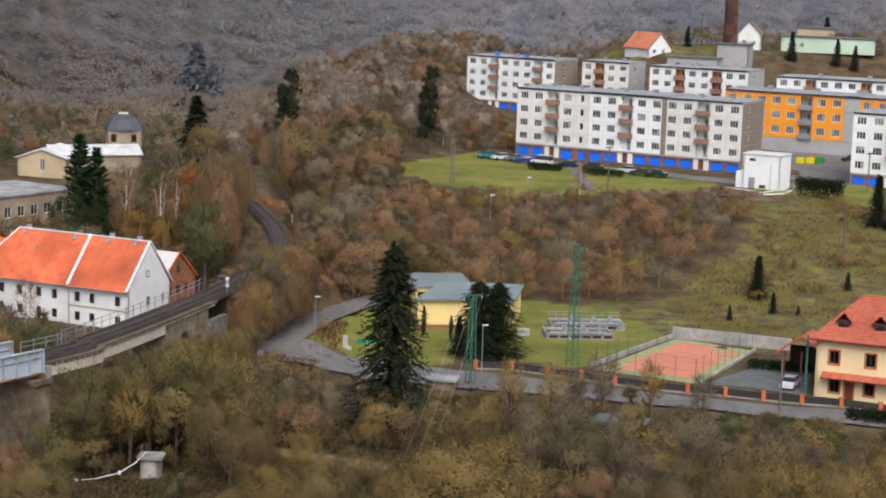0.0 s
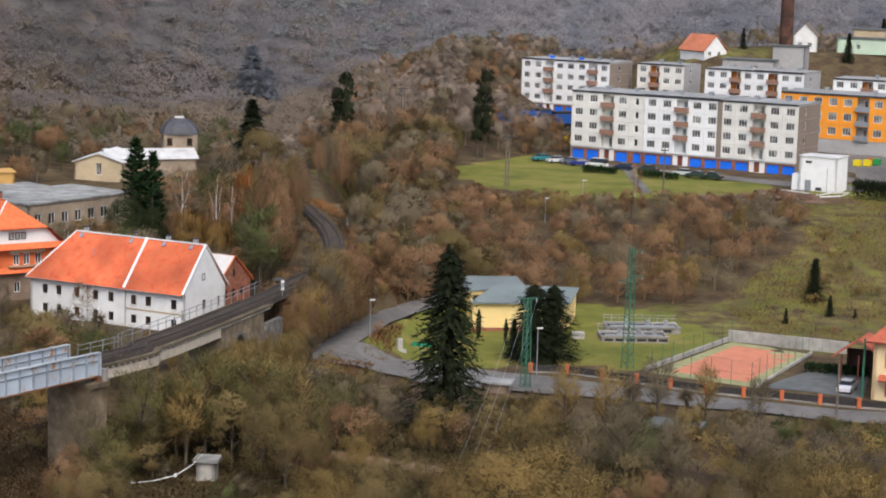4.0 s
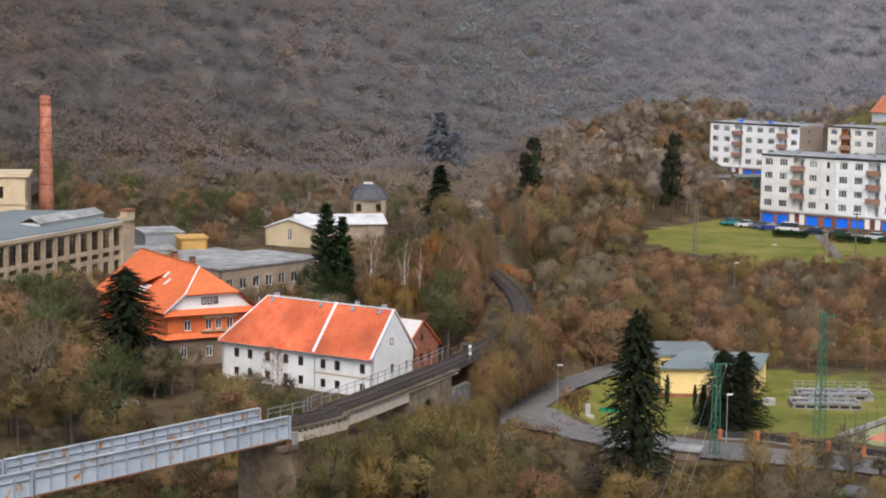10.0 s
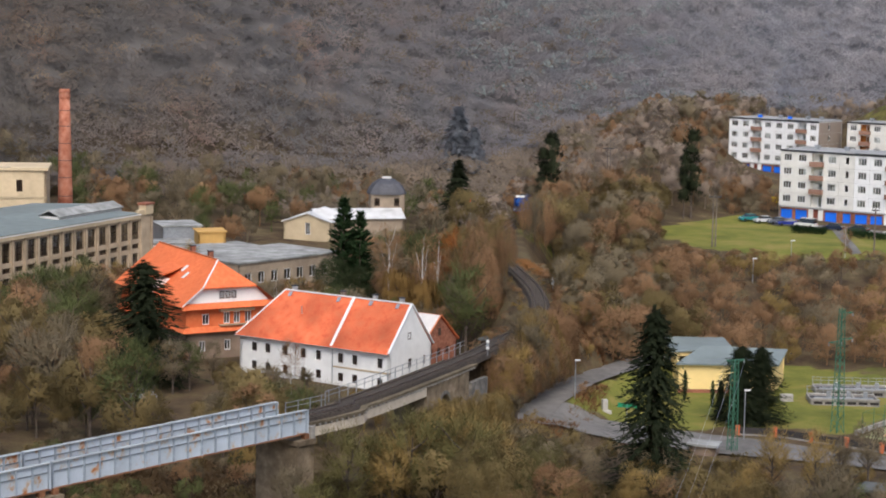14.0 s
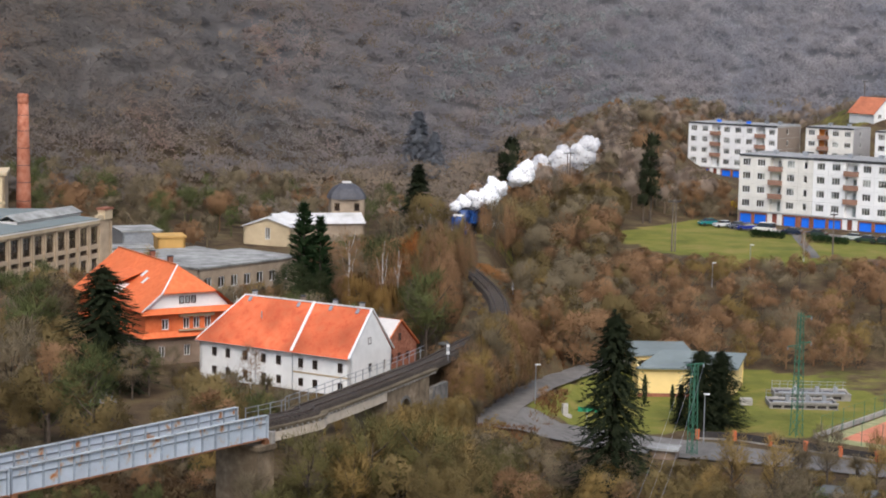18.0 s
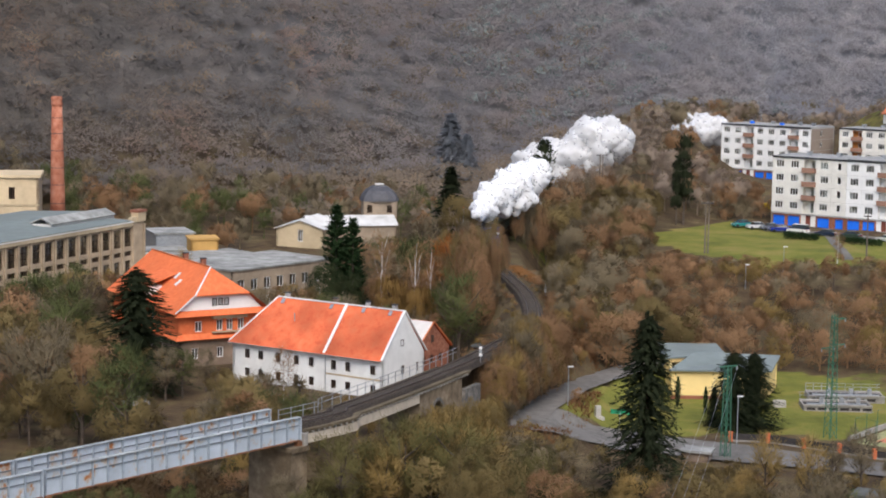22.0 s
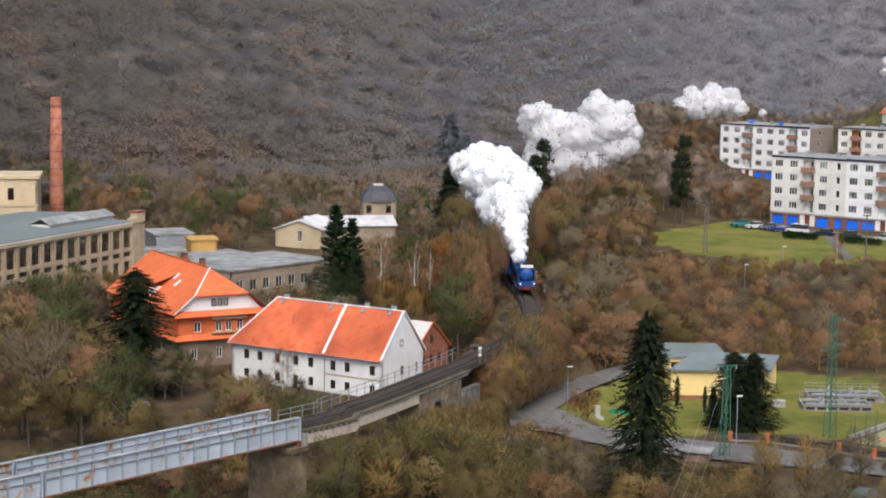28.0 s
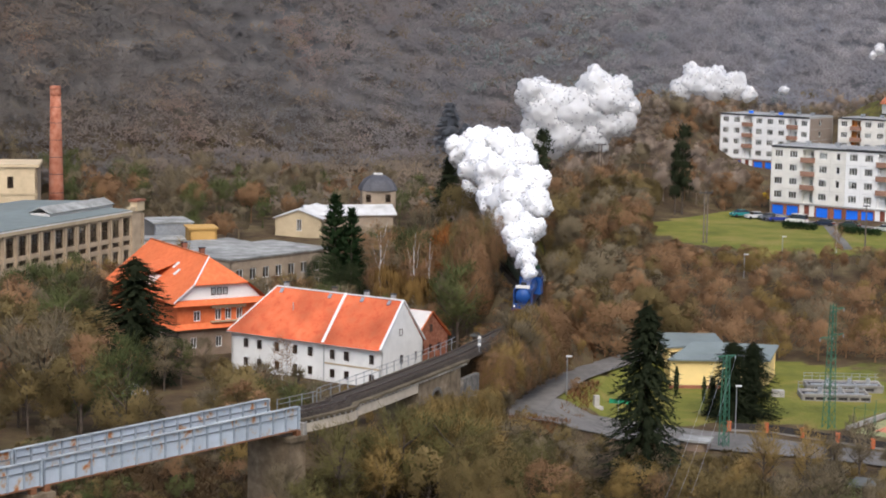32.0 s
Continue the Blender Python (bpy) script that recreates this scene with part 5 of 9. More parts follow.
wall_part(yb, (0.2, 6.2), (8.5, 9.6), 4.5, [(0.6, 2.2, 2.9, 3.9)], YELLOW, name="upper_wall", frame=DARK_FRAME)
wall_part(yb, (8.5, 9.6), (8.5, 18), 4.5, [], YELLOW, name="upper_wall")
wall_part(yb, (8.5, 18), (0.2, 18), 4.5, [], YELLOW, name="upper_wall")
wall_part(yb, (0.2, 18), (0.2, 6.2), 4.5, [], YELLOW, name="upper_wall")
g = Geo()
for z in (4.5, 4.72):
    g.poly((-0.2, 5.8, z), (8.9, 9.4, z), (8.9, 18.4, z), (-0.2, 18.4, z))
g.poly((-0.2, 5.8, 4.5), (8.9, 9.4, 4.5), (8.9, 9.4, 4.72), (-0.2, 5.8, 4.72))
g.poly((8.9, 9.4, 4.5), (8.9, 18.4, 4.5), (8.9, 18.4, 4.72), (8.9, 9.4, 4.72))
part("roof", g, ROOF_GREY, yb, "upper grey-green roof")
# settling tanks behind it
tank = thing("settling_tank", "grey concrete settling tanks with pipes and rails", "water tank")
for x, y, l in ((50.4, 260.6, 9.0), (52.4, 267.2, 10.2)):
    m = pose(x, y, 0, 0, 0, -2)
    part("tank_wall", pierced(l, 0.85, [(0.3 + 1.5 * q, 1.5 + 1.5 * q, 0.2, 0.6) for q in range(int(l / 1.5))], 0.2), CONCRETE, tank, "", m)
    part("basin", Geo().box(0, l, 0.2, 3.6, 0, 0.7), DARK_MESH, tank, "dark water basin", m)
    for q in range(4):
        part("cross_wall", Geo().box(q * l / 3 - 0.12, q * l / 3 + 0.12, 0.21, 3.6, 0, 0.86), CONCRETE, tank, "", m)
    part("walkway", Geo().box(-0.1, l + 0.1, 3.61, 4.3, 0, 0.95), CONCRETE, tank, "", m)
    for z, w in ((0.95, 0.16), (1.45, 0.06), (1.9, 0.05)):
        part("rail", Geo().slab((-0.1, -0.1 if z < 1 else 4.2, z), (l + 0.1, -0.1 if z < 1 else 4.2, z), w, w), PALE_CONC if z < 1 else METAL_GREY, tank, "", m)
    for q in range(int(l / 1.1) + 1):
        part("post", Geo().tube([(1.1 * q, 4.2, 0.9), (1.1 * q, 4.2, 1.95)], [0.04, 0.04], 5), METAL_GREY, tank, "", m)
    part("pipe", Geo().tube([(0.4, 0.6, 1.0), (l - 0.6, 0.7, 1.0)], [0.12, 0.12], 7), METAL_GREY, tank, "", m)
    for q in (0.25, 0.55, 0.8):
        part("valve_box", Geo().box(l * q, l * q + 0.5, 1.4, 1.9, 0.7, 1.7), METAL_GREY, tank, "", m)
pb = thing("plinth_box", "pale concrete block on the lawn", "utility box", pose(46.6, 262.0, 0))
part("body", Geo().box(0, 1.6, 0, 1.2, 0, 1.1), PALE_CONC, pb)


def lattice_mast(label, x, y, h, w0, w1, arms):
    """A four-legged lattice mast."""
    b = thing("lattice_mast", label, "power mast", pose(x, y, land_at(x, y), 0, 0, 28), "green lattice masts")
    def leg(z):
        return w0 + (w1 - w0) * z / h
    for sx in (-1, 1):
        for sy in (-1, 1):
            part("leg", Geo().slab((sx * w0 / 2, sy * w0 / 2, 0), (sx * w1 / 2, sy * w1 / 2, h), 0.09, 0.09), GREEN_POST, b)
    z, k = 0.0, 0
    while z < h - 0.5:
        s = leg(z) / 2
        z2 = min(h, z + max(0.7, leg(z) * 1.05))
        s2 = leg(z2) / 2
        g = Geo()
        for a, c in (((-1, -1), (1, -1)), ((1, -1), (1, 1)), ((1, 1), (-1, 1)), ((-1, 1), (-1, -1))):
            if k % 2:
                a, c = c, a
            g.slab((a[0] * s, a[1] * s, z), (c[0] * s2, c[1] * s2, z2), 0.05, 0.05)
        part("brace", g, GREEN_POST, b)
        z, k = z2, k + 1
    for az, la in arms:
        a = part("cross_arm", Geo().slab((-la[0], 0, az), (la[1], 0, az), 0.12, 0.12).slab((-la[0], 0, az), (0, 0, az - 0.5), 0.06, 0.06).slab((la[1], 0, az), (0, 0, az - 0.5), 0.06, 0.06), GREEN_POST, b)
        for q in (-la[0], la[1]):
            if q:
                part("insulator", Geo().tube([(q, 0, az - 0.05), (q, 0, az - 0.45)], [0.06, 0.09], 6), METAL_GREY, a)
    return b


lattice_mast("tall green lattice power mast with three cross arms", 50.6, 244.2, 15.8, 1.15, 0.5, ((15.2, (0.1, 1.7)), (11.6, (1.9, 0.1)), (11.9, (0.1, 1.8))))
lattice_mast("green lattice mast with a wide top arm beside the road", 35.6, 232.0, 11.3, 0.9, 0.55, ((11.2, (1.3, 1.3)),))
gp = thing("green_pole", "green steel tube pole beside the orange house", "pole", pose(76.2, 227.6, 0))
part("tube", Geo().tube([(0, 0, 0), (0, 0, 7.5)], [0.16, 0.12], 8), GREEN_POST, gp)


def street_lamp(x, y, h, label="grey street lamp with a short arm", dx=0.6):
    b = thing("street_lamp", label, "street lamp", pose(x, y, land_at(x, y)), "street lamps")
    part("pole", Geo().tube([(0, 0, 0), (0, 0, h * 0.5), (0, 0, h)], [0.075, 0.06, 0.05], 6), METAL_GREY, b)
    part("head", Geo().box(-0.12, dx, -0.11, 0.11, h - 0.06, h + 0.08), WHITE_PAINT, b)


for x, y, h in ((17.7, 247.2, 5.0), (37.8, 237.4, 6.4), (22.5, 281.0, 5.5), (53.7, 334.0, 4.2), (62.0, 344.6, 4.5)):
    street_lamp(x, y, h)
WOODPOLE = plain2("grey_weathered_timber", (0.16, 0.13, 0.105), 0.2, 2, 0.9)


def wood_pole(x, y, h, arm=0.0, double=False):
    b = thing("timber_pole", "weathered timber power pole with a cross arm" if arm else "weathered bare timber pole", "utility pole", pose(x, y, land_at(x, y), 0, 0, 10), "timber poles")
    for dx in ((-0.3, 0.3) if double else (0.0,)):
        part("pole", Geo().tube([(dx, 0, 0), (dx, 0, h)], [0.16, 0.11], 7), WOODPOLE, b)
    if arm:
        part("cross_arm", Geo().box(-arm, arm, -0.08, 0.08, h - 0.35, h - 0.15), DARK_STEEL, b)
        for q in (-arm * 0.9, 0, arm * 0.9):
            part("insulator", Geo().tube([(q, 0, h - 0.15), (q, 0, h + 0.2)], [0.06, 0.05], 6), PALE_CONC, b)


for x, y, h, arm, dbl in ((50.5, 360.0, 9.5, 1.2, True), (77.5, 349.0, 8.6, 0.7, False), (70.2, 218.4, 6.6, 0.0, False), (109.5, 312.0, 7.0, 0.0, False), (128.6, 355.0, 7.5, 0.5, False), (36.0, 420.0, 10, 1.2, True),
                          (128.0, 545.0, 9, 0.8, False), (105.0, 560.0, 9, 0.8, False), (150.0, 560.0, 9, 0.8, False)):
    wood_pole(x, y, h, arm, dbl)


def signal(x, y, z, label, red=False):
    b = thing("railway_signal", label, "railway sign", pose(x, y, z, 0, 0, -10), "signs beside the track")
    part("post", Geo().tube([(0, 0, 0), (0, 0, 1.2)], [0.05, 0.05], 6), METAL_GREY, b)
    for i in range(3):
        part("plate", Geo().box(-0.19, 0.19, -0.03, 0.03, 1.0 + i * 0.42, 1.36 + i * 0.42), WHITE_PAINT if i % 2 == 0 else METAL_GREY, b)


signal(6.2, 236.2, RAIL_Z - 0.8, "black and white marker plates on a post by the track")
signal(17.2, 292.0, RAIL_Z - 0.8, "white marker plates on a post by the track")
rs = thing("signal_lamp", "slim railway signal with a red lamp", "railway signal", pose(6.2, 385.0, 10.0, 0, 0, 0))
part("post", Geo().tube([(0, 0, 0), (0, 0, 4.0)], [0.09, 0.08], 7), METAL_GREY, rs)
part("head", Geo().box(-0.3, 0.3, -0.15, 0.15, 4.0, 5.1), DARK_STEEL, rs)
RED_LAMP, _nt, _b = node_mat("red_signal_light", 0.4)
_b.inputs["Base Color"].default_value, _b.inputs["Emission Color"].default_value, _b.inputs["Emission Strength"].default_value = (0.6, 0.02, 0.01, 1), (1, 0.05, 0.02, 1), 1.5
part("lens", Geo().tube([(0, -0.16, 4.3), (0, -0.24, 4.3)], [0.16, 0.16], 10), RED_LAMP, rs)

# the peach house with the red tiled roof
ph = thing("guest_house", "peach two-storey house with a red tiled roof and dormers", "house", pose(77.0, 226.6, 0, 0, 0, -30.5))
W1 = [(1.6 + 4.4 * i, 2.8 + 4.4 * i, 4.4, 6.0) for i in range(5)]
W0 = [(1.8, 3.0, 0.9, 2.4), (6.0, 7.2, 0.9, 2.4), (10.4, 11.6, 0.9, 2.4), (14.8, 16.0, 0.9, 2.4), (19.2, 20.4, 0.9, 2.4)]
DOORH = [(3.7, 4.7, 0.05, 2.25)]
m = wall_part(ph, (0, 0), (22, 0), 7.4, W1 + W0 + DOORH, PEACH, frame=DARK_FRAME)
for h in W1 + W0 + DOORH:
    w, hh = h[1] - h[0], h[3] - h[2]
    part("window_surround", pierced(w + 0.36, hh + 0.36, [(0.18, w + 0.18, 0.18, hh + 0.18)], 0.06), TERRACOTTA, ph, "", Matrix.Translation((h[0] - 0.18, -0.064, h[2] - 0.18)))
part("door", Geo().box(3.72, 4.68, 0.1, 0.16, 0.06, 2.24), RED_BROWN, ph, "red-brown front door")
wall_part(ph, (22, 0), (22, 11), 7.4, [], PEACH)
wall_part(ph, (22, 11), (0, 11), 7.4, [], PEACH)
wall_part(ph, (0, 11), (0, 0), 7.4, [(3, 4, 4.1, 5.6), (7, 8, 4.1, 5.6)], PEACH, frame=DARK_FRAME)
REDTILE = surface("red_roof_tiles", [(0.3, (0.36, 0.08, 0.045)), (0.7, (0.5, 0.14, 0.08))], 1.5, 0.75, scale2=0.2, dark=0.8, bump=0.3, bump_scale=5)
RH, RR = 7.3, 12.0
part("roof", slope((-0.7, -0.8, RH), (22.7, -0.8, RH), (17.5, 5.5, RR), (4.2, 5.5, RR)), REDTILE, ph, "red tiled hipped roof")
part("roof", slope((22.7, 11.8, RH), (-0.7, 11.8, RH), (4.2, 5.5, RR), (17.5, 5.5, RR)), REDTILE, ph)
part("roof", slope((-0.7, 11.8, RH), (-0.7, -0.8, RH), (4.2, 5.5, RR), None), REDTILE, ph)
part("roof", slope((22.7, -0.8, RH), (22.7, 11.8, RH), (17.5, 5.5, RR), None), REDTILE, ph)
for i in range(1, 14):     # courses of tiles on the front slope
    t = i / 14
    z = RH + 0.17 + (RR - RH) * t
    part("tile_course", Geo().slab((-0.7 + 4.9 * t, -0.8 + 6.3 * t, z), (22.7 - 5.2 * t, -0.8 + 6.3 * t, z), 0.12, 0.05), REDTILE, ph)
part("eave_board", Geo().box(-0.7, 22.7, -0.86, -0.81, RH - 0.1, RH + 0.15), RED_BROWN, ph)
part("ridge_tile", Geo().slab((4.2, 5.5, RR + 0.18), (17.5, 5.5, RR + 0.18), 0.3, 0.16), TERRACOTTA, ph)
for x in (2.9, 7.3, 11.7):
    d = part("dormer", Geo().box(x - 0.65, x + 0.65, 1.0, 4.0, 8.3, 9.7), DARK_FRAME, ph, "dark wooden dormer with a small tiled roof")
    part("dormer_roof", slope((x - 1.0, 0.8, 9.5), (x - 1.0, 4.4, 9.5), (x, 4.4, 10.6), (x, 0.8, 10.6), 0.1), REDTILE, d)
    part("dormer_roof", slope((x + 1.0, 4.4, 9.5), (x + 1.0, 0.8, 9.5), (x, 0.8, 10.6), (x, 4.4, 10.6), 0.1), REDTILE, d)
    window(d, Matrix.Translation((x - 0.45, 0.92, 8.45)), 0.9, 1.0, 2, 1, DARK_FRAME)
part("canopy", slope((0.9, -1.3, 2.75), (22, -1.3, 2.75), (22, -0.01, 3.25), (0.9, -0.01, 3.25), 0.14), REDTILE, ph, "red tiled canopy over the ground floor")
po = thing("carport", "open timber carport with a red tiled roof", "carport", pose(76.6, 238.4, 0, 0, 0, -30.5))
for x in (0.2, 2.4, 4.6):
    for y in (0.2, 4.0):
        part("post", Geo().box(x - 0.1, x + 0.1, y - 0.1, y + 0.1, 0, 3.3), RED_BROWN, po)
part("roof", slope((-0.8, -0.8, 2.9), (-0.8, 5.0, 2.9), (2.6, 5.0, 5.4), (2.6, -0.8, 5.4)), REDTILE, po)
part("roof", slope((5.6, 5.0, 3.2), (5.6, -0.8, 3.2), (2.6, -0.8, 5.4), (2.6, 5.0, 5.4)), REDTILE, po)
part("back_wall", Geo().box(0, 4.8, 4.1, 4.3, 0, 3.4), DARK_FRAME, po)

# white substation on the terrace
wb = thing("transformer_house", "white rendered transformer house with a grey door", "utility building", pose(106.0, 361.0, 9.0, 0, 0, -36.3))
wall_part(wb, (0, 0), (7.4, 0), 6.6, [(1.2, 2.4, 5.4, 5.9)], WHITE_PANEL, frame=DARK_FRAME)
wall_part(wb, (7.4, 0), (7.4, 6), 6.6, [], WHITE_PANEL)
wall_part(wb, (7.4, 6), (0, 6), 6.6, [], WHITE_PANEL)
wall_part(wb, (0, 6), (0, 0), 6.6, [], WHITE_PANEL)
part("roof", Geo().box(-0.15, 7.55, -0.15, 6.15, 6.6, 6.8), PALE_SHEET, wb)
part("annex", Geo().box(-1.4, -0.01, 0.3, 4.0, 0, 3.2), WHITE_PANEL, wb)
part("door", Geo().box(1.3, 2.5, -0.05, -0.004, 0.05, 2.3), METAL_GREY, wb, "grey metal door")
part("vent", Geo().box(3.4, 4.6, -0.05, -0.004, 0.4, 1.0), DARK_STEEL, wb)
part("downpipe", Geo().tube([(5.6, -0.06, 0), (5.6, -0.06, 4.6)], [0.05, 0.05], 6), METAL_GREY, wb)


# cars
def car_meshes(kind):
    L, W, H = (4.2, 1.72, 1.42) if kind == "car" else (4.4, 1.8, 1.85)
    body, cabin = Geo(), Geo()
    prof = [(0, 0.3), (0.05, 0.75), (0.9, 0.92), (L - 0.5, 0.95), (L - 0.02, 0.8), (L, 0.3)]
    for sy in (-W / 2, W / 2):
        body.poly(*[(x, sy, z) for x, z in (prof if sy < 0 else prof[::-1])])
    for (xa, za), (xb, zb) in zip(prof, prof[1:] + prof[:1]):
        body.poly((xa, -W / 2, za), (xa, W / 2, za), (xb, W / 2, zb), (xb, -W / 2, zb))
    a, b, c, d = (1.0, 1.55, L - 1.15, L - 0.45) if kind == "car" else (0.8, 1.25, L - 0.25, L - 0.1)
    lo, hi = [(a, 0.9), (d, 0.94)], [(b, H), (c, H)]
    y0, y1 = W / 2 - 0.06, W / 2 - 0.24
    v = [(a, -y0, 0.9), (d, -y0, 0.94), (d, y0, 0.94), (a, y0, 0.9), (b, -y1, H - 0.04), (c, -y1, H - 0.04), (c, y1, H - 0.04), (b, y1, H - 0.04)]
    cabin.v, cabin.f = v, [(0, 1, 5, 4), (1, 2, 6, 5), (2, 3, 7, 6), (3, 0, 4, 7)]
    roof = Geo().box(b - 0.02, c + 0.02, -y1 - 0.02, y1 + 0.02, H - 0.04, H + 0.02)
    wheel = Geo().tube([(0, -0.1, 0), (0, 0.1, 0)], [0.31, 0.31], 12)
    light = Geo().box(-0.03, 0.03, -0.16, 0.16, -0.07, 0.07)
    return L, W, body, cabin, roof, wheel, light


TYRE = plain2("tyre_rubber", (0.02, 0.02, 0.02), 0.2, 3, 0.8)
CARGLASS, _nt, _b = node_mat("car_glass", 0.05, 0, 0.6)
_b.inputs["Base Color"].default_value = (0.015, 0.018, 0.02, 1)
LENS = plain2("headlight_lens", (0.75, 0.75, 0.72), 0.05, 3, 0.15)
TAIL = plain2("red_tail_light", (0.45, 0.02, 0.015), 0.05, 3, 0.2)
CAR_PARTS = {k: car_meshes(k) for k in ("car", "van")}


def car(x, y, ang, colour, label, kind="car"):
    L, W, body, cabin, roof, wheel, light = CAR_PARTS[kind]
    paint, _n, bb = node_mat("car_paint", 0.25, 0.1, 0.5)
    bb.inputs["Base Color"].default_value = (*colour, 1)
    bb.inputs["Coat Weight"].default_value = 0.5
    b = thing("car", label, "car", pose(x, y, land_at(x, y) + 0.1, 0, 0, ang), "parked cars")
    part("body", body, paint, b)
    part("window_band", cabin, CARGLASS, b)
    part("roof", roof, paint, b)
    for wx in (0.75, L - 0.8):
        for wy in (-W / 2 + 0.08, W / 2 - 0.08):
            part("wheel", wheel, TYRE, b, "", Matrix.Translation((wx, wy, 0.31)))
    for wy in (-W / 2 + 0.3, W / 2 - 0.3):
        part("headlight", light, LENS, b, "", Matrix.Translation((0.04, wy, 0.66)))
        part("tail_light", light, TAIL, b, "", Matrix.Translation((L - 0.01, wy, 0.72)))


car(61.6, 402.0, 20, (0.02, 0.2, 0.2), "teal hatchback parked at the edge of the lawn")
car(64.2, 399.8, 15, (0.6, 0.6, 0.6), "silver car parked at the edge of the lawn")
car(66.6, 397.6, 15, (0.12, 0.13, 0.15), "dark grey car parked beside a silver one")
car(68.0, 395.0, 5, (0.015, 0.03, 0.22), "dark blue saloon parked on the forecourt")
car(71.6, 394.2, -36, (0.75, 0.75, 0.72), "white van parked on the forecourt", "van")
car(76.0, 388.6, -30, (0.02, 0.03, 0.06), "dark blue saloon parked before the garages")
car(80.4, 385.6, -36, (0.03, 0.05, 0.04), "dark green saloon parked before the garages")
car(86.4, 380.6, -36, (0.55, 0.58, 0.55), "silver saloon parked before the garages")
car(88.0, 376.6, -30, (0.025, 0.05, 0.035), "dark green saloon parked nearby")
car(91.2, 376.2, -36, (0.02, 0.04, 0.03), "dark estate car parked before the entrance")
car(138.5, 419.0, -30, (0.06, 0.065, 0.07), "dark grey saloon on the car park")
car(137.0, 395.0, -30, (0.03, 0.03, 0.04), "black saloon on the car park")
car(95.0, 505.0, -30, (0.6, 0.6, 0.6), "pale car parked before the far block")
car(74.2, 228.8, 60, (0.6, 0.6, 0.62), "silver car beside the peach house")
car(-41.0, 256.0, 20, (0.5, 0.5, 0.52), "silver car half hidden among bare trees")


def bin_(x, y, colour, label):
    b = thing("recycling_bin", label, "recycling bin", pose(x, y, land_at(x, y) + 0.08, 0, 0, -36), "recycling bins")
    mt = plain2("bin_plastic", colour, 0.08, 3, 0.5)
    part("tub", Geo().box(0, 1.5, 0, 1.1, 0.15, 1.2), mt, b)
    part("lid", Geo().box(-0.04, 1.54, -0.04, 1.14, 1.2, 1.32).box(0.3, 1.2, 0.1, 1.0, 1.32, 1.42), mt, b)


bin_(125.6, 389.8, (0.75, 0.6, 0.02), "yellow plastic recycling bin with a lid")
bin_(127.6, 389.4, (0.75, 0.6, 0.02), "yellow plastic recycling bin with a lid")
bin_(130.0, 390.6, (0.03, 0.3, 0.08), "green plastic recycling bin with a lid")
bin_(129.4, 392.2, (0.5, 0.1, 0.03), "orange plastic recycling bin with a lid")
bin_(72.6, 430.5, (0.75, 0.5, 0.02), "yellow plastic recycling bin with a lid")

# far houses on the rise behind the flats
def far_house(label, x, y, ang, w, d, h, rise, wall, roof, along_x=False, **kw):
    return shed("house", label, x, y, ang, w, d, h, wall, roof, rise, [(w * 0.2, w * 0.2 + 1.2, 1.4, 2.8), (w * 0.6, w * 0.6 + 1.2, 1.4, 2.8)], along_x, "houses above the flats")


far_house("pale gabled house with a faded red tile roof", 127.4, 530.6, 30, 8.6, 9.5, 2.6, 4.4, LIME, FADED_TILE)
far_house("tall white house with a steep dark roof", 155.5, 542.0, -18, 6.5, 8, 4.4, 3.6, LIME, OLD_RENDER)
far_house("cream flat-roofed house on the rise", 177.0, 556.0, -18, 11, 9, 6.4, 0, CREAM, TAR)
far_house("long pale green flat-roofed building", 167.5, 540.0, -18, 26, 8, 4.2, 0, plain2("pale_green_render", (0.5, 0.62, 0.48), 0.05, 1, 0.85), TAR)
far_house("grey flat-roofed shed beside the boiler house", 131.0, 524.0, -25, 14, 8, 4.0, 0, GREY_PANEL, TAR)
shed("boiler_house", "tall grey concrete boiler house under the sooty chimney", 144.8, 524.0, -25, 8.6, 8, 8.0, GREY_PANEL, TAR)
brick_stack("sooty brick chimney of the boiler house", 149.8, 529.5, 18.0, 62.0, 2.0, 1.5, SOOT_BRICK, (0.2, 0.4, 0.6, 0.8))

# small sheds below the road
shed("garden_shed", "low shed with a grey felt roof beside the road", 46.0, 208.6, -25, 5.4, 3.2, 1.6, DARK_FRAME, TAR)
shed("garden_shed", "small hut with a pale roof under the spruce", 30.2, 230.4, -20, 3.2, 2.2, 1.4, OLD_RENDER, MOSSY_CEMENT)
shed("garden_shed", "small weathered hut among the bushes", -3.2, 191.0, -10, 1.9, 1.8, 2.2, PALE_CONC, MOSSY_CEMENT)
shed("garden_shed", "dark wooden huts behind the brick outhouse", 6.5, 287.5, -30, 5.0, 4.0, 2.6, DARK_FRAME, TAR)
shed("glass_house", "low glazed cold frame among bare shrubs", -27.5, 252.0, -5, 5.4, 3.0, 0.8, METAL_GREY, PALE_SHEET)
gs = thing("direction_sign", "green direction sign on a post beside the road", "road sign", pose(24.3, 246.6, land_at(24.3, 246.6) - 0.1, 0, 0, -10))
part("post", Geo().tube([(0, 0, 0), (0, 0, 2.6)], [0.05, 0.05], 6), METAL_GREY, gs)
part("board", Geo().box(-1.2, 1.6, -0.03, 0.03, 2.2, 2.8), plain2("green_sign_sheet", (0.02, 0.25, 0.12), 0.05, 3, 0.4), gs)
st = thing("memorial_stone", "pale stone monument on the grass by the junction", "monument", pose(21.8, 250.4, land_at(21.8, 250.4), 0, 0, 20))
part("stone", Geo().box(-0.35, 0.35, -0.25, 0.25, 0, 1.7), PALE_CONC, st)
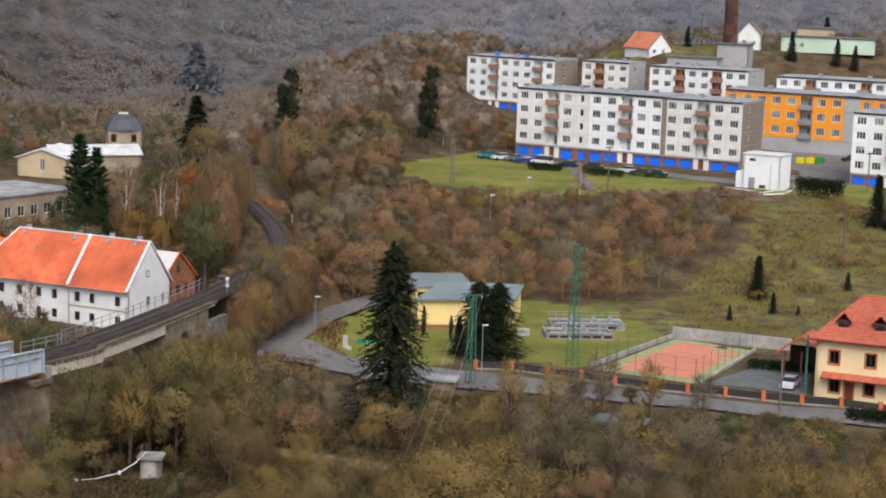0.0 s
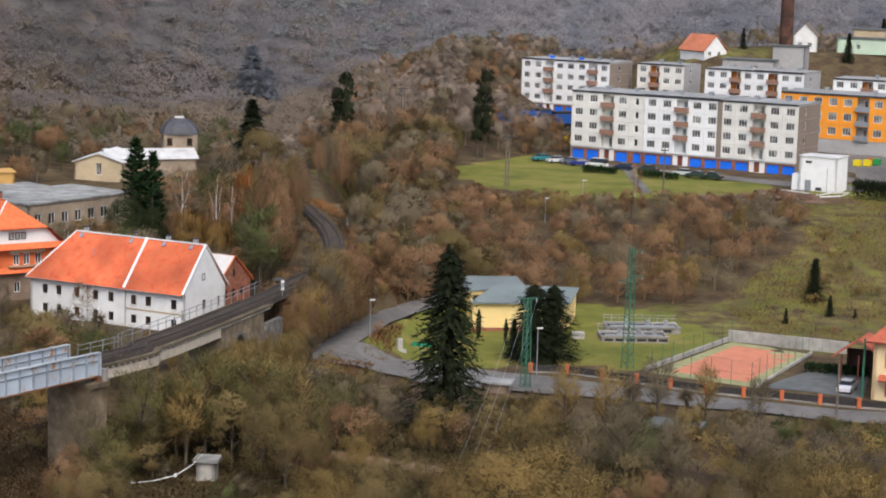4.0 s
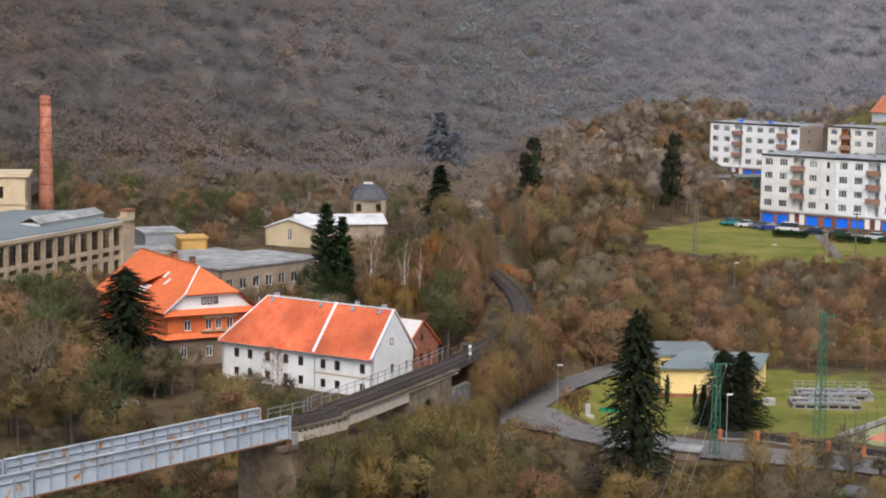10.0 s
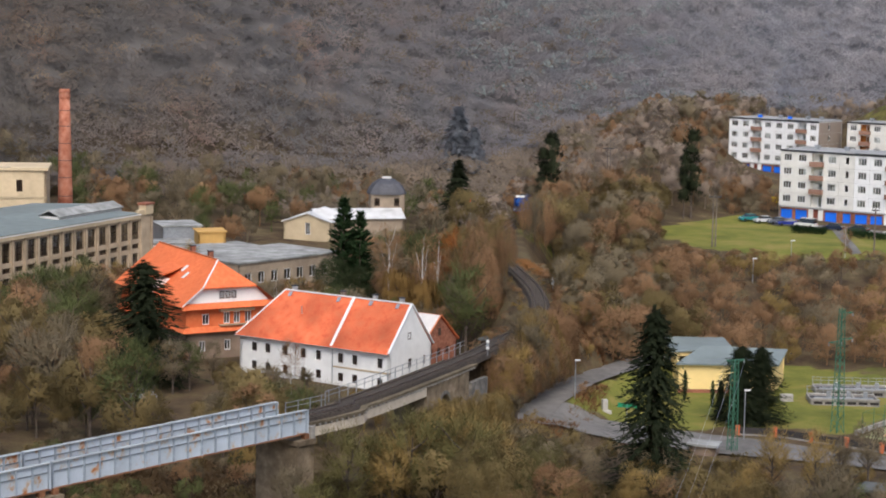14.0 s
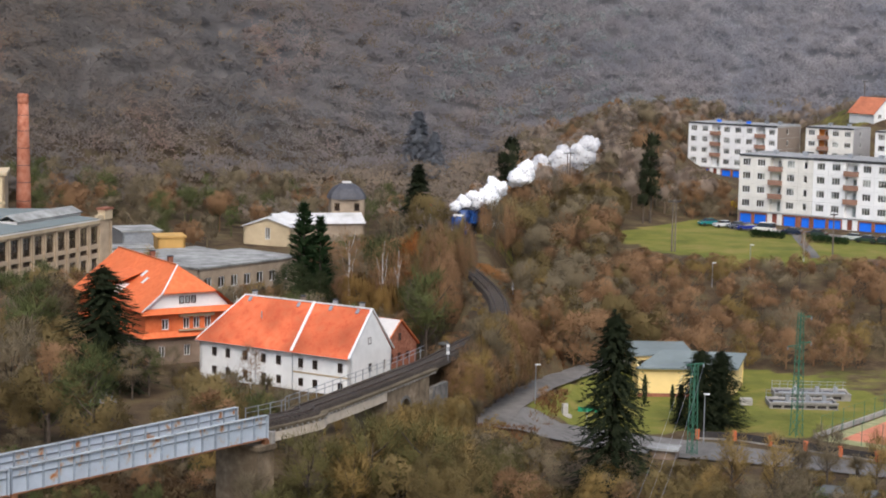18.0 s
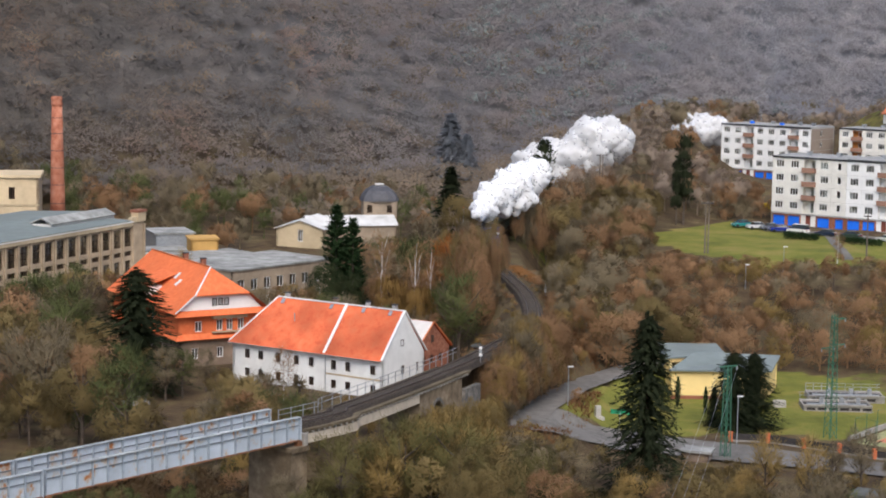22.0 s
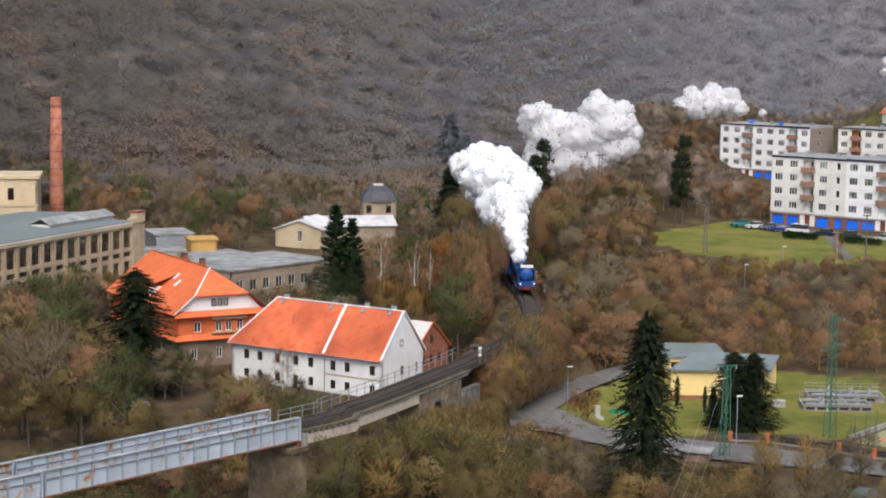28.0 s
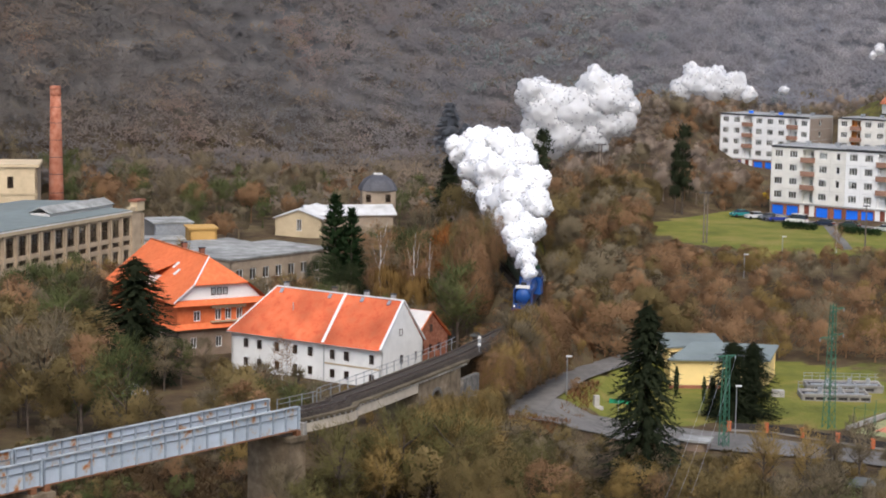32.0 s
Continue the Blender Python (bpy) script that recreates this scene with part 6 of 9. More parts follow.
part("base", Geo().box(-0.8, 0.8, -0.5, 0.5, -0.2, 0.25), PALE_CONC, st)

# the building site at the end of the forecourt
for x, y, r, h in ((97.5, 347.5, 4.2, 1.7), (102.5, 346.5, 3.0, 1.2), (92.0, 349.0, 3.2, 0.8)):
    bm = bmesh.new()
    bmesh.ops.create_icosphere(bm, subdivisions=4, radius=1.0)
    for v in bm.verts:
        k = 1 + 0.35 * noise.fractal(v.co * 1.6 + Vector((x, y, 0)), 0.8, 2.1, 5)
        v.co = Vector((v.co.x * r * k, v.co.y * r * 0.8 * k, v.co.z * h * k))
    me = bpy.data.meshes.new("earth_mound")
    bm.to_mesh(me)
    bm.free()
    me.materials.append(DIRT)
    ob = new("earth_mound", me)
    ob.matrix_basis = pose(x, y, land_at(x, y) - 0.1)
    tagged(ob, "heap of churned brown earth beside a trench", "earth mound", "earth mounds")
bar = thing("site_barrier", "low white barrier boards round a trench", "barrier")
ring = [(99.5, 353.0), (103.0, 349.5), (105.5, 346.0), (109.0, 349.5), (112.5, 350.2), (109.5, 345.0), (105.0, 344.0)]
for (xa, ya), (xb, yb) in zip(ring, ring[1:]):
    part("board", Geo().slab((xa, ya, land_at(xa, ya) + 0.85), (xb, yb, land_at(xb, yb) + 0.85), 0.05, 0.2), WHITE_PAINT, bar)
for xa, ya in ring:
    part("post", Geo().box(xa - 0.05, xa + 0.05, ya - 0.05, ya + 0.05, land_at(xa, ya) - 0.1, land_at(xa, ya) + 1.0), WOODPOLE, bar)

# a slack white cable from the hut to the bank
cab = thing("slack_cable", "slack white cable hanging from the hut", "cable")
pts = [(-2.6, 190.9, 2.7), (-3.6, 190.6, 1.7), (-5.2, 190.2, 0.75), (-7.4, 190.0, 0.25), (-9.4, 189.8, 0.1), (-11.5, 189.7, 0.05)]
part("cable", Geo().tube([(x, y, z + (land_at(x, y) if i > 2 else 0.0)) for i, (x, y, z) in enumerate(pts)], [0.06] * 6, 6), WHITE_PAINT, cab)
for x, y, z in (pts[2], pts[4]):
    part("clamp", Geo().box(x - 0.13, x + 0.13, y - 0.13, y + 0.13, z + land_at(x, y) - 0.15, z + land_at(x, y) + 0.2), WHITE_PAINT, cab)


def wire(label, a, b, sag, n=14):
    """A thin line that sags between two masts."""
    w = thing("overhead_wire", label, "wire", group="overhead wires")
    a, b = np.array(a, float), np.array(b, float)
    p = [tuple(a + (b - a) * i / n - np.array([0, 0, 4 * sag * (i / n) * (1 - i / n)])) for i in range(n + 1)]
    part("line", Geo().tube(p, [0.014] * (n + 1), 4, False), METAL_GREY, w)


for dx in (-1.2, 0.0, 1.2):
    wire("thin grey power line from the green mast to the valley", (35.6 + dx, 232.0 + dx * 0.5, 11.1), (20.0 + dx, 168.0, 5.0), 1.2)

# ---- trees, bushes and woods ----
veg = np.random.default_rng(11)


def sheer(mat, share):
    """Let part of the daylight pass through thin twigs."""
    n, l = mat.node_tree.nodes, mat.node_tree.links
    b = n["Principled BSDF"]
    t, m = n.new("ShaderNodeBsdfTranslucent"), n.new("ShaderNodeMixShader")
    m.inputs[0].default_value = share
    l.new(b.inputs["Base Color"].links[0].from_socket, t.inputs[0])
    l.new(b.outputs[0], m.inputs[1]), l.new(t.outputs[0], m.inputs[2]), l.new(m.outputs[0], n["Material Output"].inputs[0])


def twig_mat(name, dark, mid, light, scale=0.3):
    mat = surface(name, [(0.3, tuple(0.45 * a + 0.55 * b for a, b in zip(dark, mid))), (0.5, mid), (0.72, tuple(0.5 * (a + b) for a, b in zip(light, mid)))], scale, 0.95, detail=3, spec=0.05, island=0.05, obj=0.16)
    sheer(mat, 0.45)
    return mat


OLIVE = twig_mat("olive_twigs", (0.135, 0.101, 0.045), (0.215, 0.162, 0.072), (0.301, 0.222, 0.099))
TAN = twig_mat("tan_twigs", (0.176, 0.124, 0.049), (0.285, 0.199, 0.076), (0.389, 0.266, 0.106))
GREYB = twig_mat("grey_brown_twigs", (0.123, 0.099, 0.063), (0.207, 0.167, 0.107), (0.285, 0.232, 0.154))
RUSSET = twig_mat("russet_twigs", (0.180, 0.107, 0.059), (0.303, 0.183, 0.100), (0.411, 0.253, 0.137))
PALE = twig_mat("pale_brown_twigs", (0.22, 0.173, 0.135), (0.315, 0.25, 0.197), (0.4, 0.322, 0.255))
ORANGE = twig_mat("orange_leaves", (0.235, 0.090, 0.027), (0.359, 0.138, 0.039), (0.442, 0.193, 0.061))
WILLOW = twig_mat("yellow_willow_twigs", (0.170, 0.105, 0.035), (0.250, 0.155, 0.055), (0.330, 0.210, 0.080))
MOSSY = twig_mat("mossy_twigs", (0.101, 0.090, 0.037), (0.163, 0.144, 0.057), (0.232, 0.198, 0.081))
MOSS = twig_mat("ivy_green_twigs", (0.055, 0.070, 0.028), (0.112, 0.127, 0.049), (0.167, 0.167, 0.072))
NEEDLE = twig_mat("spruce_needles", (0.016, 0.021, 0.011), (0.03, 0.038, 0.02), (0.05, 0.058, 0.03), 0.2)
NEEDLE2 = twig_mat("thuja_green", (0.015, 0.032, 0.013), (0.030, 0.055, 0.022), (0.050, 0.080, 0.033), 0.2)
YEW = twig_mat("yew_green", (0.025, 0.034, 0.016), (0.045, 0.056, 0.026), (0.075, 0.085, 0.042))
# far spruces: needles lightened to blue-grey, the haze put into their colour
HAZED_NEEDLE = twig_mat("hazed_spruce_needles", (0.17, 0.185, 0.21), (0.24, 0.255, 0.285), (0.29, 0.31, 0.34), 0.2)
BARK = surface("grey_brown_bark", [(0.3, (0.05, 0.04, 0.03)), (0.7, (0.13, 0.1, 0.08))], 2, 0.95, obj=0.15)
BIRCH = surface("birch_bark", [(0.34, (0.08, 0.07, 0.065)), (0.42, (0.5, 0.48, 0.45)), (0.7, (0.66, 0.64, 0.6))], 1.4, 0.85)


def blades(points, dirs, length, width, seed, facing=None):
    """Thin triangular blades from the points on, as arrays of corners and faces."""
    r = np.random.default_rng(seed)
    n = len(points)
    d = dirs / np.linalg.norm(dirs, axis=1)[:, None]
    s = np.cross(d, r.normal(size=(n, 3)) if facing is None else facing)
    s /= np.linalg.norm(s, axis=1)[:, None] + 1e-9
    w = (width * (0.6 + 0.8 * r.random(n)))[:, None]
    l = (length * (0.55 + 0.9 * r.random(n)))[:, None]
    v = np.stack([points - s * w / 2, points + s * w / 2, points + d * l], 1).reshape(-1, 3)
    return v


def tri_mesh(name, v, mat, soft=None):
    """One mesh of loose triangles; soft: the way each one faces within its crown, for rounded shading."""
    me = bpy.data.meshes.new(name)
    n = len(v) // 3
    if soft is not None:
        q = v.reshape(-1, 3, 3)
        flat = np.cross(q[:, 1] - q[:, 0], q[:, 2] - q[:, 0])
        turn = (flat * soft).sum(1) < 0
        q = np.where(turn[:, None, None], q[:, [1, 0, 2]], q)
        v = q.reshape(-1, 3)
        soft = soft / (np.linalg.norm(soft, axis=1)[:, None] + 1e-9)
    me.vertices.add(len(v)), me.loops.add(len(v)), me.polygons.add(n)
    me.vertices.foreach_set("co", v.astype(np.float32).ravel())
    me.loops.foreach_set("vertex_index", np.arange(len(v), dtype=np.int32))
    me.polygons.foreach_set("loop_start", np.arange(0, len(v), 3, dtype=np.int32))
    me.polygons.foreach_set("loop_total", np.full(n, 3, dtype=np.int32))
    me.materials.append(mat)
    me.update(calc_edges=True)
    if soft is not None:
        at = me.attributes.new("custom_normal", "FLOAT_VECTOR", "POINT")
        at.data.foreach_set("vector", np.repeat(soft, 3, 0).astype(np.float32).ravel())
    return me


def laid(d, soft, r, share=0.78):
    """Twigs that lie along the skin of their crown, but for a few that stand out from it."""
    soft = soft / (np.linalg.norm(soft, axis=1)[:, None] + 1e-9)
    d = d / (np.linalg.norm(d, axis=1)[:, None] + 1e-9)
    lie = (r.random(len(d)) < share)[:, None]
    return np.where(lie, d - 0.8 * (d * soft).sum(1)[:, None] * soft, d)


def ball(n, r):
    p = r.normal(size=(n, 3))
    return p / np.linalg.norm(p, axis=1)[:, None]


def crown(kind, mat, seed, count=1300, fine=1.0):
    """A bare crown of twigs on a tree 10 m high: round, spreading, or a bush from the ground up."""
    r = np.random.default_rng(seed)
    c0, ax, low = {"round": ((0, 0, 6.2), (3.2, 3.2, 3.8), 0), "tall": ((0, 0, 6.4), (2.3, 2.3, 3.7), 0), "bush": ((0, 0, 4.0), (6.0, 6.0, 6.0), 0.2), "weep": ((0, 0, 6.4), (3.6, 3.6, 3.4), 0)}[kind]
    k = 46 if kind != "bush" else 70
    cl = ball(k, r) * ((0.45 + 0.5 * r.random(k) ** 0.6) if kind != "bush" else (0.62 + 0.3 * r.random(k) ** 0.6))[:, None] * np.array(ax) + np.array(c0)
    cl = cl[cl[:, 2] > 0.5]
    which = r.integers(0, len(cl), count)
    out = cl[which] - np.array([c0[0], c0[1], c0[2] - 0.35 * ax[2]])
    out /= np.linalg.norm(out, axis=1)[:, None] + 1e-6
    off = ball(count, r)
    p = cl[which] + off * (r.random(count) ** 0.5)[:, None] * (0.95 if kind != "bush" else 1.3)
    soft = 0.8 * out + 0.55 * off + 0.1 * ball(count, r)
    if kind == "weep":
        d = np.stack([out[:, 0] * 0.25, out[:, 1] * 0.25, -np.ones(count)], 1) + 0.12 * ball(count, r)
        v = blades(p, d, 2.3, 0.1 * fine, seed, soft)
    else:
        d = laid(out + 0.9 * ball(count, r) + np.array([0, 0, 0.3]), soft, r, 0.6)
        v = blades(p, d, 1.1 * fine, 0.085 * fine, seed, soft)
    ok = v.reshape(-1, 3, 3)[:, :, 2].min(1) > 0.05
    return tri_mesh("crown", v[np.repeat(ok, 3)], mat, soft[ok])


def dome_crown(mat, seed, count=13500, fine=0.72, k=95, tree=False):
    """A dense rounded crown 10 m high, lobe on lobe: a bush from the ground up, or a tree's head."""
    r = np.random.default_rng(seed)
    u = ball(k, r)
    u[:, 2] = np.abs(u[:, 2]) * 1.15 - (0.5 if tree else 0.28)
    u /= np.linalg.norm(u, axis=1)[:, None]
    big = 1.0 if k > 60 else 1.55
    lobe = u * ((0.62 if k > 60 else 0.55) + (0.2 if k > 60 else 0.26) * r.random((k, 1)))
    size = (0.13 + 0.13 * r.random(k)) * big
    which = r.choice(k, count, p=size ** 2 / (size ** 2).sum())
    o = ball(count, r)
    o = o + 0.9 * u[which]
    o /= np.linalg.norm(o, axis=1)[:, None]
    p = lobe[which] + o * (size[which] * (0.55 + 0.45 * r.random(count)))[:, None]
    deep = r.random(count) < 0.12
    p[deep] *= r.random((int(deep.sum()), 1))
    p = p * np.array([3.7, 3.7, 3.9]) + np.array([0, 0, 5.9]) if tree else p * np.array([6.2, 6.2, 5.9]) + np.array([0, 0, 4.1])
    soft = (0.6 if k > 60 else 0.42) * o + 0.72 * u[which] + 0.06 * ball(count, r)
    d = laid(0.4 * o + 0.3 * u[which] + 0.9 * ball(count, r) + np.array([0, 0, 0.35]), soft, r, 0.85)
    v = blades(p, d, 0.46 * fine, 0.1 * fine, seed, soft)
    ok = v.reshape(-1, 3, 3)[:, :, 2].min(1) > 0.05
    return tri_mesh("crown", v[np.repeat(ok, 3)], mat, soft[ok])


def trunk(kind, seed, mat=None, k=1.0):
    r = random.Random(seed)
    g = Geo()
    top = 7.5 if kind != "bush" else 3.0
    lean = r.uniform(-0.3, 0.3)
    g.tube([(0, 0, -0.4), (lean * 0.3, 0, top * 0.3), (lean, 0.1, top * 0.65), (lean * 1.2, 0.2, top)], [0.2 * k, 0.16 * k, 0.1 * k, 0.04], 6, False)
    for i in range(9):
        a, z = 2.4 * i + r.random(), top * (0.28 + 0.07 * i)
        l = r.uniform(1.6, 2.8)
        g.tube([(lean * z / top, 0, z), (lean * z / top + math.cos(a) * l * 0.5, math.sin(a) * l * 0.5, z + l * 0.45), (lean * z / top + math.cos(a) * l, math.sin(a) * l, z + l * 1.1)], [0.09 * k, 0.06 * k, 0.025], 4, False)
    return g.mesh("trunk", mat or BARK)


def birch_trunk(seed):
    """A slender white stem that forks high up, 10 m high."""
    r = random.Random(seed)
    g = Geo()
    g.tube([(0, 0, -0.4), (0.1, 0, 2.2), (0.05, 0.1, 4.6), (0.2, 0.1, 6.4), (0.1, 0.15, 8.6)], [0.2, 0.16, 0.12, 0.08, 0.025], 6, False)
    limbs = []
    for i in range(6):
        z, a = 3.6 + 0.75 * i, 2.4 * i + r.random()
        l = r.uniform(0.7, 1.3)
        limbs.append(Geo().tube([(0.1, 0.1, z), (0.1 + math.cos(a) * l * 0.45, 0.1 + math.sin(a) * l * 0.45, z + l * 0.9), (0.1 + math.cos(a) * l * 0.8, 0.1 + math.sin(a) * l * 0.8, z + l * 2.1)], [0.06, 0.045, 0.015], 4, False).mesh("limb", BIRCH))
    return g.mesh("trunk", BIRCH), limbs


def conifer(seed, mat, kind="spruce", fine=1.0):
    """A conifer 10 m high: (trunk, branches)."""
    r = np.random.default_rng(seed)
    pts, dirs = [], []
    n = int(34 * fine) if kind == "spruce" else 26
    for i in range(n):
        t = i / (n - 1)
        z = (0.6 + 9.2 * t) if kind != "pine" else 4.5 + 5.2 * t
        rad = {"spruce": 2.05 * (1 - t) ** (0.85 if fine == 1 else 0.46) + 0.1, "column": 0.95 * min(1, 2.6 * (1 - t) + 0.08) * min(1, 0.5 + 2 * t), "pine": 1.8 * math.sin(math.pi * (0.15 + 0.8 * t)) + 0.2}[kind]
        nb = int(12 * fine ** 0.5) if kind == "spruce" else 9
        for j in range(nb):
            a = 2 * math.pi * (j / nb) + i * 0.7 + r.normal() * 0.25
            ll = rad * (r.uniform(0.85, 1.02) if kind != "spruce" else r.choice((0.6, 0.8, 0.95, 1.1)) * r.uniform(0.85, 1.1))
            zz = z + r.normal() * 0.12
            m_ = int(13 * fine)
            for q in range(m_):
                f = (q + 0.5) / m_
                pts.append((math.cos(a) * ll * f, math.sin(a) * ll * f, zz - (0.35 * ll * f * f if kind == "spruce" else -0.5 * ll * f)))
                dirs.append((math.cos(a) + r.normal() * 0.6, math.sin(a) + r.normal() * 0.6, -0.45 + r.normal() * 0.35 if kind == "spruce" else 0.7 + r.normal() * 0.4))
    if kind == "pine":
        pts, dirs = [], []
        for q in range(30):
            a, z = r.uniform(0, 6.28), r.uniform(2.6, 9.6)
            ll = r.uniform(0.2, 1.8) * (1.15 - 0.09 * z)
            c = np.array([math.cos(a) * ll, math.sin(a) * ll, z])
            for w in range(75):
                o = r.normal(size=3) * np.array([0.36, 0.36, 0.17])
                pts.append(tuple(c + o))
                dirs.append(tuple(o + np.array([0, 0, 0.5])))
    pts, dirs = np.array(pts), np.array(dirs)
    way = pts * np.array([1.0, 1.0, 0.0])
    way = way / (np.linalg.norm(way, axis=1)[:, None] + 0.2) + np.array([0, 0, 0.55]) + 0.25 * ball(len(pts), r)
    v = blades(pts, dirs, 0.46 / fine ** 1.3, 0.17 / fine, seed, way)
    tr = Geo().tube([(0, 0, -0.4), (0, 0, 5), (0, 0, 9.7)], [0.2, 0.12, 0.02], 6, False).mesh("trunk", BARK)
    return tr, tri_mesh("crown", v, mat, way)


KINDS, KLO, KHI = {}, {}, {}
for nm, kind, mat, cnt in (("olive_bush", "bush", OLIVE, 3600), ("tan_bush", "bush", TAN, 3600), ("grey_bush", "bush", GREYB, 2400), ("russet_bush", "bush", RUSSET, 2400), ("ivy_bush", "bush", MOSS, 2400),
                      ("olive_tree", "round", OLIVE, 1500), ("grey_tree", "tall", GREYB, 1300), ("russet_tree", "round", RUSSET, 1400), ("tan_tree", "tall", TAN, 1300), ("ivy_tree", "tall", MOSS, 1500), ("grey_round_tree", "round", GREYB, 1400),
                      ("pale_tree", "round", PALE, 1400), ("orange_tree", "round", ORANGE, 1500), ("willow_tree", "weep", WILLOW, 1700)):
    base = 100 * len(KINDS)
    KINDS[nm], KLO[nm], KHI[nm] = [], [], []
    for q in range(3):
        tk = trunk(kind, 40 + q)
        if kind in ("bush", "round") and nm != "orange_tree":
            tree = kind == "round"
            KINDS[nm].append((tk, dome_crown(mat, base + q, 1900, 1.6, 24, tree)))
            KLO[nm].append((tk, dome_crown(mat, base + q, 850, 2.3, 15, tree)))
            KHI[nm].append((tk, dome_crown(mat, base + q, 4600, 1.1, 40, tree)))
        else:
            KINDS[nm].append((tk, crown(kind, mat, base + q, cnt * 9 // 10, 1.0)))
            KLO[nm].append((tk, crown(kind, mat, base + q, cnt // 3, 1.6)))
            KHI[nm].append((tk, crown(kind, mat, base + q, 2900, 0.72)))
DOMES = {nm: [(trunk("bush", 60 + q), dome_crown(mat, 500 + 10 * q + len(nm))) for q in range(2)] for nm, mat in (("olive", OLIVE), ("tan", TAN), ("green", MOSSY), ("russet", RUSSET), ("grey", GREYB), ("ivy", MOSS), ("yew", YEW))}
SCREEN = {nm: [dome_crown(mat, 700 + 10 * q + len(nm), 4800, 1.1) for q in range(2)] for nm, mat in (("olive", OLIVE), ("russet", RUSSET), ("grey", GREYB), ("tan", TAN))}
GREEN_CROWN = [crown("round", MOSSY, 640 + q, 3600, 0.7) for q in range(2)]
DOME_LABEL = {"olive": "big rounded leafless olive-brown willow bush", "tan": "big rounded leafless tan willow bush", "green": "rounded bare tree with moss-green twigs", "russet": "rounded leafless purple-brown bush", "grey": "rounded leafless grey-brown bush", "ivy": "small dark bush overgrown with ivy"}
SPRUCE, COLUMN, PINE, BLUE = [conifer(3, NEEDLE), conifer(4, NEEDLE)], [conifer(5, NEEDLE2, "column")], [conifer(6, NEEDLE, "pine")], [conifer(8, HAZED_NEEDLE)]
BIGSPRUCE = conifer(9, NEEDLE, "spruce", 1.5)

LABELS = {"olive_bush": "leafless olive-brown willow bush", "tan_bush": "leafless tan bush with fine twigs", "grey_bush": "leafless grey-brown bush with dense twigs", "russet_bush": "leafless russet bush in a thicket", "ivy_bush": "dark green bush overgrown with ivy",
          "olive_tree": "leafless olive-brown tree with fine twigs", "grey_tree": "slender leafless grey tree", "russet_tree": "leafless reddish-brown tree with a loose crown", "tan_tree": "slender leafless tan tree", "ivy_tree": "bare tree overgrown with ivy",
          "grey_round_tree": "leafless grey-brown tree with a round crown", "pale_tree": "leafless pale brown tree with a round crown", "orange_tree": "tree with withered orange leaves", "willow_tree": "weeping willow with yellow hanging twigs"}


def plant(name, kit, x, y, h, label, category, group, w=1.0, rz=None, z=None, part2="crown", tilt=0):
    """A tree h metres high; w widens it."""
    tr, cr = kit
    m = pose(x, y, land_at(x, y) - 0.1 if z is None else z, tilt, 0, veg.uniform(0, 360) if rz is None else rz) @ Matrix.Diagonal((h / 10 * w, h / 10 * w, h / 10, 1))
    b = thing(name, label, category, m, group)
    part("trunk", tr, None, b)
    part(part2, cr, None, b)
    return b


# what stays in sight behind the planting: place, height above which the view is free
KEEP = [(p[0], p[1], RAIL_Z - 0.3) for p in LINE[K_END - 60:K_END:3]] + [(p[0] + 2.6, p[1] - 1.8, RAIL_Z - 2.2) for p in LINE[K_END:K_ABUT:2]] + [(p[0] + 2.4, p[1] - 1.6, 7.2) for p in LINE[K_ABUT:K_ABUT + 9:2]] + [(-11.5, 193.5, 3.5), (-13.2, 194.2, 3.5), (-15.0, 196.0, 3.5)] + [(p[0], p[1], RAIL_Z + 0.2) for p in LINE[K_BANK:K_BANK + 12:3]] + [(p[0], p[1], RAIL_Z + (0.4 if p[1] < 300 else 0.0)) for p in LINE if 266 < p[1] < 318]
KEEP += [(NEAR.x + bdir.x * k, NEAR.y + bdir.y * k, 9.6) for k in range(0, 60, 3)]
for k in range(0, 27, 2):
    KEEP.append((-28 + 0.837 * k, 277.9 - 0.547 * k, 0.6 if k > 10 else 2.6))
for k in range(0, 11, 2):
    KEEP.append((-6.3 + 0.547 * k, 263.7 + 0.837 * k, 3.5))
    KEEP.append((1.0 + 0.547 * k, 280.0 + 0.837 * k, 2.5))
for k in range(0, 15, 2):
    KEEP.append((-36.8 + 0.872 * k, 284.9 + 0.489 * k, 3.6))
for k in range(0, 23, 3):
    KEEP.append((-36.8 - 0.489 * k, 284.9 + 0.872 * k, 5.5))
for k in range(0, 60, 4):
    KEEP.append((-53 - 0.404 * k, 363 - 0.915 * k, 8.6 if k < 20 else 9.2))
KEEP += [(-34.5 + 0.65 * k, 340 + 0.76 * k, 4.0) for k in range(0, 25, 3)]
KEEP += [(x, 421.0, 4.5) for x in range(-33, -6, 3)] + [(-15, 428, 9.5), (-11, 428, 9.5), (-7.5, 428, 9.5), (-56, 399, 5), (-50, 399, 5), (-45, 391, 4.5)]
KEEP += [(x, y, 0.6) for x in range(34, 48, 2) for y in (268.0,)] + [(x, y, 0.2) for x in range(50, 80, 3) for y in (236, 246, 256)] + [(47, 262, 0.3), (30, 258, 0.3), (26, 252, 0.3), (21, 247, 0.5), (50, 272, 0.3), (62, 270, 0.3)]
for a, b, n in (((22, 237), (36, 231), 10), ((36, 231), (82, 212.5), 24), ((82, 212.5), (130, 193), 20)):
    KEEP += [(a[0] + (b[0] - a[0]) * i / n, a[1] + (b[1] - a[1]) * i / n + 2.0, 0.1) for i in range(n)]
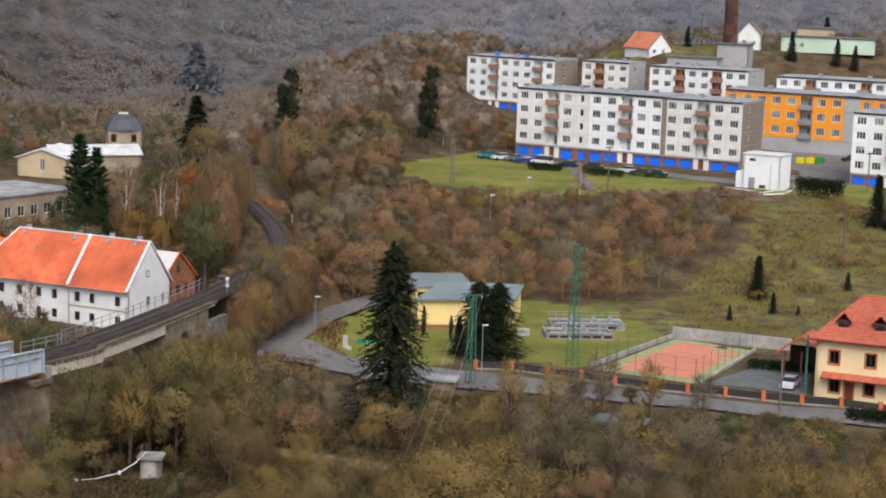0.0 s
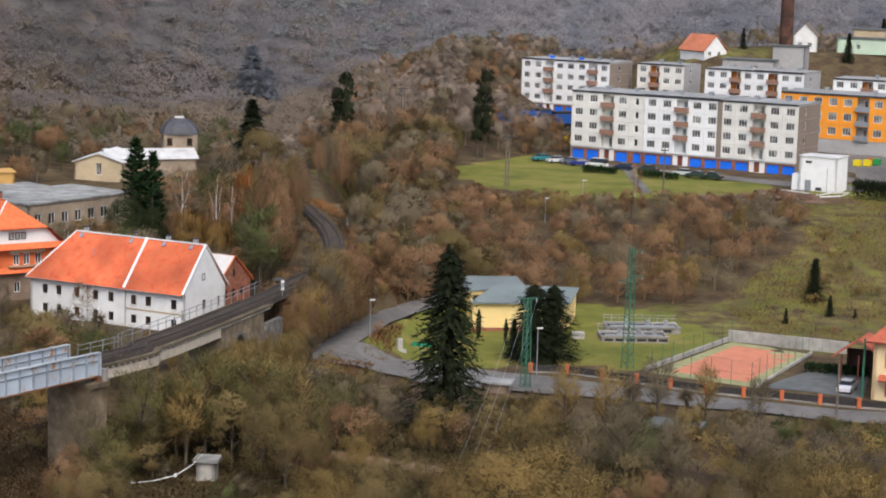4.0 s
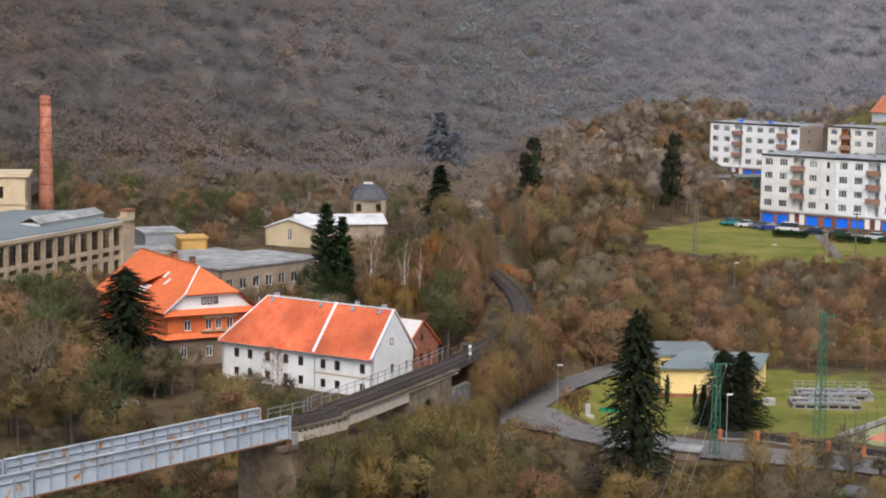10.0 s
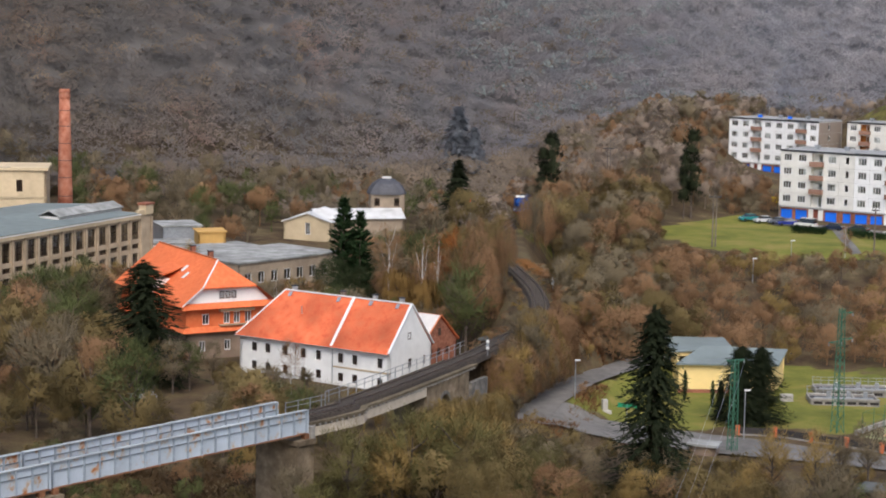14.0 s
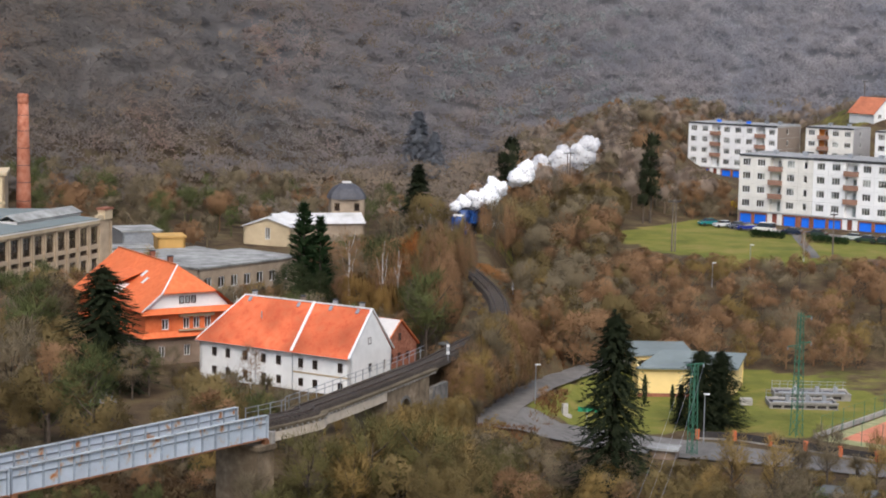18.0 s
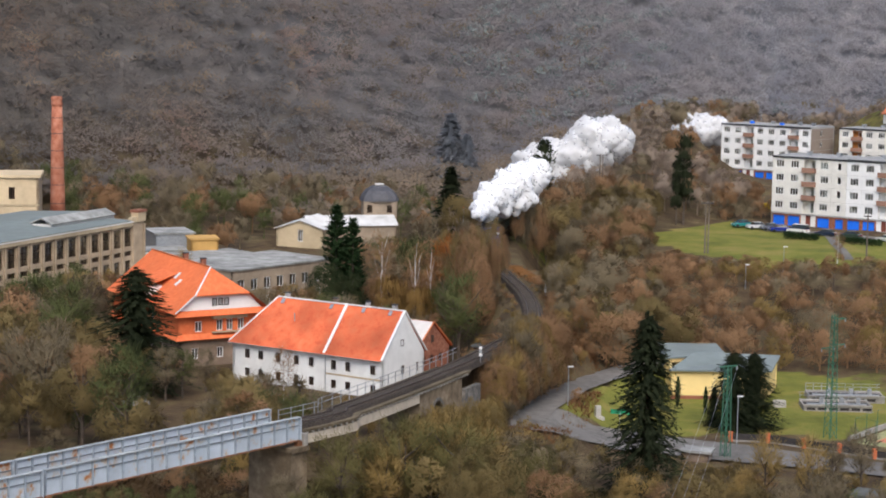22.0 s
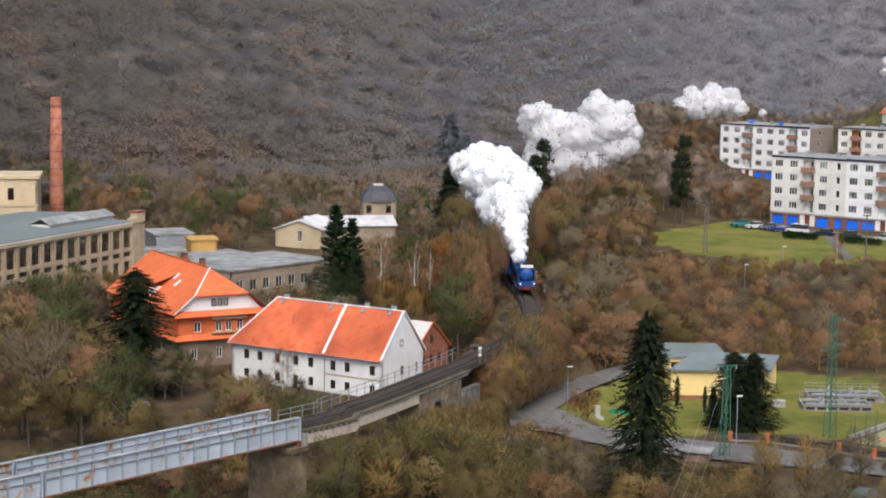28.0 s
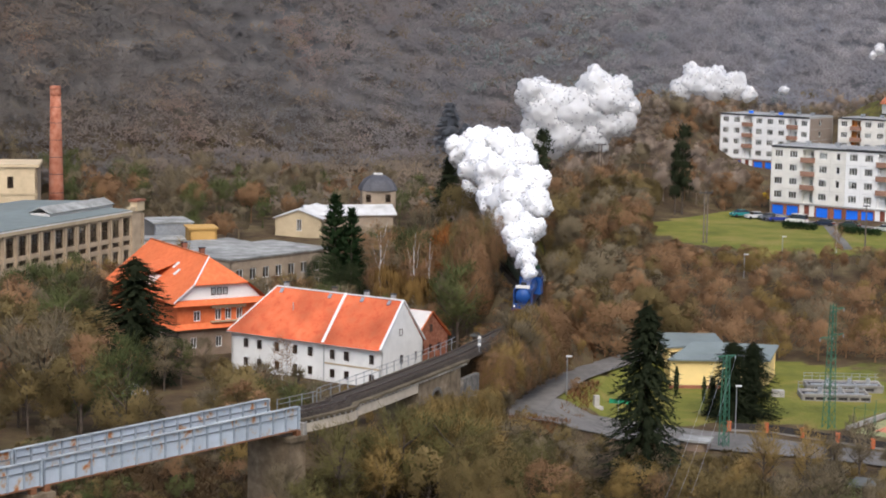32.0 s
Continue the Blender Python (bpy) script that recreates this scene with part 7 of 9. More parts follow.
KEEP += [(p[0], p[1] - 2.5, p[2] + 0.2) for p in BRANCH[1:5]] + [(p[0], p[1] - 2.5, p[2] + 0.3) for p in RISE[1:]]
KEEP += [(77 + 0.86 * k, 226.6 - 0.51 * k, 0.8) for k in range(0, 23, 2)]
KEEP += [(71.2 + 0.806 * k, 412.4 - 0.592 * k, 9.2) for k in range(0, 52, 2)] + [(129 + 0.8 * k, 366.5 - 0.59 * k, 9.5) for k in range(0, 30, 3)] + [(77.3 + 0.78 * k, 529 - 0.62 * k, 12.0 if k < 10 else 9.5) for k in range(0, 20, 2)]
KEEP += [(119.6 + 0.83 * k, 424 - 0.56 * k, 9.5) for k in range(0, 40, 3)] + [(106 + k, 360 - k * 0.7, 9.2) for k in range(0, 8, 2)]
KEEP += [(x, y, land_at(x, y) + 0.2) for x in range(46, 104, 4) for y in range(360, 400, 6) if inside(np.array(x), np.array(y), LAWNS[0])]
KEEP += [(17.4, 373.0, 8.6), (19.1, 373.5, 5.8), (20.5, 374.0, 4.0)] + [(x, y, RAIL_Z - 0.6) for x, y in ((14.7, 322), (15.6, 315), (16.6, 309))]
KEEP += [(11.0 + 2 * k, 199.8 - 1.25 * k, 0.6) for k in range(6)] + [(-2.5, 193.0, 0.4), (-5.5, 191.0, 0.2), (-9.0, 190.5, 0.2), (-2.0, 193.2, 1.0)]
KEEP += [(121 + 2 * k, 530, 27) for k in range(8)] + [(155 + 2 * k, 542, 29) for k in range(4)] + [(167 + 3 * k, 536, 27) for k in range(10)] + [(144 + 2 * k, 521, 25) for k in range(5)] + [(120 + 3 * k, 500 - 2 * k, 20) for k in range(10)] + [(-80.2, 422.5, 10)] + [(-100 + 3 * k, 397, 13) for k in range(8)]
KEEP += [(-6.3, 322, 4.5), (-2.2, 318, 4.5), (-8.3, 330, 6.0), (-1.0, 320.5, 5.0), (3.8, 345, 9.0), (-16, 334, 5.0)]
KEEP = np.array(KEEP)
KAZ, KD = np.arctan2(KEEP[:, 0], KEEP[:, 1]), np.hypot(KEEP[:, 0], KEEP[:, 1])


def room(x, y, r, h):
    """The height that a tree may have here without hiding what the valley shows."""
    d, az = math.hypot(x, y), math.atan2(x, y)
    near = (np.abs(KAZ - az) < (r + 0.6) / d) & (KD > d + 0.5)
    if near.any():
        line = EYE[2] + (KEEP[near, 2] - EYE[2]) * d / KD[near]
        h = min(h, float(line.min()) - land_at(x, y))
    return h


FOOT = [(-28, 277.9, 26, 10, -33.2), (-6.5, 281.5, 8, 9.5, -33.2), (-36.8, 284.9, 14, 27.5, 29.3), (-83.3, 294.4, 75, 26, 66.2), (33.4, 268.2, 17, 18, 0.5), (77, 226.6, 22, 11, -30.5), (-34.5, 340, 25, 15, 49.5), (-47, 372, 20, 14, 40),
        (-33.2, 421, 10.5, 14, -12), (-23.8, 419.5, 19, 9, 14), (-15.6, 428, 8.4, 8.4, 6), (71.2, 412.4, 51, 13, A_ANG), (77.3, 529, 28, 13, A_ANG - 3), (106.2, 516, 14, 11, A_ANG), (120.8, 500.5, 27, 12, A_ANG), (119.6, 424, 44, 12, A_ANG + 2),
        (129, 366.5, 34, 12, A_ANG), (145.2, 469.5, 31, 12, A_ANG + 6), (106, 361, 8, 6, A_ANG), (-101.5, 396.9, 22, 12, 8), (76.6, 238.4, 5, 4.5, -30.5), (127.4, 530.6, 8.6, 9.5, 30), (155.5, 542, 7, 8, -18), (177, 556, 11, 9, -18), (167.5, 540, 26, 8, -18), (131, 524, 14, 8, -25), (144.8, 524, 9, 8, -25),
        (46, 208.6, 5.4, 3.2, -25), (-4, 190, 2.2, 2, -10), (6.5, 287.5, 5, 4, -30), (-27.5, 252, 5.4, 3, -5), (-56, 399.5, 8, 10, 20), (-47.8, 391, 5.5, 6, 15), (-59.5, 389.5, 11, 7, 15), (-51.5, 351, 9, 5, 66.2), (30.2, 231, 3.4, 2.6, -20)]
ROADS = np.array([(a[0] + (b[0] - a[0]) * t, a[1] + (b[1] - a[1]) * t) for a, b in (((2, 228), (7.6, 233)), ((7.6, 233), (16.6, 239)), ((16.6, 239), (21.5, 240.6)), ((21.5, 240.6), (36, 234.5)), ((36, 234.5), (65, 220.5)), ((65, 220.5), (131, 193)), ((12, 237), (16.2, 252.5)), ((16.2, 252.5), (23.6, 268)), ((23.6, 268), (33, 281)), ((60, 405), (118, 362))) for t in np.linspace(0, 1, 16)])


def free(x, y, gap=1.0):
    for fx, fy, w, d, ang in FOOT:
        c, s = math.cos(radians(ang)), math.sin(radians(ang))
        u, v = (x - fx) * c + (y - fy) * s, -(x - fx) * s + (y - fy) * c
        if -gap < u < w + gap and -gap < v < d + gap:
            return False
    if np.hypot(ROADS[:, 0] - x, ROADS[:, 1] - y).min() < 3.6 + gap * 0.3:
        return False
    return np.hypot(LINE[:, 0] - x, LINE[:, 1] - y).min() > 3.2 + gap * 0.4


COUNT = {"bush": 0, "tree": 0}
REST = {}
taken = []


def wood(plan, n, kinds, hlo, hhi, group, gap=1.0, lawn=False, least=1.6, space=0.42, seed=0, stuff=False, vary=0.92):
    """Plant n trees over a plot, as high as the view allows."""
    r = random.Random(seed)
    xs_, ys_ = [p[0] for p in plan], [p[1] for p in plan]
    done = tries = 0
    while done < n and tries < n * 14:
        tries += 1
        x, y = r.uniform(min(xs_), max(xs_)), r.uniform(min(ys_), max(ys_))
        if not inside(np.array(x), np.array(y), plan) or not free(x, y, gap):
            continue
        if not lawn and any(inside(np.array(x), np.array(y), p) for p in LAWNS[:5]):
            continue
        nm = r.choice(kinds)
        h = r.uniform(hlo, hhi)
        wide = (0.6 if "bush" in nm else 0.3)
        h = room(x, y, wide * h, h) * r.uniform(vary, 1.0)
        if h < least:
            continue
        if any((x - a) ** 2 + (y - b) ** 2 < (space * (h * wide + c)) ** 2 for a, b, c in taken[-400:]):
            continue
        taken.append((x, y, h * wide))
        seen = h * 3500 / math.hypot(x, y)
        kit = KHI if seen > 190 and y < 262 else KLO if seen < 75 else KINDS
        w = 1.0 if h > 0.6 * hlo else min(1.7, 0.75 * hlo / h)
        sort = "bush" if "bush" in nm else "tree"
        COUNT[sort] += 1
        if COUNT[sort] > (190 if sort == "bush" else 285) or stuff:
            COUNT[sort] -= 1
            tr, cr = r.choice(kit[nm])
            co, no = np.empty(len(cr.vertices) * 3, np.float32), np.empty(len(cr.vertices) * 3, np.float32)
            cr.vertices.foreach_get("co", co)
            cr.attributes["custom_normal"].data.foreach_get("vector", no)
            no = no.reshape(-1, 3)[::3]
            a = r.uniform(0, 6.28)
            no = np.stack([no[:, 0] * math.cos(a) - no[:, 1] * math.sin(a), no[:, 0] * math.sin(a) + no[:, 1] * math.cos(a), no[:, 2]], 1)
            co = co.reshape(-1, 3) * np.array([h / 10 * w, h / 10 * w, h / 10])
            co = np.stack([co[:, 0] * math.cos(a) - co[:, 1] * math.sin(a), co[:, 0] * math.sin(a) + co[:, 1] * math.cos(a), co[:, 2]], 1)
            tk = blades(np.array([[0, 0, 0.0]] * 3 + [[0, 0, h * 0.35]] * 6), np.array([[0.02, 0, 1.0]] * 3 + [[math.cos(q), math.sin(q), 1.4] for q in range(6)]), h * 0.55, 0.28, int(h * 100))
            REST.setdefault(nm, []).append((np.concatenate([co, tk]) + np.array([x, y, land_at(x, y) - 0.1]), np.concatenate([no, np.tile((0.0, -1.0, 0.2), (len(tk) // 3, 1))])))
            done += 1
            continue
        plant(nm.replace("olive_", "bare_").replace("pale_", "bare_").replace("tan_", "bare_").replace("grey_round_", "bare_").replace("grey_", "bare_").replace("russet_", "bare_"), r.choice(kit[nm]), x, y, h, LABELS[nm], "bush" if "bush" in nm else "tree", group, w)
        done += 1
    return done


# the big rounded bushes on the near bank of the river
for kd, x, y, h, w in (("tan", 23.8, 158.2, 13.6, 1.02), ("olive", 47.1, 152.9, 15.0, 0.74), ("tan", 48.1, 146.3, 15.0, 0.62), ("olive", 41.2, 152.5, 12.7, 0.54), ("tan", 52.9, 146.8, 14.2, 0.49), ("olive", 39.6, 163.3, 7.9, 0.68),
                       ("olive", 5.5, 187.9, 12.0, 0.69), ("green", 11.0, 206.6, 8.0, 0.67),
                       ("tan", 8.1, 169.8, 8.0, 0.83), ("olive", 12.7, 171.5, 8.0, 0.89), ("green", 16.2, 165.2, 6.9, 0.67), ("tan", 19.5, 168.9, 6.7, 0.7), ("olive", 4.5, 165.9, 6.8, 0.79),
                       ("olive", 32.9, 179.0, 5.2, 0.81), ("russet", 35.8, 174.4, 4.2, 0.71), ("russet", 40.1, 179.6, 4.4, 0.76), ("olive", 32.5, 193.3, 6.7, 0.81), ("russet", 7.7, 191.8, 5.2, 0.82), ("ivy", 9.6, 203.5, 4.5, 0.52),
                       ("olive", 15.0, 203.8, 4.2, 0.8), ("tan", 12.6, 190.5, 5.4, 0.8), ("olive", 17.6, 186.0, 5.0, 0.85), ("tan", 8.6, 194.0, 5.0, 0.7), ("tan", 20.5, 201.5, 4.4, 0.8), ("olive", -12.4, 175.6, 6.7, 1.03), ("russet", -14.7, 179.4, 6.9, 0.65), ("tan", 60.3, 159.0, 12.4, 0.57)):
    plant("rounded_bush", DOMES[kd][int(h * 10) % 2], x, y, h, DOME_LABEL[kd], "bush", "bushes on the river bank", w)
    taken.append((x, y, 0.5 * h))
for x, y, h in ((37.7, 182.1, 10.5), (34.5, 184.5, 8.5), (43.0, 184.0, 8.0), (56.0, 176.0, 9.5), (-14.0, 186.0, 9.0)):
    plant("bare_tree", KHI["grey_tree"][int(h) % 3], x, y, h, LABELS["grey_tree"], "tree", "trees on the river bank", 0.9)
for x, y, h, w in ((-8.5, 194.0, 10.8, 1.0), (-2.4, 197.0, 12.0, 1.05), (3.4, 198.0, 11.4, 1.1), (-11.0, 180.0, 8.5, 1.0)):
    plant("bare_tree", (KINDS["olive_tree"][int(h) % 3][0], GREEN_CROWN[int(h) % 2]), x, y, h, "bare mossy tree with a loose greenish crown", "tree", "trees on the river bank", w)
    taken.append((x, y, 4.0))
wood([(-60, 160), (-16, 160), (-14, 186), (26, 178), (32, 168), (66, 168), (105, 150), (105, 190), (-30, 198), (-60, 190)], 34, ["russet_bush", "grey_bush", "olive_bush"], 2.2, 4.5, "bushes on the river bank", seed=1, space=0.5)
wood([(-20, 180), (100, 180), (100, 206), (60, 216), (30, 232), (14, 236), (-4, 210)], 95, ["olive_bush", "tan_bush", "russet_bush", "grey_bush", "ivy_bush", "olive_tree", "olive_bush"], 4, 8, "trees on the river bank", seed=2, space=0.5)
wood([(-10, 182), (8, 204), (13, 232), (7, 230), (0, 211), (-12, 193)], 34, ["olive_tree", "tan_tree", "olive_tree", "tan_bush", "tan_tree"], 9, 14, "trees before the viaduct", seed=21, space=0.4)
wood([(-80, 262), (-50, 292), (-54, 330), (-80, 300)], 34, ["grey_tree", "russet_tree", "grey_round_tree", "olive_tree", "ivy_tree"], 10, 15, "trees between villa and factory", seed=22, space=0.4)
wood([(-90, 175), (-30, 215), (-14, 225), (-8, 250), (-30, 268), (-52, 292), (-90, 290)], 110, ["grey_tree", "olive_tree", "russet_tree", "olive_tree", "grey_tree", "ivy_tree", "olive_tree"], 7, 13.5, "trees below the villa", seed=3, space=0.36)
wood([(-58, 178), (-14, 202), (-18, 226), (-62, 232)], 75, ["russet_bush", "grey_bush", "ivy_bush", "olive_bush"], 1.6, 4.0, "undergrowth below the bridge", least=0.8, seed=31, space=0.4)
wood([(-14, 204), (0, 226), (6, 250), (-6, 262), (-26, 262), (-30, 232)], 34, ["grey_bush", "tan_bush", "olive_bush", "grey_tree"], 2.5, 5, "bushes below the white house", seed=4)
wood([(38, 288), (60, 284), (86, 290), (97, 316), (99, 342), (62, 348), (44, 352), (34, 310)], 115, ["russet_bush", "russet_bush", "tan_bush", "russet_bush", "russet_tree", "grey_bush"], 6.0, 10.0, "thicket on the slope", seed=5, space=0.7, vary=0.6)
wood([(18, 268), (26, 266), (40, 290), (36, 340), (46, 352), (44, 392), (28, 400), (16, 380), (18, 320)], 120, ["olive_bush", "russet_tree", "olive_tree", "russet_bush", "grey_round_tree", "olive_tree", "grey_bush", "grey_round_tree"], 8, 13.5, "woodland beside the line", seed=6, stuff=True, space=0.5, vary=0.7)
wood([(-18, 296), (2, 286), (8, 268), (10, 300), (7, 330), (6, 384), (-10, 400), (-22, 350), (-24, 318)], 75, ["russet_tree", "grey_tree", "olive_tree", "ivy_tree", "grey_round_tree", "grey_bush"], 8, 15, "trees left of the line", seed=7, space=0.36)
wood([(14, 402), (40, 396), (60, 408), (76, 440), (72, 520), (100, 560), (100, 640), (50, 640), (20, 520), (2, 470), (4, 410)], 300, ["pale_tree", "pale_tree", "grey_round_tree", "russet_tree", "pale_tree", "grey_bush", "russet_tree", "pale_tree"], 6, 9, "wood on the ridge", seed=8, stuff=True, space=0.4)
wood([(-110, 430), (-60, 420), (-40, 400), (-34, 440), (4, 440), (4, 500), (-60, 500), (-130, 480)], 110, ["grey_tree", "russet_tree", "grey_round_tree", "ivy_tree"], 7, 12, "trees behind the works", seed=9, stuff=True, space=0.42)
wood([(-60, 300), (-40, 316), (-24, 320), (-20, 338), (-44, 366), (-56, 345)], 40, ["grey_tree", "tan_tree", "russet_tree"], 6, 10, "bare trees round the workshops", seed=10)
wood([(84, 262), (126, 250), (140, 330), (118, 345), (92, 330)], 46, ["russet_bush", "tan_bush", "olive_bush", "tan_bush"], 1.4, 3.2, "shrubs on the grassy slope", lawn=True, least=1.0, seed=11)
wood([(100, 560), (230, 520), (260, 640), (90, 660)], 190, ["grey_tree", "pale_tree", "grey_bush", "pale_tree", "olive_bush", "pale_tree"], 3.5, 8, "gardens above the flats", lawn=True, least=1.2, seed=12, stuff=True)
wood([(4, 224), (14, 238), (21, 256), (24, 285), (17, 285), (13, 262), (6, 240), (2, 226)], 90, ["russet_bush", "tan_bush", "grey_bush"], 1.8, 3.2, "scrub on the railway bank", gap=0.0, least=0.8, seed=13, space=0.3)
wood([(3, 222), (14, 236), (21, 258), (22, 300), (17, 300), (15, 262), (9, 244)], 46, ["grey_tree", "tan_tree", "grey_round_tree"], 5, 9, "thin trees on the bank", gap=0.4, seed=14, space=0.35)
wood([(58, 404), (72, 414), (78, 440), (64, 444), (54, 420)], 22, ["grey_bush", "russet_bush"], 2.5, 4.5, "hedge at the edge of the lawn", seed=15)

# trees that screen the line where it runs out of the wood
for i, (x, y, top) in enumerate(((6.8, 300.0, 21.0), (8.3, 304.0, 18.3), (7.9, 312.0, 18.8), (8.5, 320.0, 17.0), (5.4, 308.0, 19.6), (6.0, 318.0, 19.2), (7.6, 330.0, 17.6), (8.6, 338.0, 15.4), (5.5, 328.0, 18.4), (8.7, 300.0, 21.6), (10.2, 299.0, 21.6), (9.9, 304.0, 21.4), (11.0, 306.0, 17.4), (6.2, 340.0, 17.2), (3.0, 338.0, 16.4), (7.0, 293.0, 17.5), (9.0, 309.0, 15.8))):
    kd = ("grey_tree", "russet_tree", "olive_tree", "grey_round_tree")[i % 4]
    plant("bare_tree", (KINDS[kd][i % 3][0], SCREEN[("russet", "olive", "olive", "grey", "olive")[i % 5]][i % 2]), x, y, top - land_at(x, y), LABELS[kd], "tree", "trees left of the line", 0.27 if x > 8.5 else 0.38)
for i, (x, y, top) in enumerate(((15.7, 360.0, 18.6), (17.8, 363.0, 18.7), (20.0, 367.0, 18.2), (20.8, 384.0, 17.6), (23.5, 388.0, 19.3), (26.0, 391.0, 20.0), (28.5, 394.0, 20.4), (31.0, 397.0, 21.0), (34.0, 400.0, 21.5), (24.8, 383.0, 17.0), (22.0, 378.0, 15.5))):
    kd = ("russet_tree", "grey_round_tree")[i % 2]
    plant("bare_tree", (KINDS[kd][i % 3][0], SCREEN[("russet", "grey")[i % 2]][i % 2]), x, y, top - land_at(x, y), LABELS[kd], "tree", "trees at the bend of the line", 0.28 if y < 370 else 0.42)
for i, (x, y, h) in enumerate(((19.5, 379.0, 7.5), (21.5, 387.0, 9.0), (18.6, 390.0, 8.0), (24.0, 392.0, 9.5), (22.0, 375.0, 8.0), (27.0, 398.0, 10), (20.0, 396.0, 9))):
    kd = ("russet_bush", "russet_tree", "grey_round_tree")[i % 3]
    plant("bare_tree", KINDS[kd][i % 3], x, y, h, LABELS[kd], "tree", "trees at the bend of the line", 0.8)

for i, (x, y, top) in enumerate(((12.4, 246.8, 12.6), (13.6, 250.5, 13.6), (14.3, 254.5, 14.0), (15.4, 258.5, 13.8), (15.8, 262.0, 13.6), (17.0, 263.5, 13.6), (18.2, 269.0, 13.6), (19.0, 275.0, 14.0), (11.6, 243.4, 12.0), (10.2, 238.0, 11.5))):
    kd = ("grey_tree", "tan_tree", "grey_round_tree", "russet_tree")[i % 4]
    plant("bare_tree", (KINDS[kd][i % 3][0], SCREEN[("russet", "tan")[i // 2 % 2]][i % 2] if i % 3 else KHI[kd][i % 3][1]), x, y, top - land_at(x, y), LABELS[kd], "tree", "thin trees on the bank", 0.4 if i % 3 else 0.95)
scrub = random.Random(77)
for i, (x, y, h, w) in enumerate(((48.2, 215.0, 8.2, 0.9), (53.2, 212.6, 7.6, 0.8), (44.6, 213.0, 6.4, 0.9), (41.0, 208.0, 8.0, 1.0), (58.0, 208.0, 7.0, 0.8), (36.0, 206.5, 8.6, 0.9))):
    plant("bare_tree", KINDS[("grey_tree", "tan_tree")[i % 2]][i % 3], x, y, h, LABELS[("grey_tree", "tan_tree")[i % 2]], "tree", "thin trees below the road", w)
for i, (x, y, top) in enumerate(((10.9, 243.0, 14.9), (11.4, 245.2, 14.6), (11.9, 247.6, 14.3), (12.2, 250.0, 14.0), (12.9, 252.6, 13.9), (13.8, 255.6, 13.6))):
    kd = ("grey_tree", "tan_tree")[i % 2]
    plant("bare_tree", KHI[kd][i % 3], x, y, top - land_at(x, y), LABELS[kd], "tree", "thin trees on the bank", 0.8)
for i in range(22):
    p = on_track(K_ABUT - 10 + 1.15 * i, 5.2 + scrub.uniform(0, 2.0), 0).translation
    kd = ("tan", "olive", "tan")[i % 3]
    plant("bare_bush", (KINDS["olive_bush"][i % 3][0], SCREEN[kd][i % 2]), p.x, p.y, max(2.5, 9.7 + scrub.uniform(-0.8, 0.5) - 0.12 * max(0, i - 6) - land_at(p.x, p.y)), LABELS[kd + "_bush"], "bush", "bushes before the viaduct", 0.5)
for i in range(18):
    y = 237.0 + 1.3 * i
    x = float(np.interp(y, LINE[:, 1], LINE[:, 0])) + scrub.uniform(2.6, 3.6)
    kd = ("russet", "tan", "grey", "russet")[i % 4]
    plant("bare_bush", (KINDS["russet_bush"][i % 3][0], SCREEN[kd][i % 2]), x, y, (11.3 + scrub.uniform(0.2, 1.2)) - land_at(x, y), LABELS[kd + "_bush"], "bush", "scrub on the railway bank", 0.62)
for i in range(60):
    p = on_track(scrub.uniform(K_BANK + 40, K_BANK + 100), scrub.choice((1, -1)) * scrub.uniform(2.1, 3.0), 0).translation
    kd = scrub.choice(("russet_bush", "tan_bush", "grey_bush"))
    plant("bare_bush", scrub.choice(KLO[kd]), p.x, p.y, scrub.uniform(0.5, 0.95), LABELS[kd], "bush", "scrub on the railway bank", 1.0)
for i in range(150):
    k = scrub.uniform(K_BANK - 2, K_BANK + 90)
    side = scrub.choice((1, 1, -1)) * scrub.uniform(3.4, 9.5)
    p = on_track(k, side, 0).translation
    if np.hypot(ROADS[:, 0] - p.x, ROADS[:, 1] - p.y).min() < 3.4:
        continue
    kd = scrub.choice(("russet_bush", "tan_bush", "grey_bush", "russet_bush"))
    plant("bare_bush", scrub.choice(KLO[kd]), p.x, p.y, scrub.uniform(0.9, 1.9), LABELS[kd], "bush", "scrub on the railway bank", 1.1)

# single trees that stand out
plant("spruce", BIGSPRUCE, 23.8, 212.5, 20.4, "tall dark green spruce at the roadside", "conifer", "", 1.2, part2="crown")
plant("fir", BIGSPRUCE, 38.9, 248.0, 10.2, "dark fir on the lawn beside the yellow building", "conifer", "firs on the lawn", 1.95, part2="crown")
plant("fir", BIGSPRUCE, 41.6, 249.0, 9.9, "dark fir on the lawn beside the yellow building", "conifer", "firs on the lawn", 2.0, part2="crown")
plant("fir", SPRUCE[1], 36.6, 249.5, 5.2, "small dark fir beside two taller ones", "conifer", "firs on the lawn", 1.2, part2="crown")
for x, y, h in ((33.6, 262.5, 4.2), (36.8, 258.5, 3.6)):
    plant("thuja", COLUMN[0], x, y, h, "dark green columnar thuja on the lawn", "conifer", "thujas", 0.9, part2="crown")
plant("spruce", BIGSPRUCE, -40.2, 268.0, 17.0, "dark spruce before the villa", "conifer", "", 2.1, part2="crown")
plant("cypress", COLUMN[0], -16.3, 339.0, 18.6, "tall narrow dark conifer behind the white house", "conifer", "narrow conifers", 1.25, part2="crown")
plant("cypress", COLUMN[0], -13.4, 337.0, 16.6, "narrow dark conifer beside a taller one", "conifer", "narrow conifers", 1.2, part2="crown")
plant("yew", DOMES["yew"][0], -18.0, 333.0, 10.5, "broad dark green yew behind the white house", "conifer", "yews", 0.62)
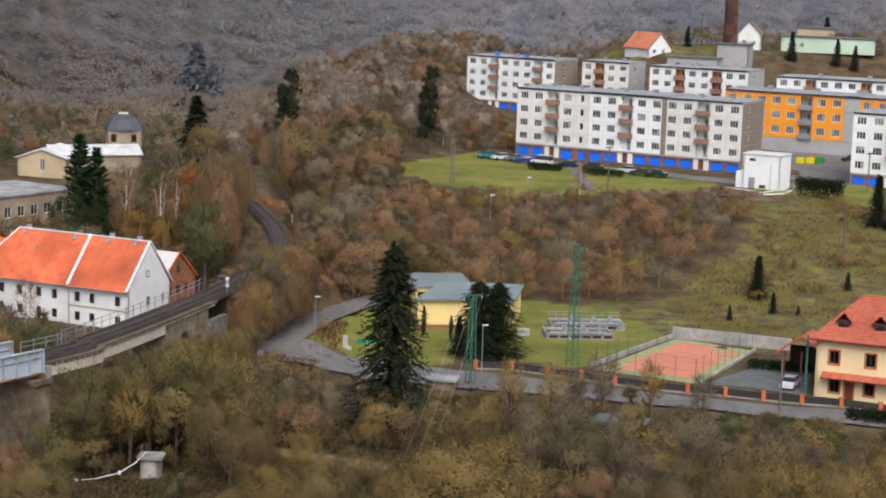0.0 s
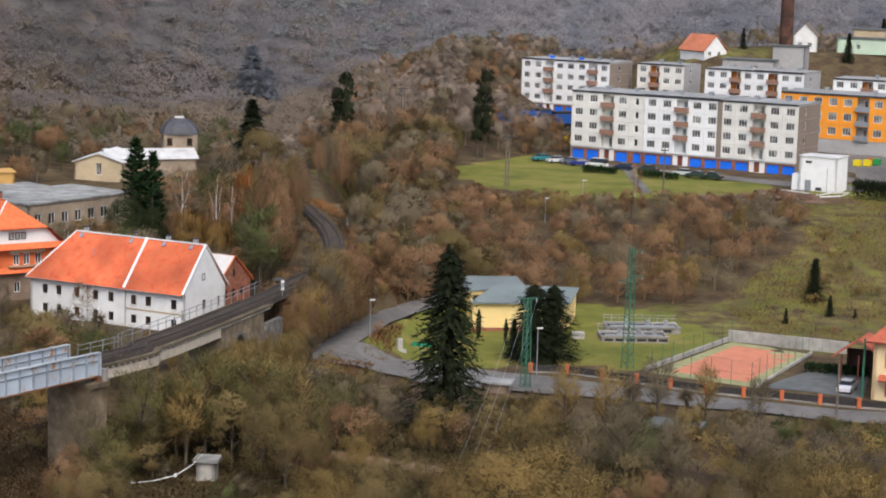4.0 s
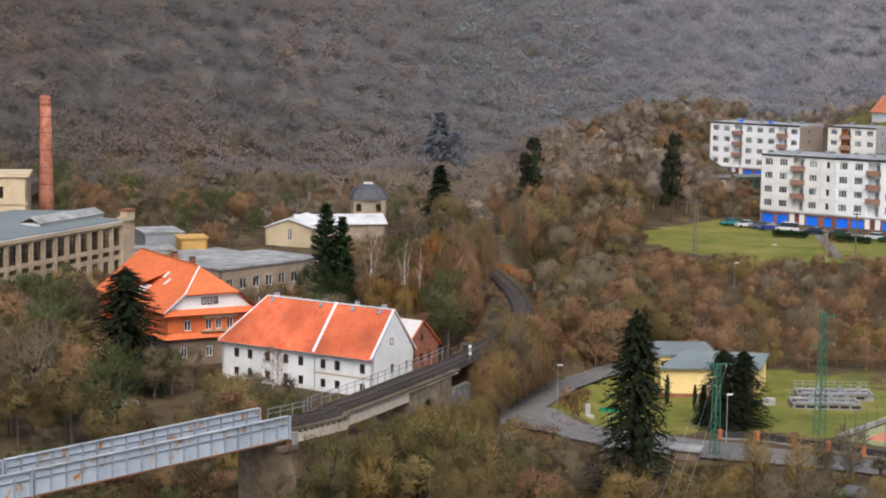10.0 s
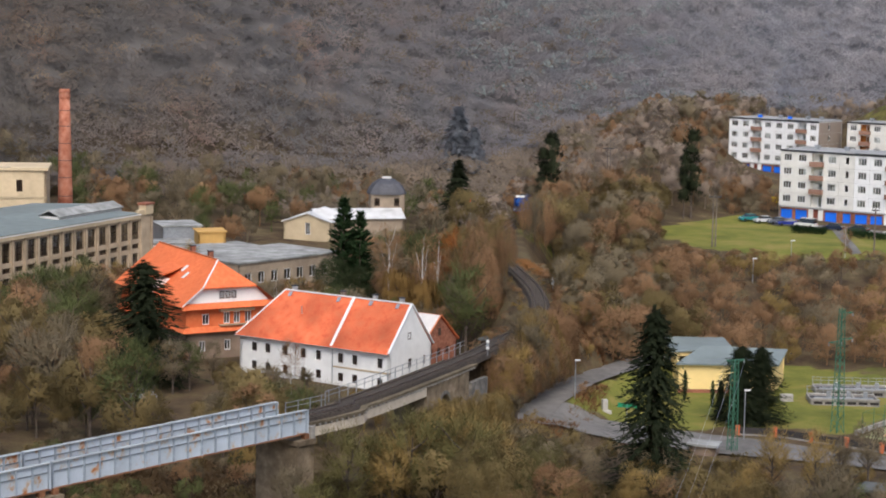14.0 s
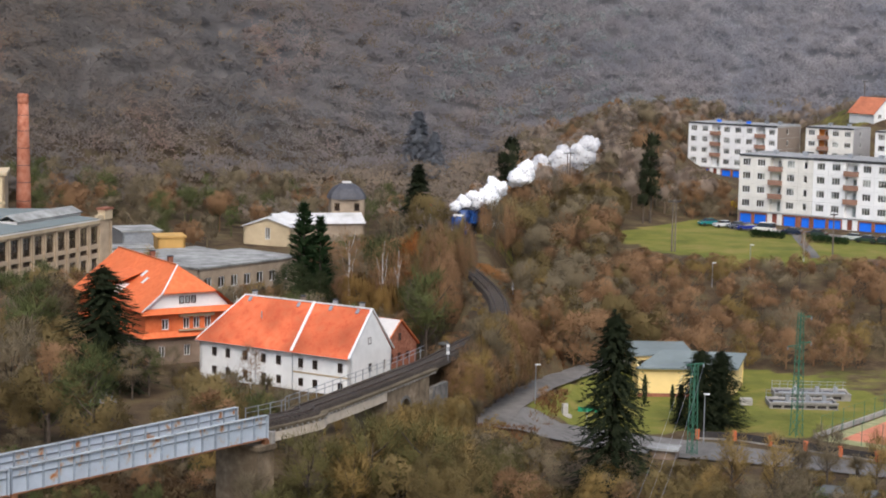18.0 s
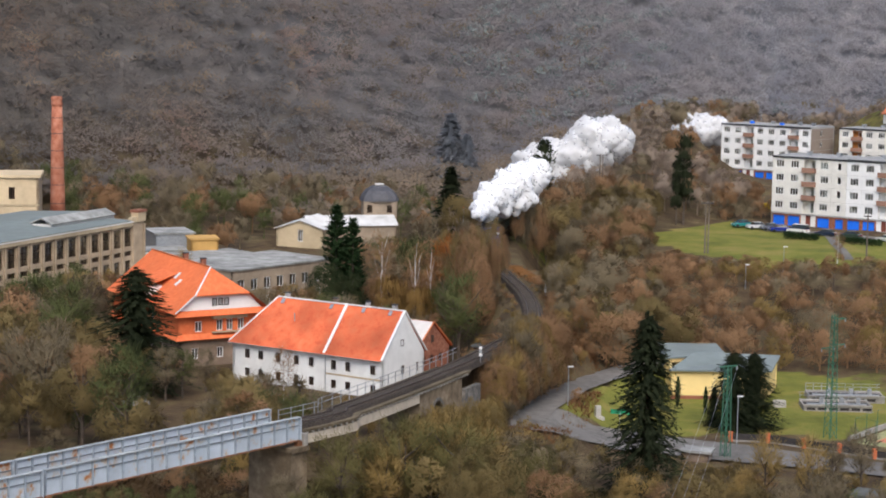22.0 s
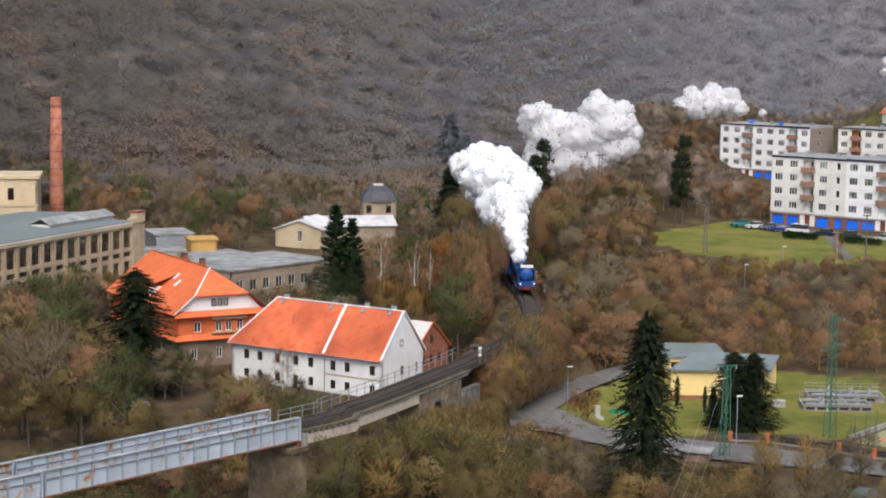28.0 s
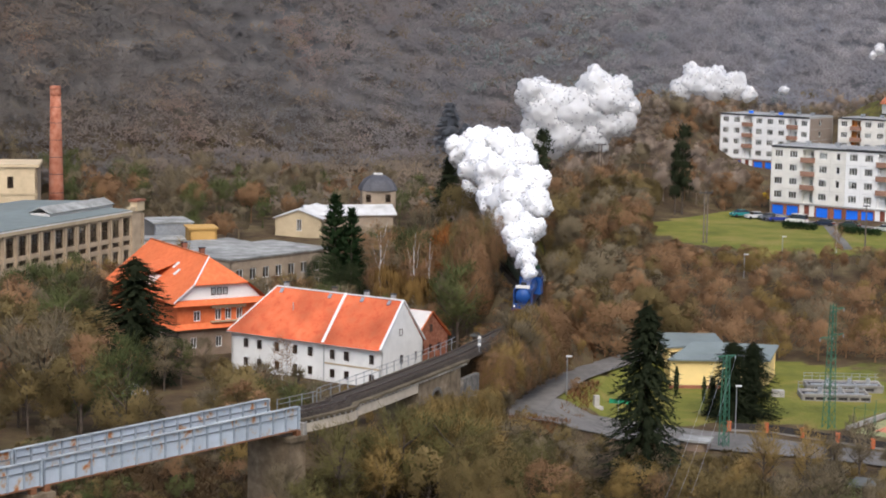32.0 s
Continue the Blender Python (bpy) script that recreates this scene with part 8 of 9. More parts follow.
plant("yew", DOMES["yew"][1], -13.2, 332.0, 8.6, "broad dark green yew behind the white house", "conifer", "yews", 0.62)
plant("spruce", SPRUCE[0], 4.3, 446.0, 16.5, "dark spruce at the foot of the mountain", "conifer", "", 1.75, part2="crown")
plant("pine", PINE[0], 22.4, 394.0, 17.5, "dark pine on the ridge", "conifer", "pines on the ridge", 0.72, part2="crown")
plant("pine", PINE[0], 20.6, 393.0, 14.5, "smaller dark pine on the ridge", "conifer", "pines on the ridge", 0.68, part2="crown")
plant("leaning_pine", PINE[0], 51.6, 403.0, 19.0, "dark leaning pine before the white block", "conifer", "leaning pines", 0.62, part2="crown", tilt=0)
plant("leaning_pine", PINE[0], 50.0, 402.0, 14.0, "dark leaning pine before the white block", "conifer", "leaning pines", 0.6, part2="crown", tilt=0)
for x, y, h in ((5.5, 602.0, 20), (10.5, 598.0, 14)):
    plant("hazed_spruce", BLUE[0], x, y, h, "hazy blue-grey spruce under the mountain", "conifer", "blue spruces", 1.9, part2="crown")
for x, y, h in ((87.8, 287.4, 6.6), (80.3, 276.0, 2.4), (87.9, 279.5, 3.2), (103.3, 291.2, 3.0), (119.8, 325.0, 9.0), (121.8, 322.0, 7.0), (91.1, 277.4, 1.6)):
    plant("fir", SPRUCE[1], x, y, h, "small dark conifer on the grassy slope", "conifer", "conifers on the slope", 1.35, part2="crown")
for x, y, h in ((168.0, 531.0, 8.0), (180.0, 528.0, 7.5), (184.5, 526.0, 7.0), (142.0, 545.0, 6.0), (188, 562, 9)):
    plant("spruce", SPRUCE[0], x, y, h, "dark spruce beside the far houses", "conifer", "conifers above the flats", 1.2, part2="crown")
BIRCHT = [birch_trunk(71), birch_trunk(75)]
BIRCHC = [crown("tall", RUSSET, 900 + q, 900, 0.75) for q in range(2)]
for i, (x, y, h) in enumerate(((-8.3, 330.0, 16.0), (-2.4, 320.0, 15.0), (0.2, 321.0, 14.5), (72.5, 349.5, 6.0), (-19.5, 262.0, 8.0))):
    b = plant("birch", (BIRCHT[i % 2][0], BIRCHC[i % 2]), x, y, h, "slender birch with a white trunk", "tree", "birches", 0.8)
    for q in BIRCHT[i % 2][1]:
        part("limb", q, None, b)
plant("willow", KINDS["willow_tree"][0], -6.3, 322.0, 9.5, LABELS["willow_tree"], "tree", "willows", 1.25)
plant("willow", KINDS["willow_tree"][1], -2.2, 318.0, 8.5, LABELS["willow_tree"], "tree", "willows", 1.1)
plant("orange_tree", KHI["orange_tree"][0], 3.4, 325.0, 14.0, LABELS["orange_tree"], "tree", "orange-leaved trees", 0.8)
plant("orange_tree", KHI["orange_tree"][1], 1.0, 330.0, 10.5, LABELS["orange_tree"], "tree", "orange-leaved trees", 0.9)
for x, y in ((9.4, 229.0), (-17.5, 262.5), (46.8, 221.5), (52.4, 218.6)):
    g = Geo().tube([(0, 0, -0.2), (0.1, 0, 1.2), (0, 0, 2.0)], [0.28, 0.24, 0.2], 7)
    p = thing("pollard", "small pollarded tree with a knobbed head", "tree", pose(x, y, land_at(x, y)), "pollards")
    part("trunk", g, BARK, p)
    part("head", tri_mesh("head", blades(ball(300, np.random.default_rng(2)) * 0.35 + np.array([0, 0, 2.3]), ball(300, np.random.default_rng(2)) + np.array([0, 0, 0.5]), 1.0, 0.1, 5), GREYB), None, p)
# hedges
def hedge(label, x, y, ang, l, w, h, mat):
    r = np.random.default_rng(int(l * 10 + x))
    n = int(260 * l * h / 2)
    p = np.stack([r.uniform(0, l, n), r.uniform(-w / 2, w / 2, n), h * r.random(n) ** 0.5 * (1 - 0.25 * r.random(n))], 1)
    d = np.stack([r.normal(size=n), p[:, 1] / w * 2 + 0.4 * r.normal(size=n), 0.7 + 0.5 * r.random(n)], 1)
    ob = new("hedge", tri_mesh("hedge", blades(p, d, 0.45, 0.16, 3), mat))
    ob.matrix_basis = pose(x, y, land_at(x, y) - 0.05, 0, 0, ang)
    return tagged(ob, label, "hedge", "hedges")
hedge("dense dark evergreen shrubs by the transformer house", 113.0, 349.0, -36, 8.5, 3.5, 3.6, NEEDLE)
hedge("clipped dark green hedge before the parked cars", 69.2, 384.6, -36, 7.0, 2.0, 1.5, NEEDLE2)
hedge("dark hedge along the forecourt", 78.6, 377.2, -36, 8.5, 2.0, 1.4, NEEDLE2)
hedge("green hedge at the end of the parking yard", 73.6, 243.2, -25, 8.0, 1.4, 1.4, NEEDLE2)
hedge("dark hedge beside the road", 77.0, 214.5, -25, 6.0, 1.5, 1.6, NEEDLE)


# rust-brown grass on the bank beside the line
bank_ = np.random.default_rng(61)
bk = bank_.random((2600, 2))
bx, by = 13.9 + 2.9 * bk[:, 0] + bank_.normal(size=2600) * 0.5, 324 - 15.5 * bk[:, 0] + 3.0 * bk[:, 1]
tagged(new("rusty_grass", tri_mesh("rusty_grass", blades(np.stack([bx, by, land(bx, by)], 1), ball(2600, bank_) * np.array([0.7, 0.7, 0.2]) + np.array([0, 0, 0.8]), 0.6, 0.16, 9), twig_mat("rust_brown_grass", (0.2, 0.1, 0.04), (0.3, 0.15, 0.06), (0.38, 0.2, 0.09)), np.tile((0.0, -0.45, 1.0), (2600, 1)))), "rust-brown withered grass beside the track", "grass", kind="stuff")

# withered brush on the bank above the side road
bank_ = np.random.default_rng(62)
bx, by = bank_.uniform(2, 24, 30000), bank_.uniform(222, 292, 30000)
ok = inside(bx, by, [(-1, 217), (8, 221), (17, 234), (21, 250), (25, 268), (24, 290), (16.8, 292), (16.6, 262), (12.4, 247), (6.0, 230)]) & (np.min(np.hypot(bx[:, None] - ROADS[None, :, 0], by[:, None] - ROADS[None, :, 1]), 1) > 3.0)
bx, by = bx[ok], by[ok]
tagged(new("withered_brush", tri_mesh("withered_brush", blades(np.stack([bx, by, land(bx, by)], 1), ball(len(bx), bank_) * np.array([0.8, 0.8, 0.2]) + np.array([0, 0, 0.7]), 0.75, 0.14, 10), twig_mat("withered_brush", (0.11, 0.06, 0.03), (0.2, 0.105, 0.05), (0.29, 0.155, 0.075)), np.tile((0.0, -0.45, 1.0), (len(bx), 1)))), "rust-brown withered brush on the railway bank", "brush", kind="stuff")

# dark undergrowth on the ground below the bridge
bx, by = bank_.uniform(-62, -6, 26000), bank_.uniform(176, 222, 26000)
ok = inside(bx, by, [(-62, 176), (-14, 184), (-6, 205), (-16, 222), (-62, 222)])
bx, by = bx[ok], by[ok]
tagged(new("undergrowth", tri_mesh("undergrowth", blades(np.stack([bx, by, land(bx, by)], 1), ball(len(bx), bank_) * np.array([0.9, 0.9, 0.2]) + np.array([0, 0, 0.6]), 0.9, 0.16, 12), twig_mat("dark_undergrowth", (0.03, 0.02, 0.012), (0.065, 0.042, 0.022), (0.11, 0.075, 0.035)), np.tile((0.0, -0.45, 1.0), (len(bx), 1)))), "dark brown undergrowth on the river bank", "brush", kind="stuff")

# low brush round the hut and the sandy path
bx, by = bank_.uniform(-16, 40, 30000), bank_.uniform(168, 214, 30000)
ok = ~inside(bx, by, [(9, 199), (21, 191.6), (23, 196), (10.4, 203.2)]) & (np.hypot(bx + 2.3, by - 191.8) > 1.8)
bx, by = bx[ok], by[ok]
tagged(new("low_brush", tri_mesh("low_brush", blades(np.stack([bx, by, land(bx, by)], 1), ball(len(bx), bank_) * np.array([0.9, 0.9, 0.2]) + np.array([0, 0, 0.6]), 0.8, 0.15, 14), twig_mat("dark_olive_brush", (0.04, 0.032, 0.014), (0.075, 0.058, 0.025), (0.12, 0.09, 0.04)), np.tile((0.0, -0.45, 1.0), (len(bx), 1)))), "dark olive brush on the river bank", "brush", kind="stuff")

# dry grass on the slope above the court
tuft = np.random.default_rng(52)
n = 60000
gx, gy = tuft.uniform(74, 132, n), tuft.uniform(262, 350, n)
ok = (inside(gx, gy, LAWNS[3]) | inside(gx, gy, [(96, 326), (118, 322), (126, 345), (98, 345)])) & (wave(gx, gy, 5.0, 3.0) + 0.35 * tuft.normal(size=n) > -0.05)
gx, gy = gx[ok], gy[ok]
gp_ = np.stack([gx, gy, land(gx, gy)], 1)
gd = ball(len(gx), tuft) * np.array([0.8, 0.8, 0.2]) + np.array([0, 0, 0.8])
DRY = twig_mat("dry_grass_stalks", (0.15, 0.115, 0.04), (0.23, 0.175, 0.062), (0.3, 0.225, 0.09), 0.1)
tagged(new("dry_grass", tri_mesh("dry_grass", blades(gp_, gd, 0.45, 0.16, 4), DRY, np.tile((0.0, -0.45, 1.0), (len(gx), 1)))), "pale dry grass tufts on the slope", "grass", kind="stuff")


# far woods on the mountain: one mass of bare crowns
def far_wood(name, label, n, seed, mat, yr, blades_n, hr, keep=None, twig=(1.15, 0.36)):
    r = np.random.default_rng(seed)
    i = np.arange(n) + seed
    az = radians(-16.5) + radians(41.0) * ((i * 0.7548776662) % 1.0) + r.uniform(-0.003, 0.003, n)
    dist = np.sqrt(yr[0] ** 2 + (yr[1] ** 2 - yr[0] ** 2) * ((i * 0.5698402910) % 1.0)) + r.uniform(-1.5, 1.5, n)
    x, y = dist * np.sin(az), dist * np.cos(az)
    ok = np.ones(n, bool) if keep is None else keep(x, y)
    x, y = x[ok], y[ok]
    n = len(x)
    h = r.uniform(hr[0], hr[1], n)
    z = land(x, y)
    p0 = np.stack([x, y, z], 1)
    b = blades_n
    u = ball(n * b, r).reshape(n, b, 3)
    u[:, :, 2] = np.abs(u[:, :, 2]) * 1.1 - 0.25
    c = p0[:, None, :] + np.array([0, 0, 0.4]) * h[:, None, None] + u * (h[:, None, None] * np.array([0.46, 0.46, 0.34])) * (0.45 + 0.55 * r.random((n, b, 1)))
    soft = (0.34 * u + 0.1 * ball(n * b, r).reshape(n, b, 3) + np.array([0, -0.38, 0.5])).reshape(-1, 3)
    d = laid((0.5 * u + 0.8 * ball(n * b, r).reshape(n, b, 3) + np.array([0, 0, 0.4])).reshape(-1, 3), soft, r, 0.85)
    v = blades(c.reshape(-1, 3), d, *twig, seed + 1, soft)
    return tagged(new(name, tri_mesh(name, v, mat, soft)), label, "woodland", kind="stuff")


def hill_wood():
    """Bare mountain wood, brown in the west, paling eastward into painted grey-mauve haze."""
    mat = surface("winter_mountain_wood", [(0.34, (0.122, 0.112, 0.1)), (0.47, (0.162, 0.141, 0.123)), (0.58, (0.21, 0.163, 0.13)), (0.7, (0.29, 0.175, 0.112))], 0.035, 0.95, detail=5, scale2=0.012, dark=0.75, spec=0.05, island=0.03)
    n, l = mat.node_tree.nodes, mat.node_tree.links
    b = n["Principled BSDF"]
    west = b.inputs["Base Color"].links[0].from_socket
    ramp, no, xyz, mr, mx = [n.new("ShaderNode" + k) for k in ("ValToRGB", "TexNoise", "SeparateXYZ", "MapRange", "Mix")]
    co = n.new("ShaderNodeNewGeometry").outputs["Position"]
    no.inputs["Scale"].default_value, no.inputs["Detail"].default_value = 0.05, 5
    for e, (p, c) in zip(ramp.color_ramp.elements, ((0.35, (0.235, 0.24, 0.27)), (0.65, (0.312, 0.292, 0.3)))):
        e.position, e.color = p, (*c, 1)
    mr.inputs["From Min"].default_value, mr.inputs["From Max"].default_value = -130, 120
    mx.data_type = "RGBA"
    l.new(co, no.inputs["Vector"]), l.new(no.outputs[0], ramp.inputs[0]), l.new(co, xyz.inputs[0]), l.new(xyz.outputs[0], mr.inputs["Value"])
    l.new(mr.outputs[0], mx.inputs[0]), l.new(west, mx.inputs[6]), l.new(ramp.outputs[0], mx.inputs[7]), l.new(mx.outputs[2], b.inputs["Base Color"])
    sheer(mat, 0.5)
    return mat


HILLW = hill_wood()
FOOTW = surface("foothill_twigs", [(0.32, (0.12, 0.098, 0.078)), (0.5, (0.175, 0.142, 0.112)), (0.68, (0.235, 0.18, 0.13))], 0.06, 0.95, detail=4, spec=0.05, island=0.04)
sheer(FOOTW, 0.35)
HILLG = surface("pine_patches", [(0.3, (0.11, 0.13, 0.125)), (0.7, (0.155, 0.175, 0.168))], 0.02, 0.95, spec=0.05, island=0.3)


def mountain(x, y):
    edge = 460 + 170 * ss(-150, 60, x) + 12 * np.sin(x / 60.0) - 40 * ss(-90, -200, x)
    return y > edge


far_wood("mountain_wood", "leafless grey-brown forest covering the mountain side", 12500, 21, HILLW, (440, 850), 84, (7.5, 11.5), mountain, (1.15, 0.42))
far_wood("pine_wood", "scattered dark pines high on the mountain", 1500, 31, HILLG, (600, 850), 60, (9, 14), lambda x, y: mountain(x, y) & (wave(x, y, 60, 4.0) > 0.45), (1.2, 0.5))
far_wood("foothill_wood", "bare brown trees at the foot of the mountain", 1500, 41, FOOTW, (440, 700), 60, (7, 11), lambda x, y: (x < 60) & (x > -140) & (y > 450) & (np.abs(x + 10) + 470 < y + 60), (1.3, 0.5))


# what is left of the woods, joined kind by kind
for nm, bits in REST.items():
    tagged(new("far_" + nm.replace("_bush", "_thicket").replace("_tree", "_woodland"), tri_mesh(nm, np.concatenate([q[0] for q in bits]), KINDS[nm][0][1].materials[0], np.concatenate([q[1] for q in bits]))), LABELS[nm], "woodland", kind="stuff")

# ---- the steam train ----
LOCO_BLUE = plain2("locomotive_blue_enamel", (0.018, 0.075, 0.27), 0.08, 1.5, 0.3)
LOCO_BLACK = plain2("sooty_black", (0.02, 0.02, 0.022), 0.2, 2, 0.55)
BUFFER_RED = plain2("buffer_beam_red", (0.2, 0.025, 0.018), 0.1, 2, 0.5)
COACH_GREEN = plain2("dark_green_coach_paint", (0.02, 0.045, 0.03), 0.12, 1.5, 0.4)
LAMP_GLOW, _nt, _b = node_mat("headlamp_glow", 0.3)
_b.inputs["Base Color"].default_value, _b.inputs["Emission Color"].default_value, _b.inputs["Emission Strength"].default_value = (0.9, 0.88, 0.8, 1), (1, 0.95, 0.85, 1), 0.35


def wheelset(parent, x, r, w=0.75):
    g = Geo()
    g.tube([(x, -w - 0.07, r), (x, -w + 0.07, r)], [r, r], 16)
    part("wheel", g, BUFFER_RED if r > 0.6 else LOCO_BLACK, parent)
    g = Geo()
    g.tube([(x, w - 0.07, r), (x, w + 0.07, r)], [r, r], 16)
    part("wheel", g, BUFFER_RED if r > 0.6 else LOCO_BLACK, parent)


def locomotive():
    b = thing("steam_locomotive", "blue streamlined steam locomotive with a red buffer beam", "locomotive")
    part("frame", Geo().box(0.5, 15.5, -0.65, 0.65, 0.75, 1.25), LOCO_BLACK, b)
    part("buffer_beam", Geo().box(0.3, 0.55, -1.25, 1.25, 0.85, 1.3), BUFFER_RED, b, "red buffer beam")
    for y in (-0.88, 0.88):
        part("buffer", Geo().tube([(0.3, y, 1.08), (-0.15, y, 1.08), (-0.2, y, 1.08)], [0.1, 0.1, 0.24], 12), LOCO_BLACK, b)
        part("headlamp", Geo().tube([(0.24, y * 1.15, 1.72), (0.5, y * 1.15, 1.72)], [0.12, 0.12], 12), LAMP_GLOW, b, "lit headlamp")
    part("running_board", Geo().box(0.5, 12.6, -1.3, 1.3, 1.5, 1.62), LOCO_BLACK, b)
    part("apron", Geo().box(0.42, 0.52, -1.22, 1.22, 1.32, 2.05).box(0.42, 1.9, -1.22, 1.22, 1.63, 1.75), LOCO_BLUE, b)
    part("smokebox", Geo().tube([(0.85, 0, 2.95), (0.95, 0, 2.95), (1.05, 0, 2.95), (3.2, 0, 2.95)], [0.5, 0.85, 1.0, 1.02], 24), LOCO_BLUE, b, smooth=True)
    part("smokebox_door", Geo().tube([(0.7, 0, 2.95), (0.8, 0, 2.95), (0.86, 0, 2.95)], [0.2, 0.6, 0.7], 20), LOCO_BLUE, b)
    part("boiler", Geo().tube([(3.2, 0, 3.0), (11.5, 0, 3.05)], [1.0, 1.04], 24), LOCO_BLUE, b, smooth=True)
    part("top_casing", Geo().box(1.2, 11.6, -0.62, 0.62, 3.8, 4.15), LOCO_BLUE, b)
    part("headboard", Geo().box(0.95, 1.1, -0.95, 0.95, 4.02, 4.42).box(0.95, 2.4, -0.75, 0.75, 4.17, 4.25), WHITE_PAINT, b, "pale casing edge over the smokebox")
    part("chimney", Geo().tube([(2.3, 0, 4.1), (2.3, 0, 4.62)], [0.42, 0.36], 16), LOCO_BLACK, b)
    for s in (-1, 1):
        part("smoke_deflector", Geo().box(0.7, 3.6, s * 1.14 - 0.04, s * 1.14 + 0.04, 1.64, 3.8), LOCO_BLUE, b)
        part("side_rod", Geo().box(4.6, 10.2, s * 0.95 - 0.05, s * 0.95 + 0.05, 0.85, 1.02), METAL_GREY, b)
        part("cylinder", Geo().tube([(1.8, s * 1.15, 1.05), (3.3, s * 1.15, 1.05)], [0.38, 0.38], 14), LOCO_BLUE, b)
    cab = part("cab", pierced(2.9, 2.5, [(0.25, 1.5, 1.15, 2.0), (1.75, 2.6, 1.15, 2.0)], 0.1), LOCO_BLUE, b, "", Matrix.Translation((12.0, -1.48, 1.6)))
    part("cab_side", pierced(2.9, 2.5, [(0.25, 1.5, 1.15, 2.0), (1.75, 2.6, 1.15, 2.0)], 0.1), LOCO_BLUE, b, "", Matrix.Translation((12.0, 1.38, 1.6)))
    part("cab_front", pierced(2.74, 2.5, [(0.15, 0.6, 1.4, 2.1), (2.14, 2.59, 1.4, 2.1)], 0.1), LOCO_BLUE, b, "", Matrix.Translation((12.1, -1.37, 1.6)) @ Matrix.Rotation(radians(90), 4, "Z"))
    g = Geo()
    for a0, a1 in zip(np.linspace(-1, 1, 8)[:-1], np.linspace(-1, 1, 8)[1:]):
        za, zb = 4.1 + 0.5 * (1 - a0 * a0), 4.1 + 0.5 * (1 - a1 * a1)
        g.poly((11.8, a0 * 1.55, za), (15.2, a0 * 1.55, za), (15.2, a1 * 1.55, zb), (11.8, a1 * 1.55, zb))
        g.poly((11.8, a0 * 1.55, 4.1), (11.8, a0 * 1.55, za), (11.8, a1 * 1.55, zb), (11.8, a1 * 1.55, 4.1))
    part("cab_roof", g, LOCO_BLACK, b)
    for x, r in ((2.4, 0.45), (4.6, 0.9), (6.5, 0.9), (8.4, 0.9), (10.3, 0.9), (12.6, 0.5)):
        wheelset(b, x, r)
    return b


def tender():
    b = thing("tender", "blue tender coupled behind the locomotive", "tender")
    part("tank", Geo().box(0.1, 8.6, -1.5, 1.5, 1.1, 3.3), LOCO_BLUE, b)
    part("coal_bunker", Geo().box(0.4, 5.0, -1.3, 1.3, 3.3, 3.9), LOCO_BLACK, b)
    part("frame", Geo().box(0, 8.7, -1.2, 1.2, 0.6, 1.1), LOCO_BLACK, b)
    for x in (1.2, 3.2, 5.4, 7.4):
        wheelset(b, x, 0.48)
    return b


def coach(first=False):
    L = 18.5
    b = thing("coach", "dark green railway coach", "railway coach", group="coaches of the train")
    hs = [(1.6 + 1.85 * i, 2.8 + 1.85 * i, 1.05, 1.95) for i in range(9)]
    for s in (-1, 1):
        m = Matrix.Translation((0, -1.45, 1.15)) if s < 0 else Matrix.Translation((L, 1.45, 1.15)) @ Matrix.Rotation(math.pi, 4, "Z")
        part("side_wall", pierced(L, 2.5, hs, 0.08), COACH_GREEN, b, "", m)
        for h in hs:
            window(b, m @ Matrix.Translation((h[0] + 0.01, 0.02, h[2] + 0.01)), 1.18, 0.88, 1, 1, DARK_FRAME)
    for x in (0.0, L - 0.08):
        part("end_wall", Geo().box(x, x + 0.08, -1.36, 1.36, 1.15, 3.9), COACH_GREEN, b)
    part("floor", Geo().box(0, L, -1.4, 1.4, 0.95, 1.14), LOCO_BLACK, b)
    g = Geo()
    for a0, a1 in zip(np.linspace(-1, 1, 9)[:-1], np.linspace(-1, 1, 9)[1:]):
        za, zb = 3.65 + 0.55 * math.sqrt(max(0, 1 - a0 * a0)), 3.65 + 0.55 * math.sqrt(max(0, 1 - a1 * a1))
        g.poly((0, a0 * 1.48, za), (L, a0 * 1.48, za), (L, a1 * 1.48, zb), (0, a1 * 1.48, zb))
    part("roof", g, TAR, b)
    for x in (2.2, 4.7, 13.8, 16.3):
        wheelset(b, x, 0.47)
    return b


CARS = [(locomotive(), 15.5, 0.0), (tender(), 8.7, 16.0), (coach(), 18.5, 25.4), (coach(), 18.5, 44.6), (coach(), 18.5, 63.8)]

# where the engine's front stands: seconds, metres north along the line
RUN = [(0.0, 466.0), (15.5, 373.0), (16.5, 367.0), (18.5, 354.8), (22.0, 332.3), (25.0, 311.5), (28.0, 289.4), (32.0, 257.7)]


def front_at(t):
    """Arc of the engine's front on the line, in metres."""
    yk = [LINE[:, 1][::1], np.arange(len(LINE))]
    ks = [float(np.interp(y, yk[0], yk[1])) for _, y in RUN]
    ts = [r[0] for r in RUN]
    return float(np.interp(t, ts, ks))


def rail_pose(k, length):
    """A vehicle whose front stands at arc k and whose rear lies length further back."""
    p, q = [np.array([np.interp(v, range(len(LINE)), LINE[:, c]) for c in (0, 1)]) for v in (k, k + length)]
    d = q - p
    return pose(p[0], p[1], RAIL_Z, 0, 0, math.degrees(math.atan2(d[1], d[0])))


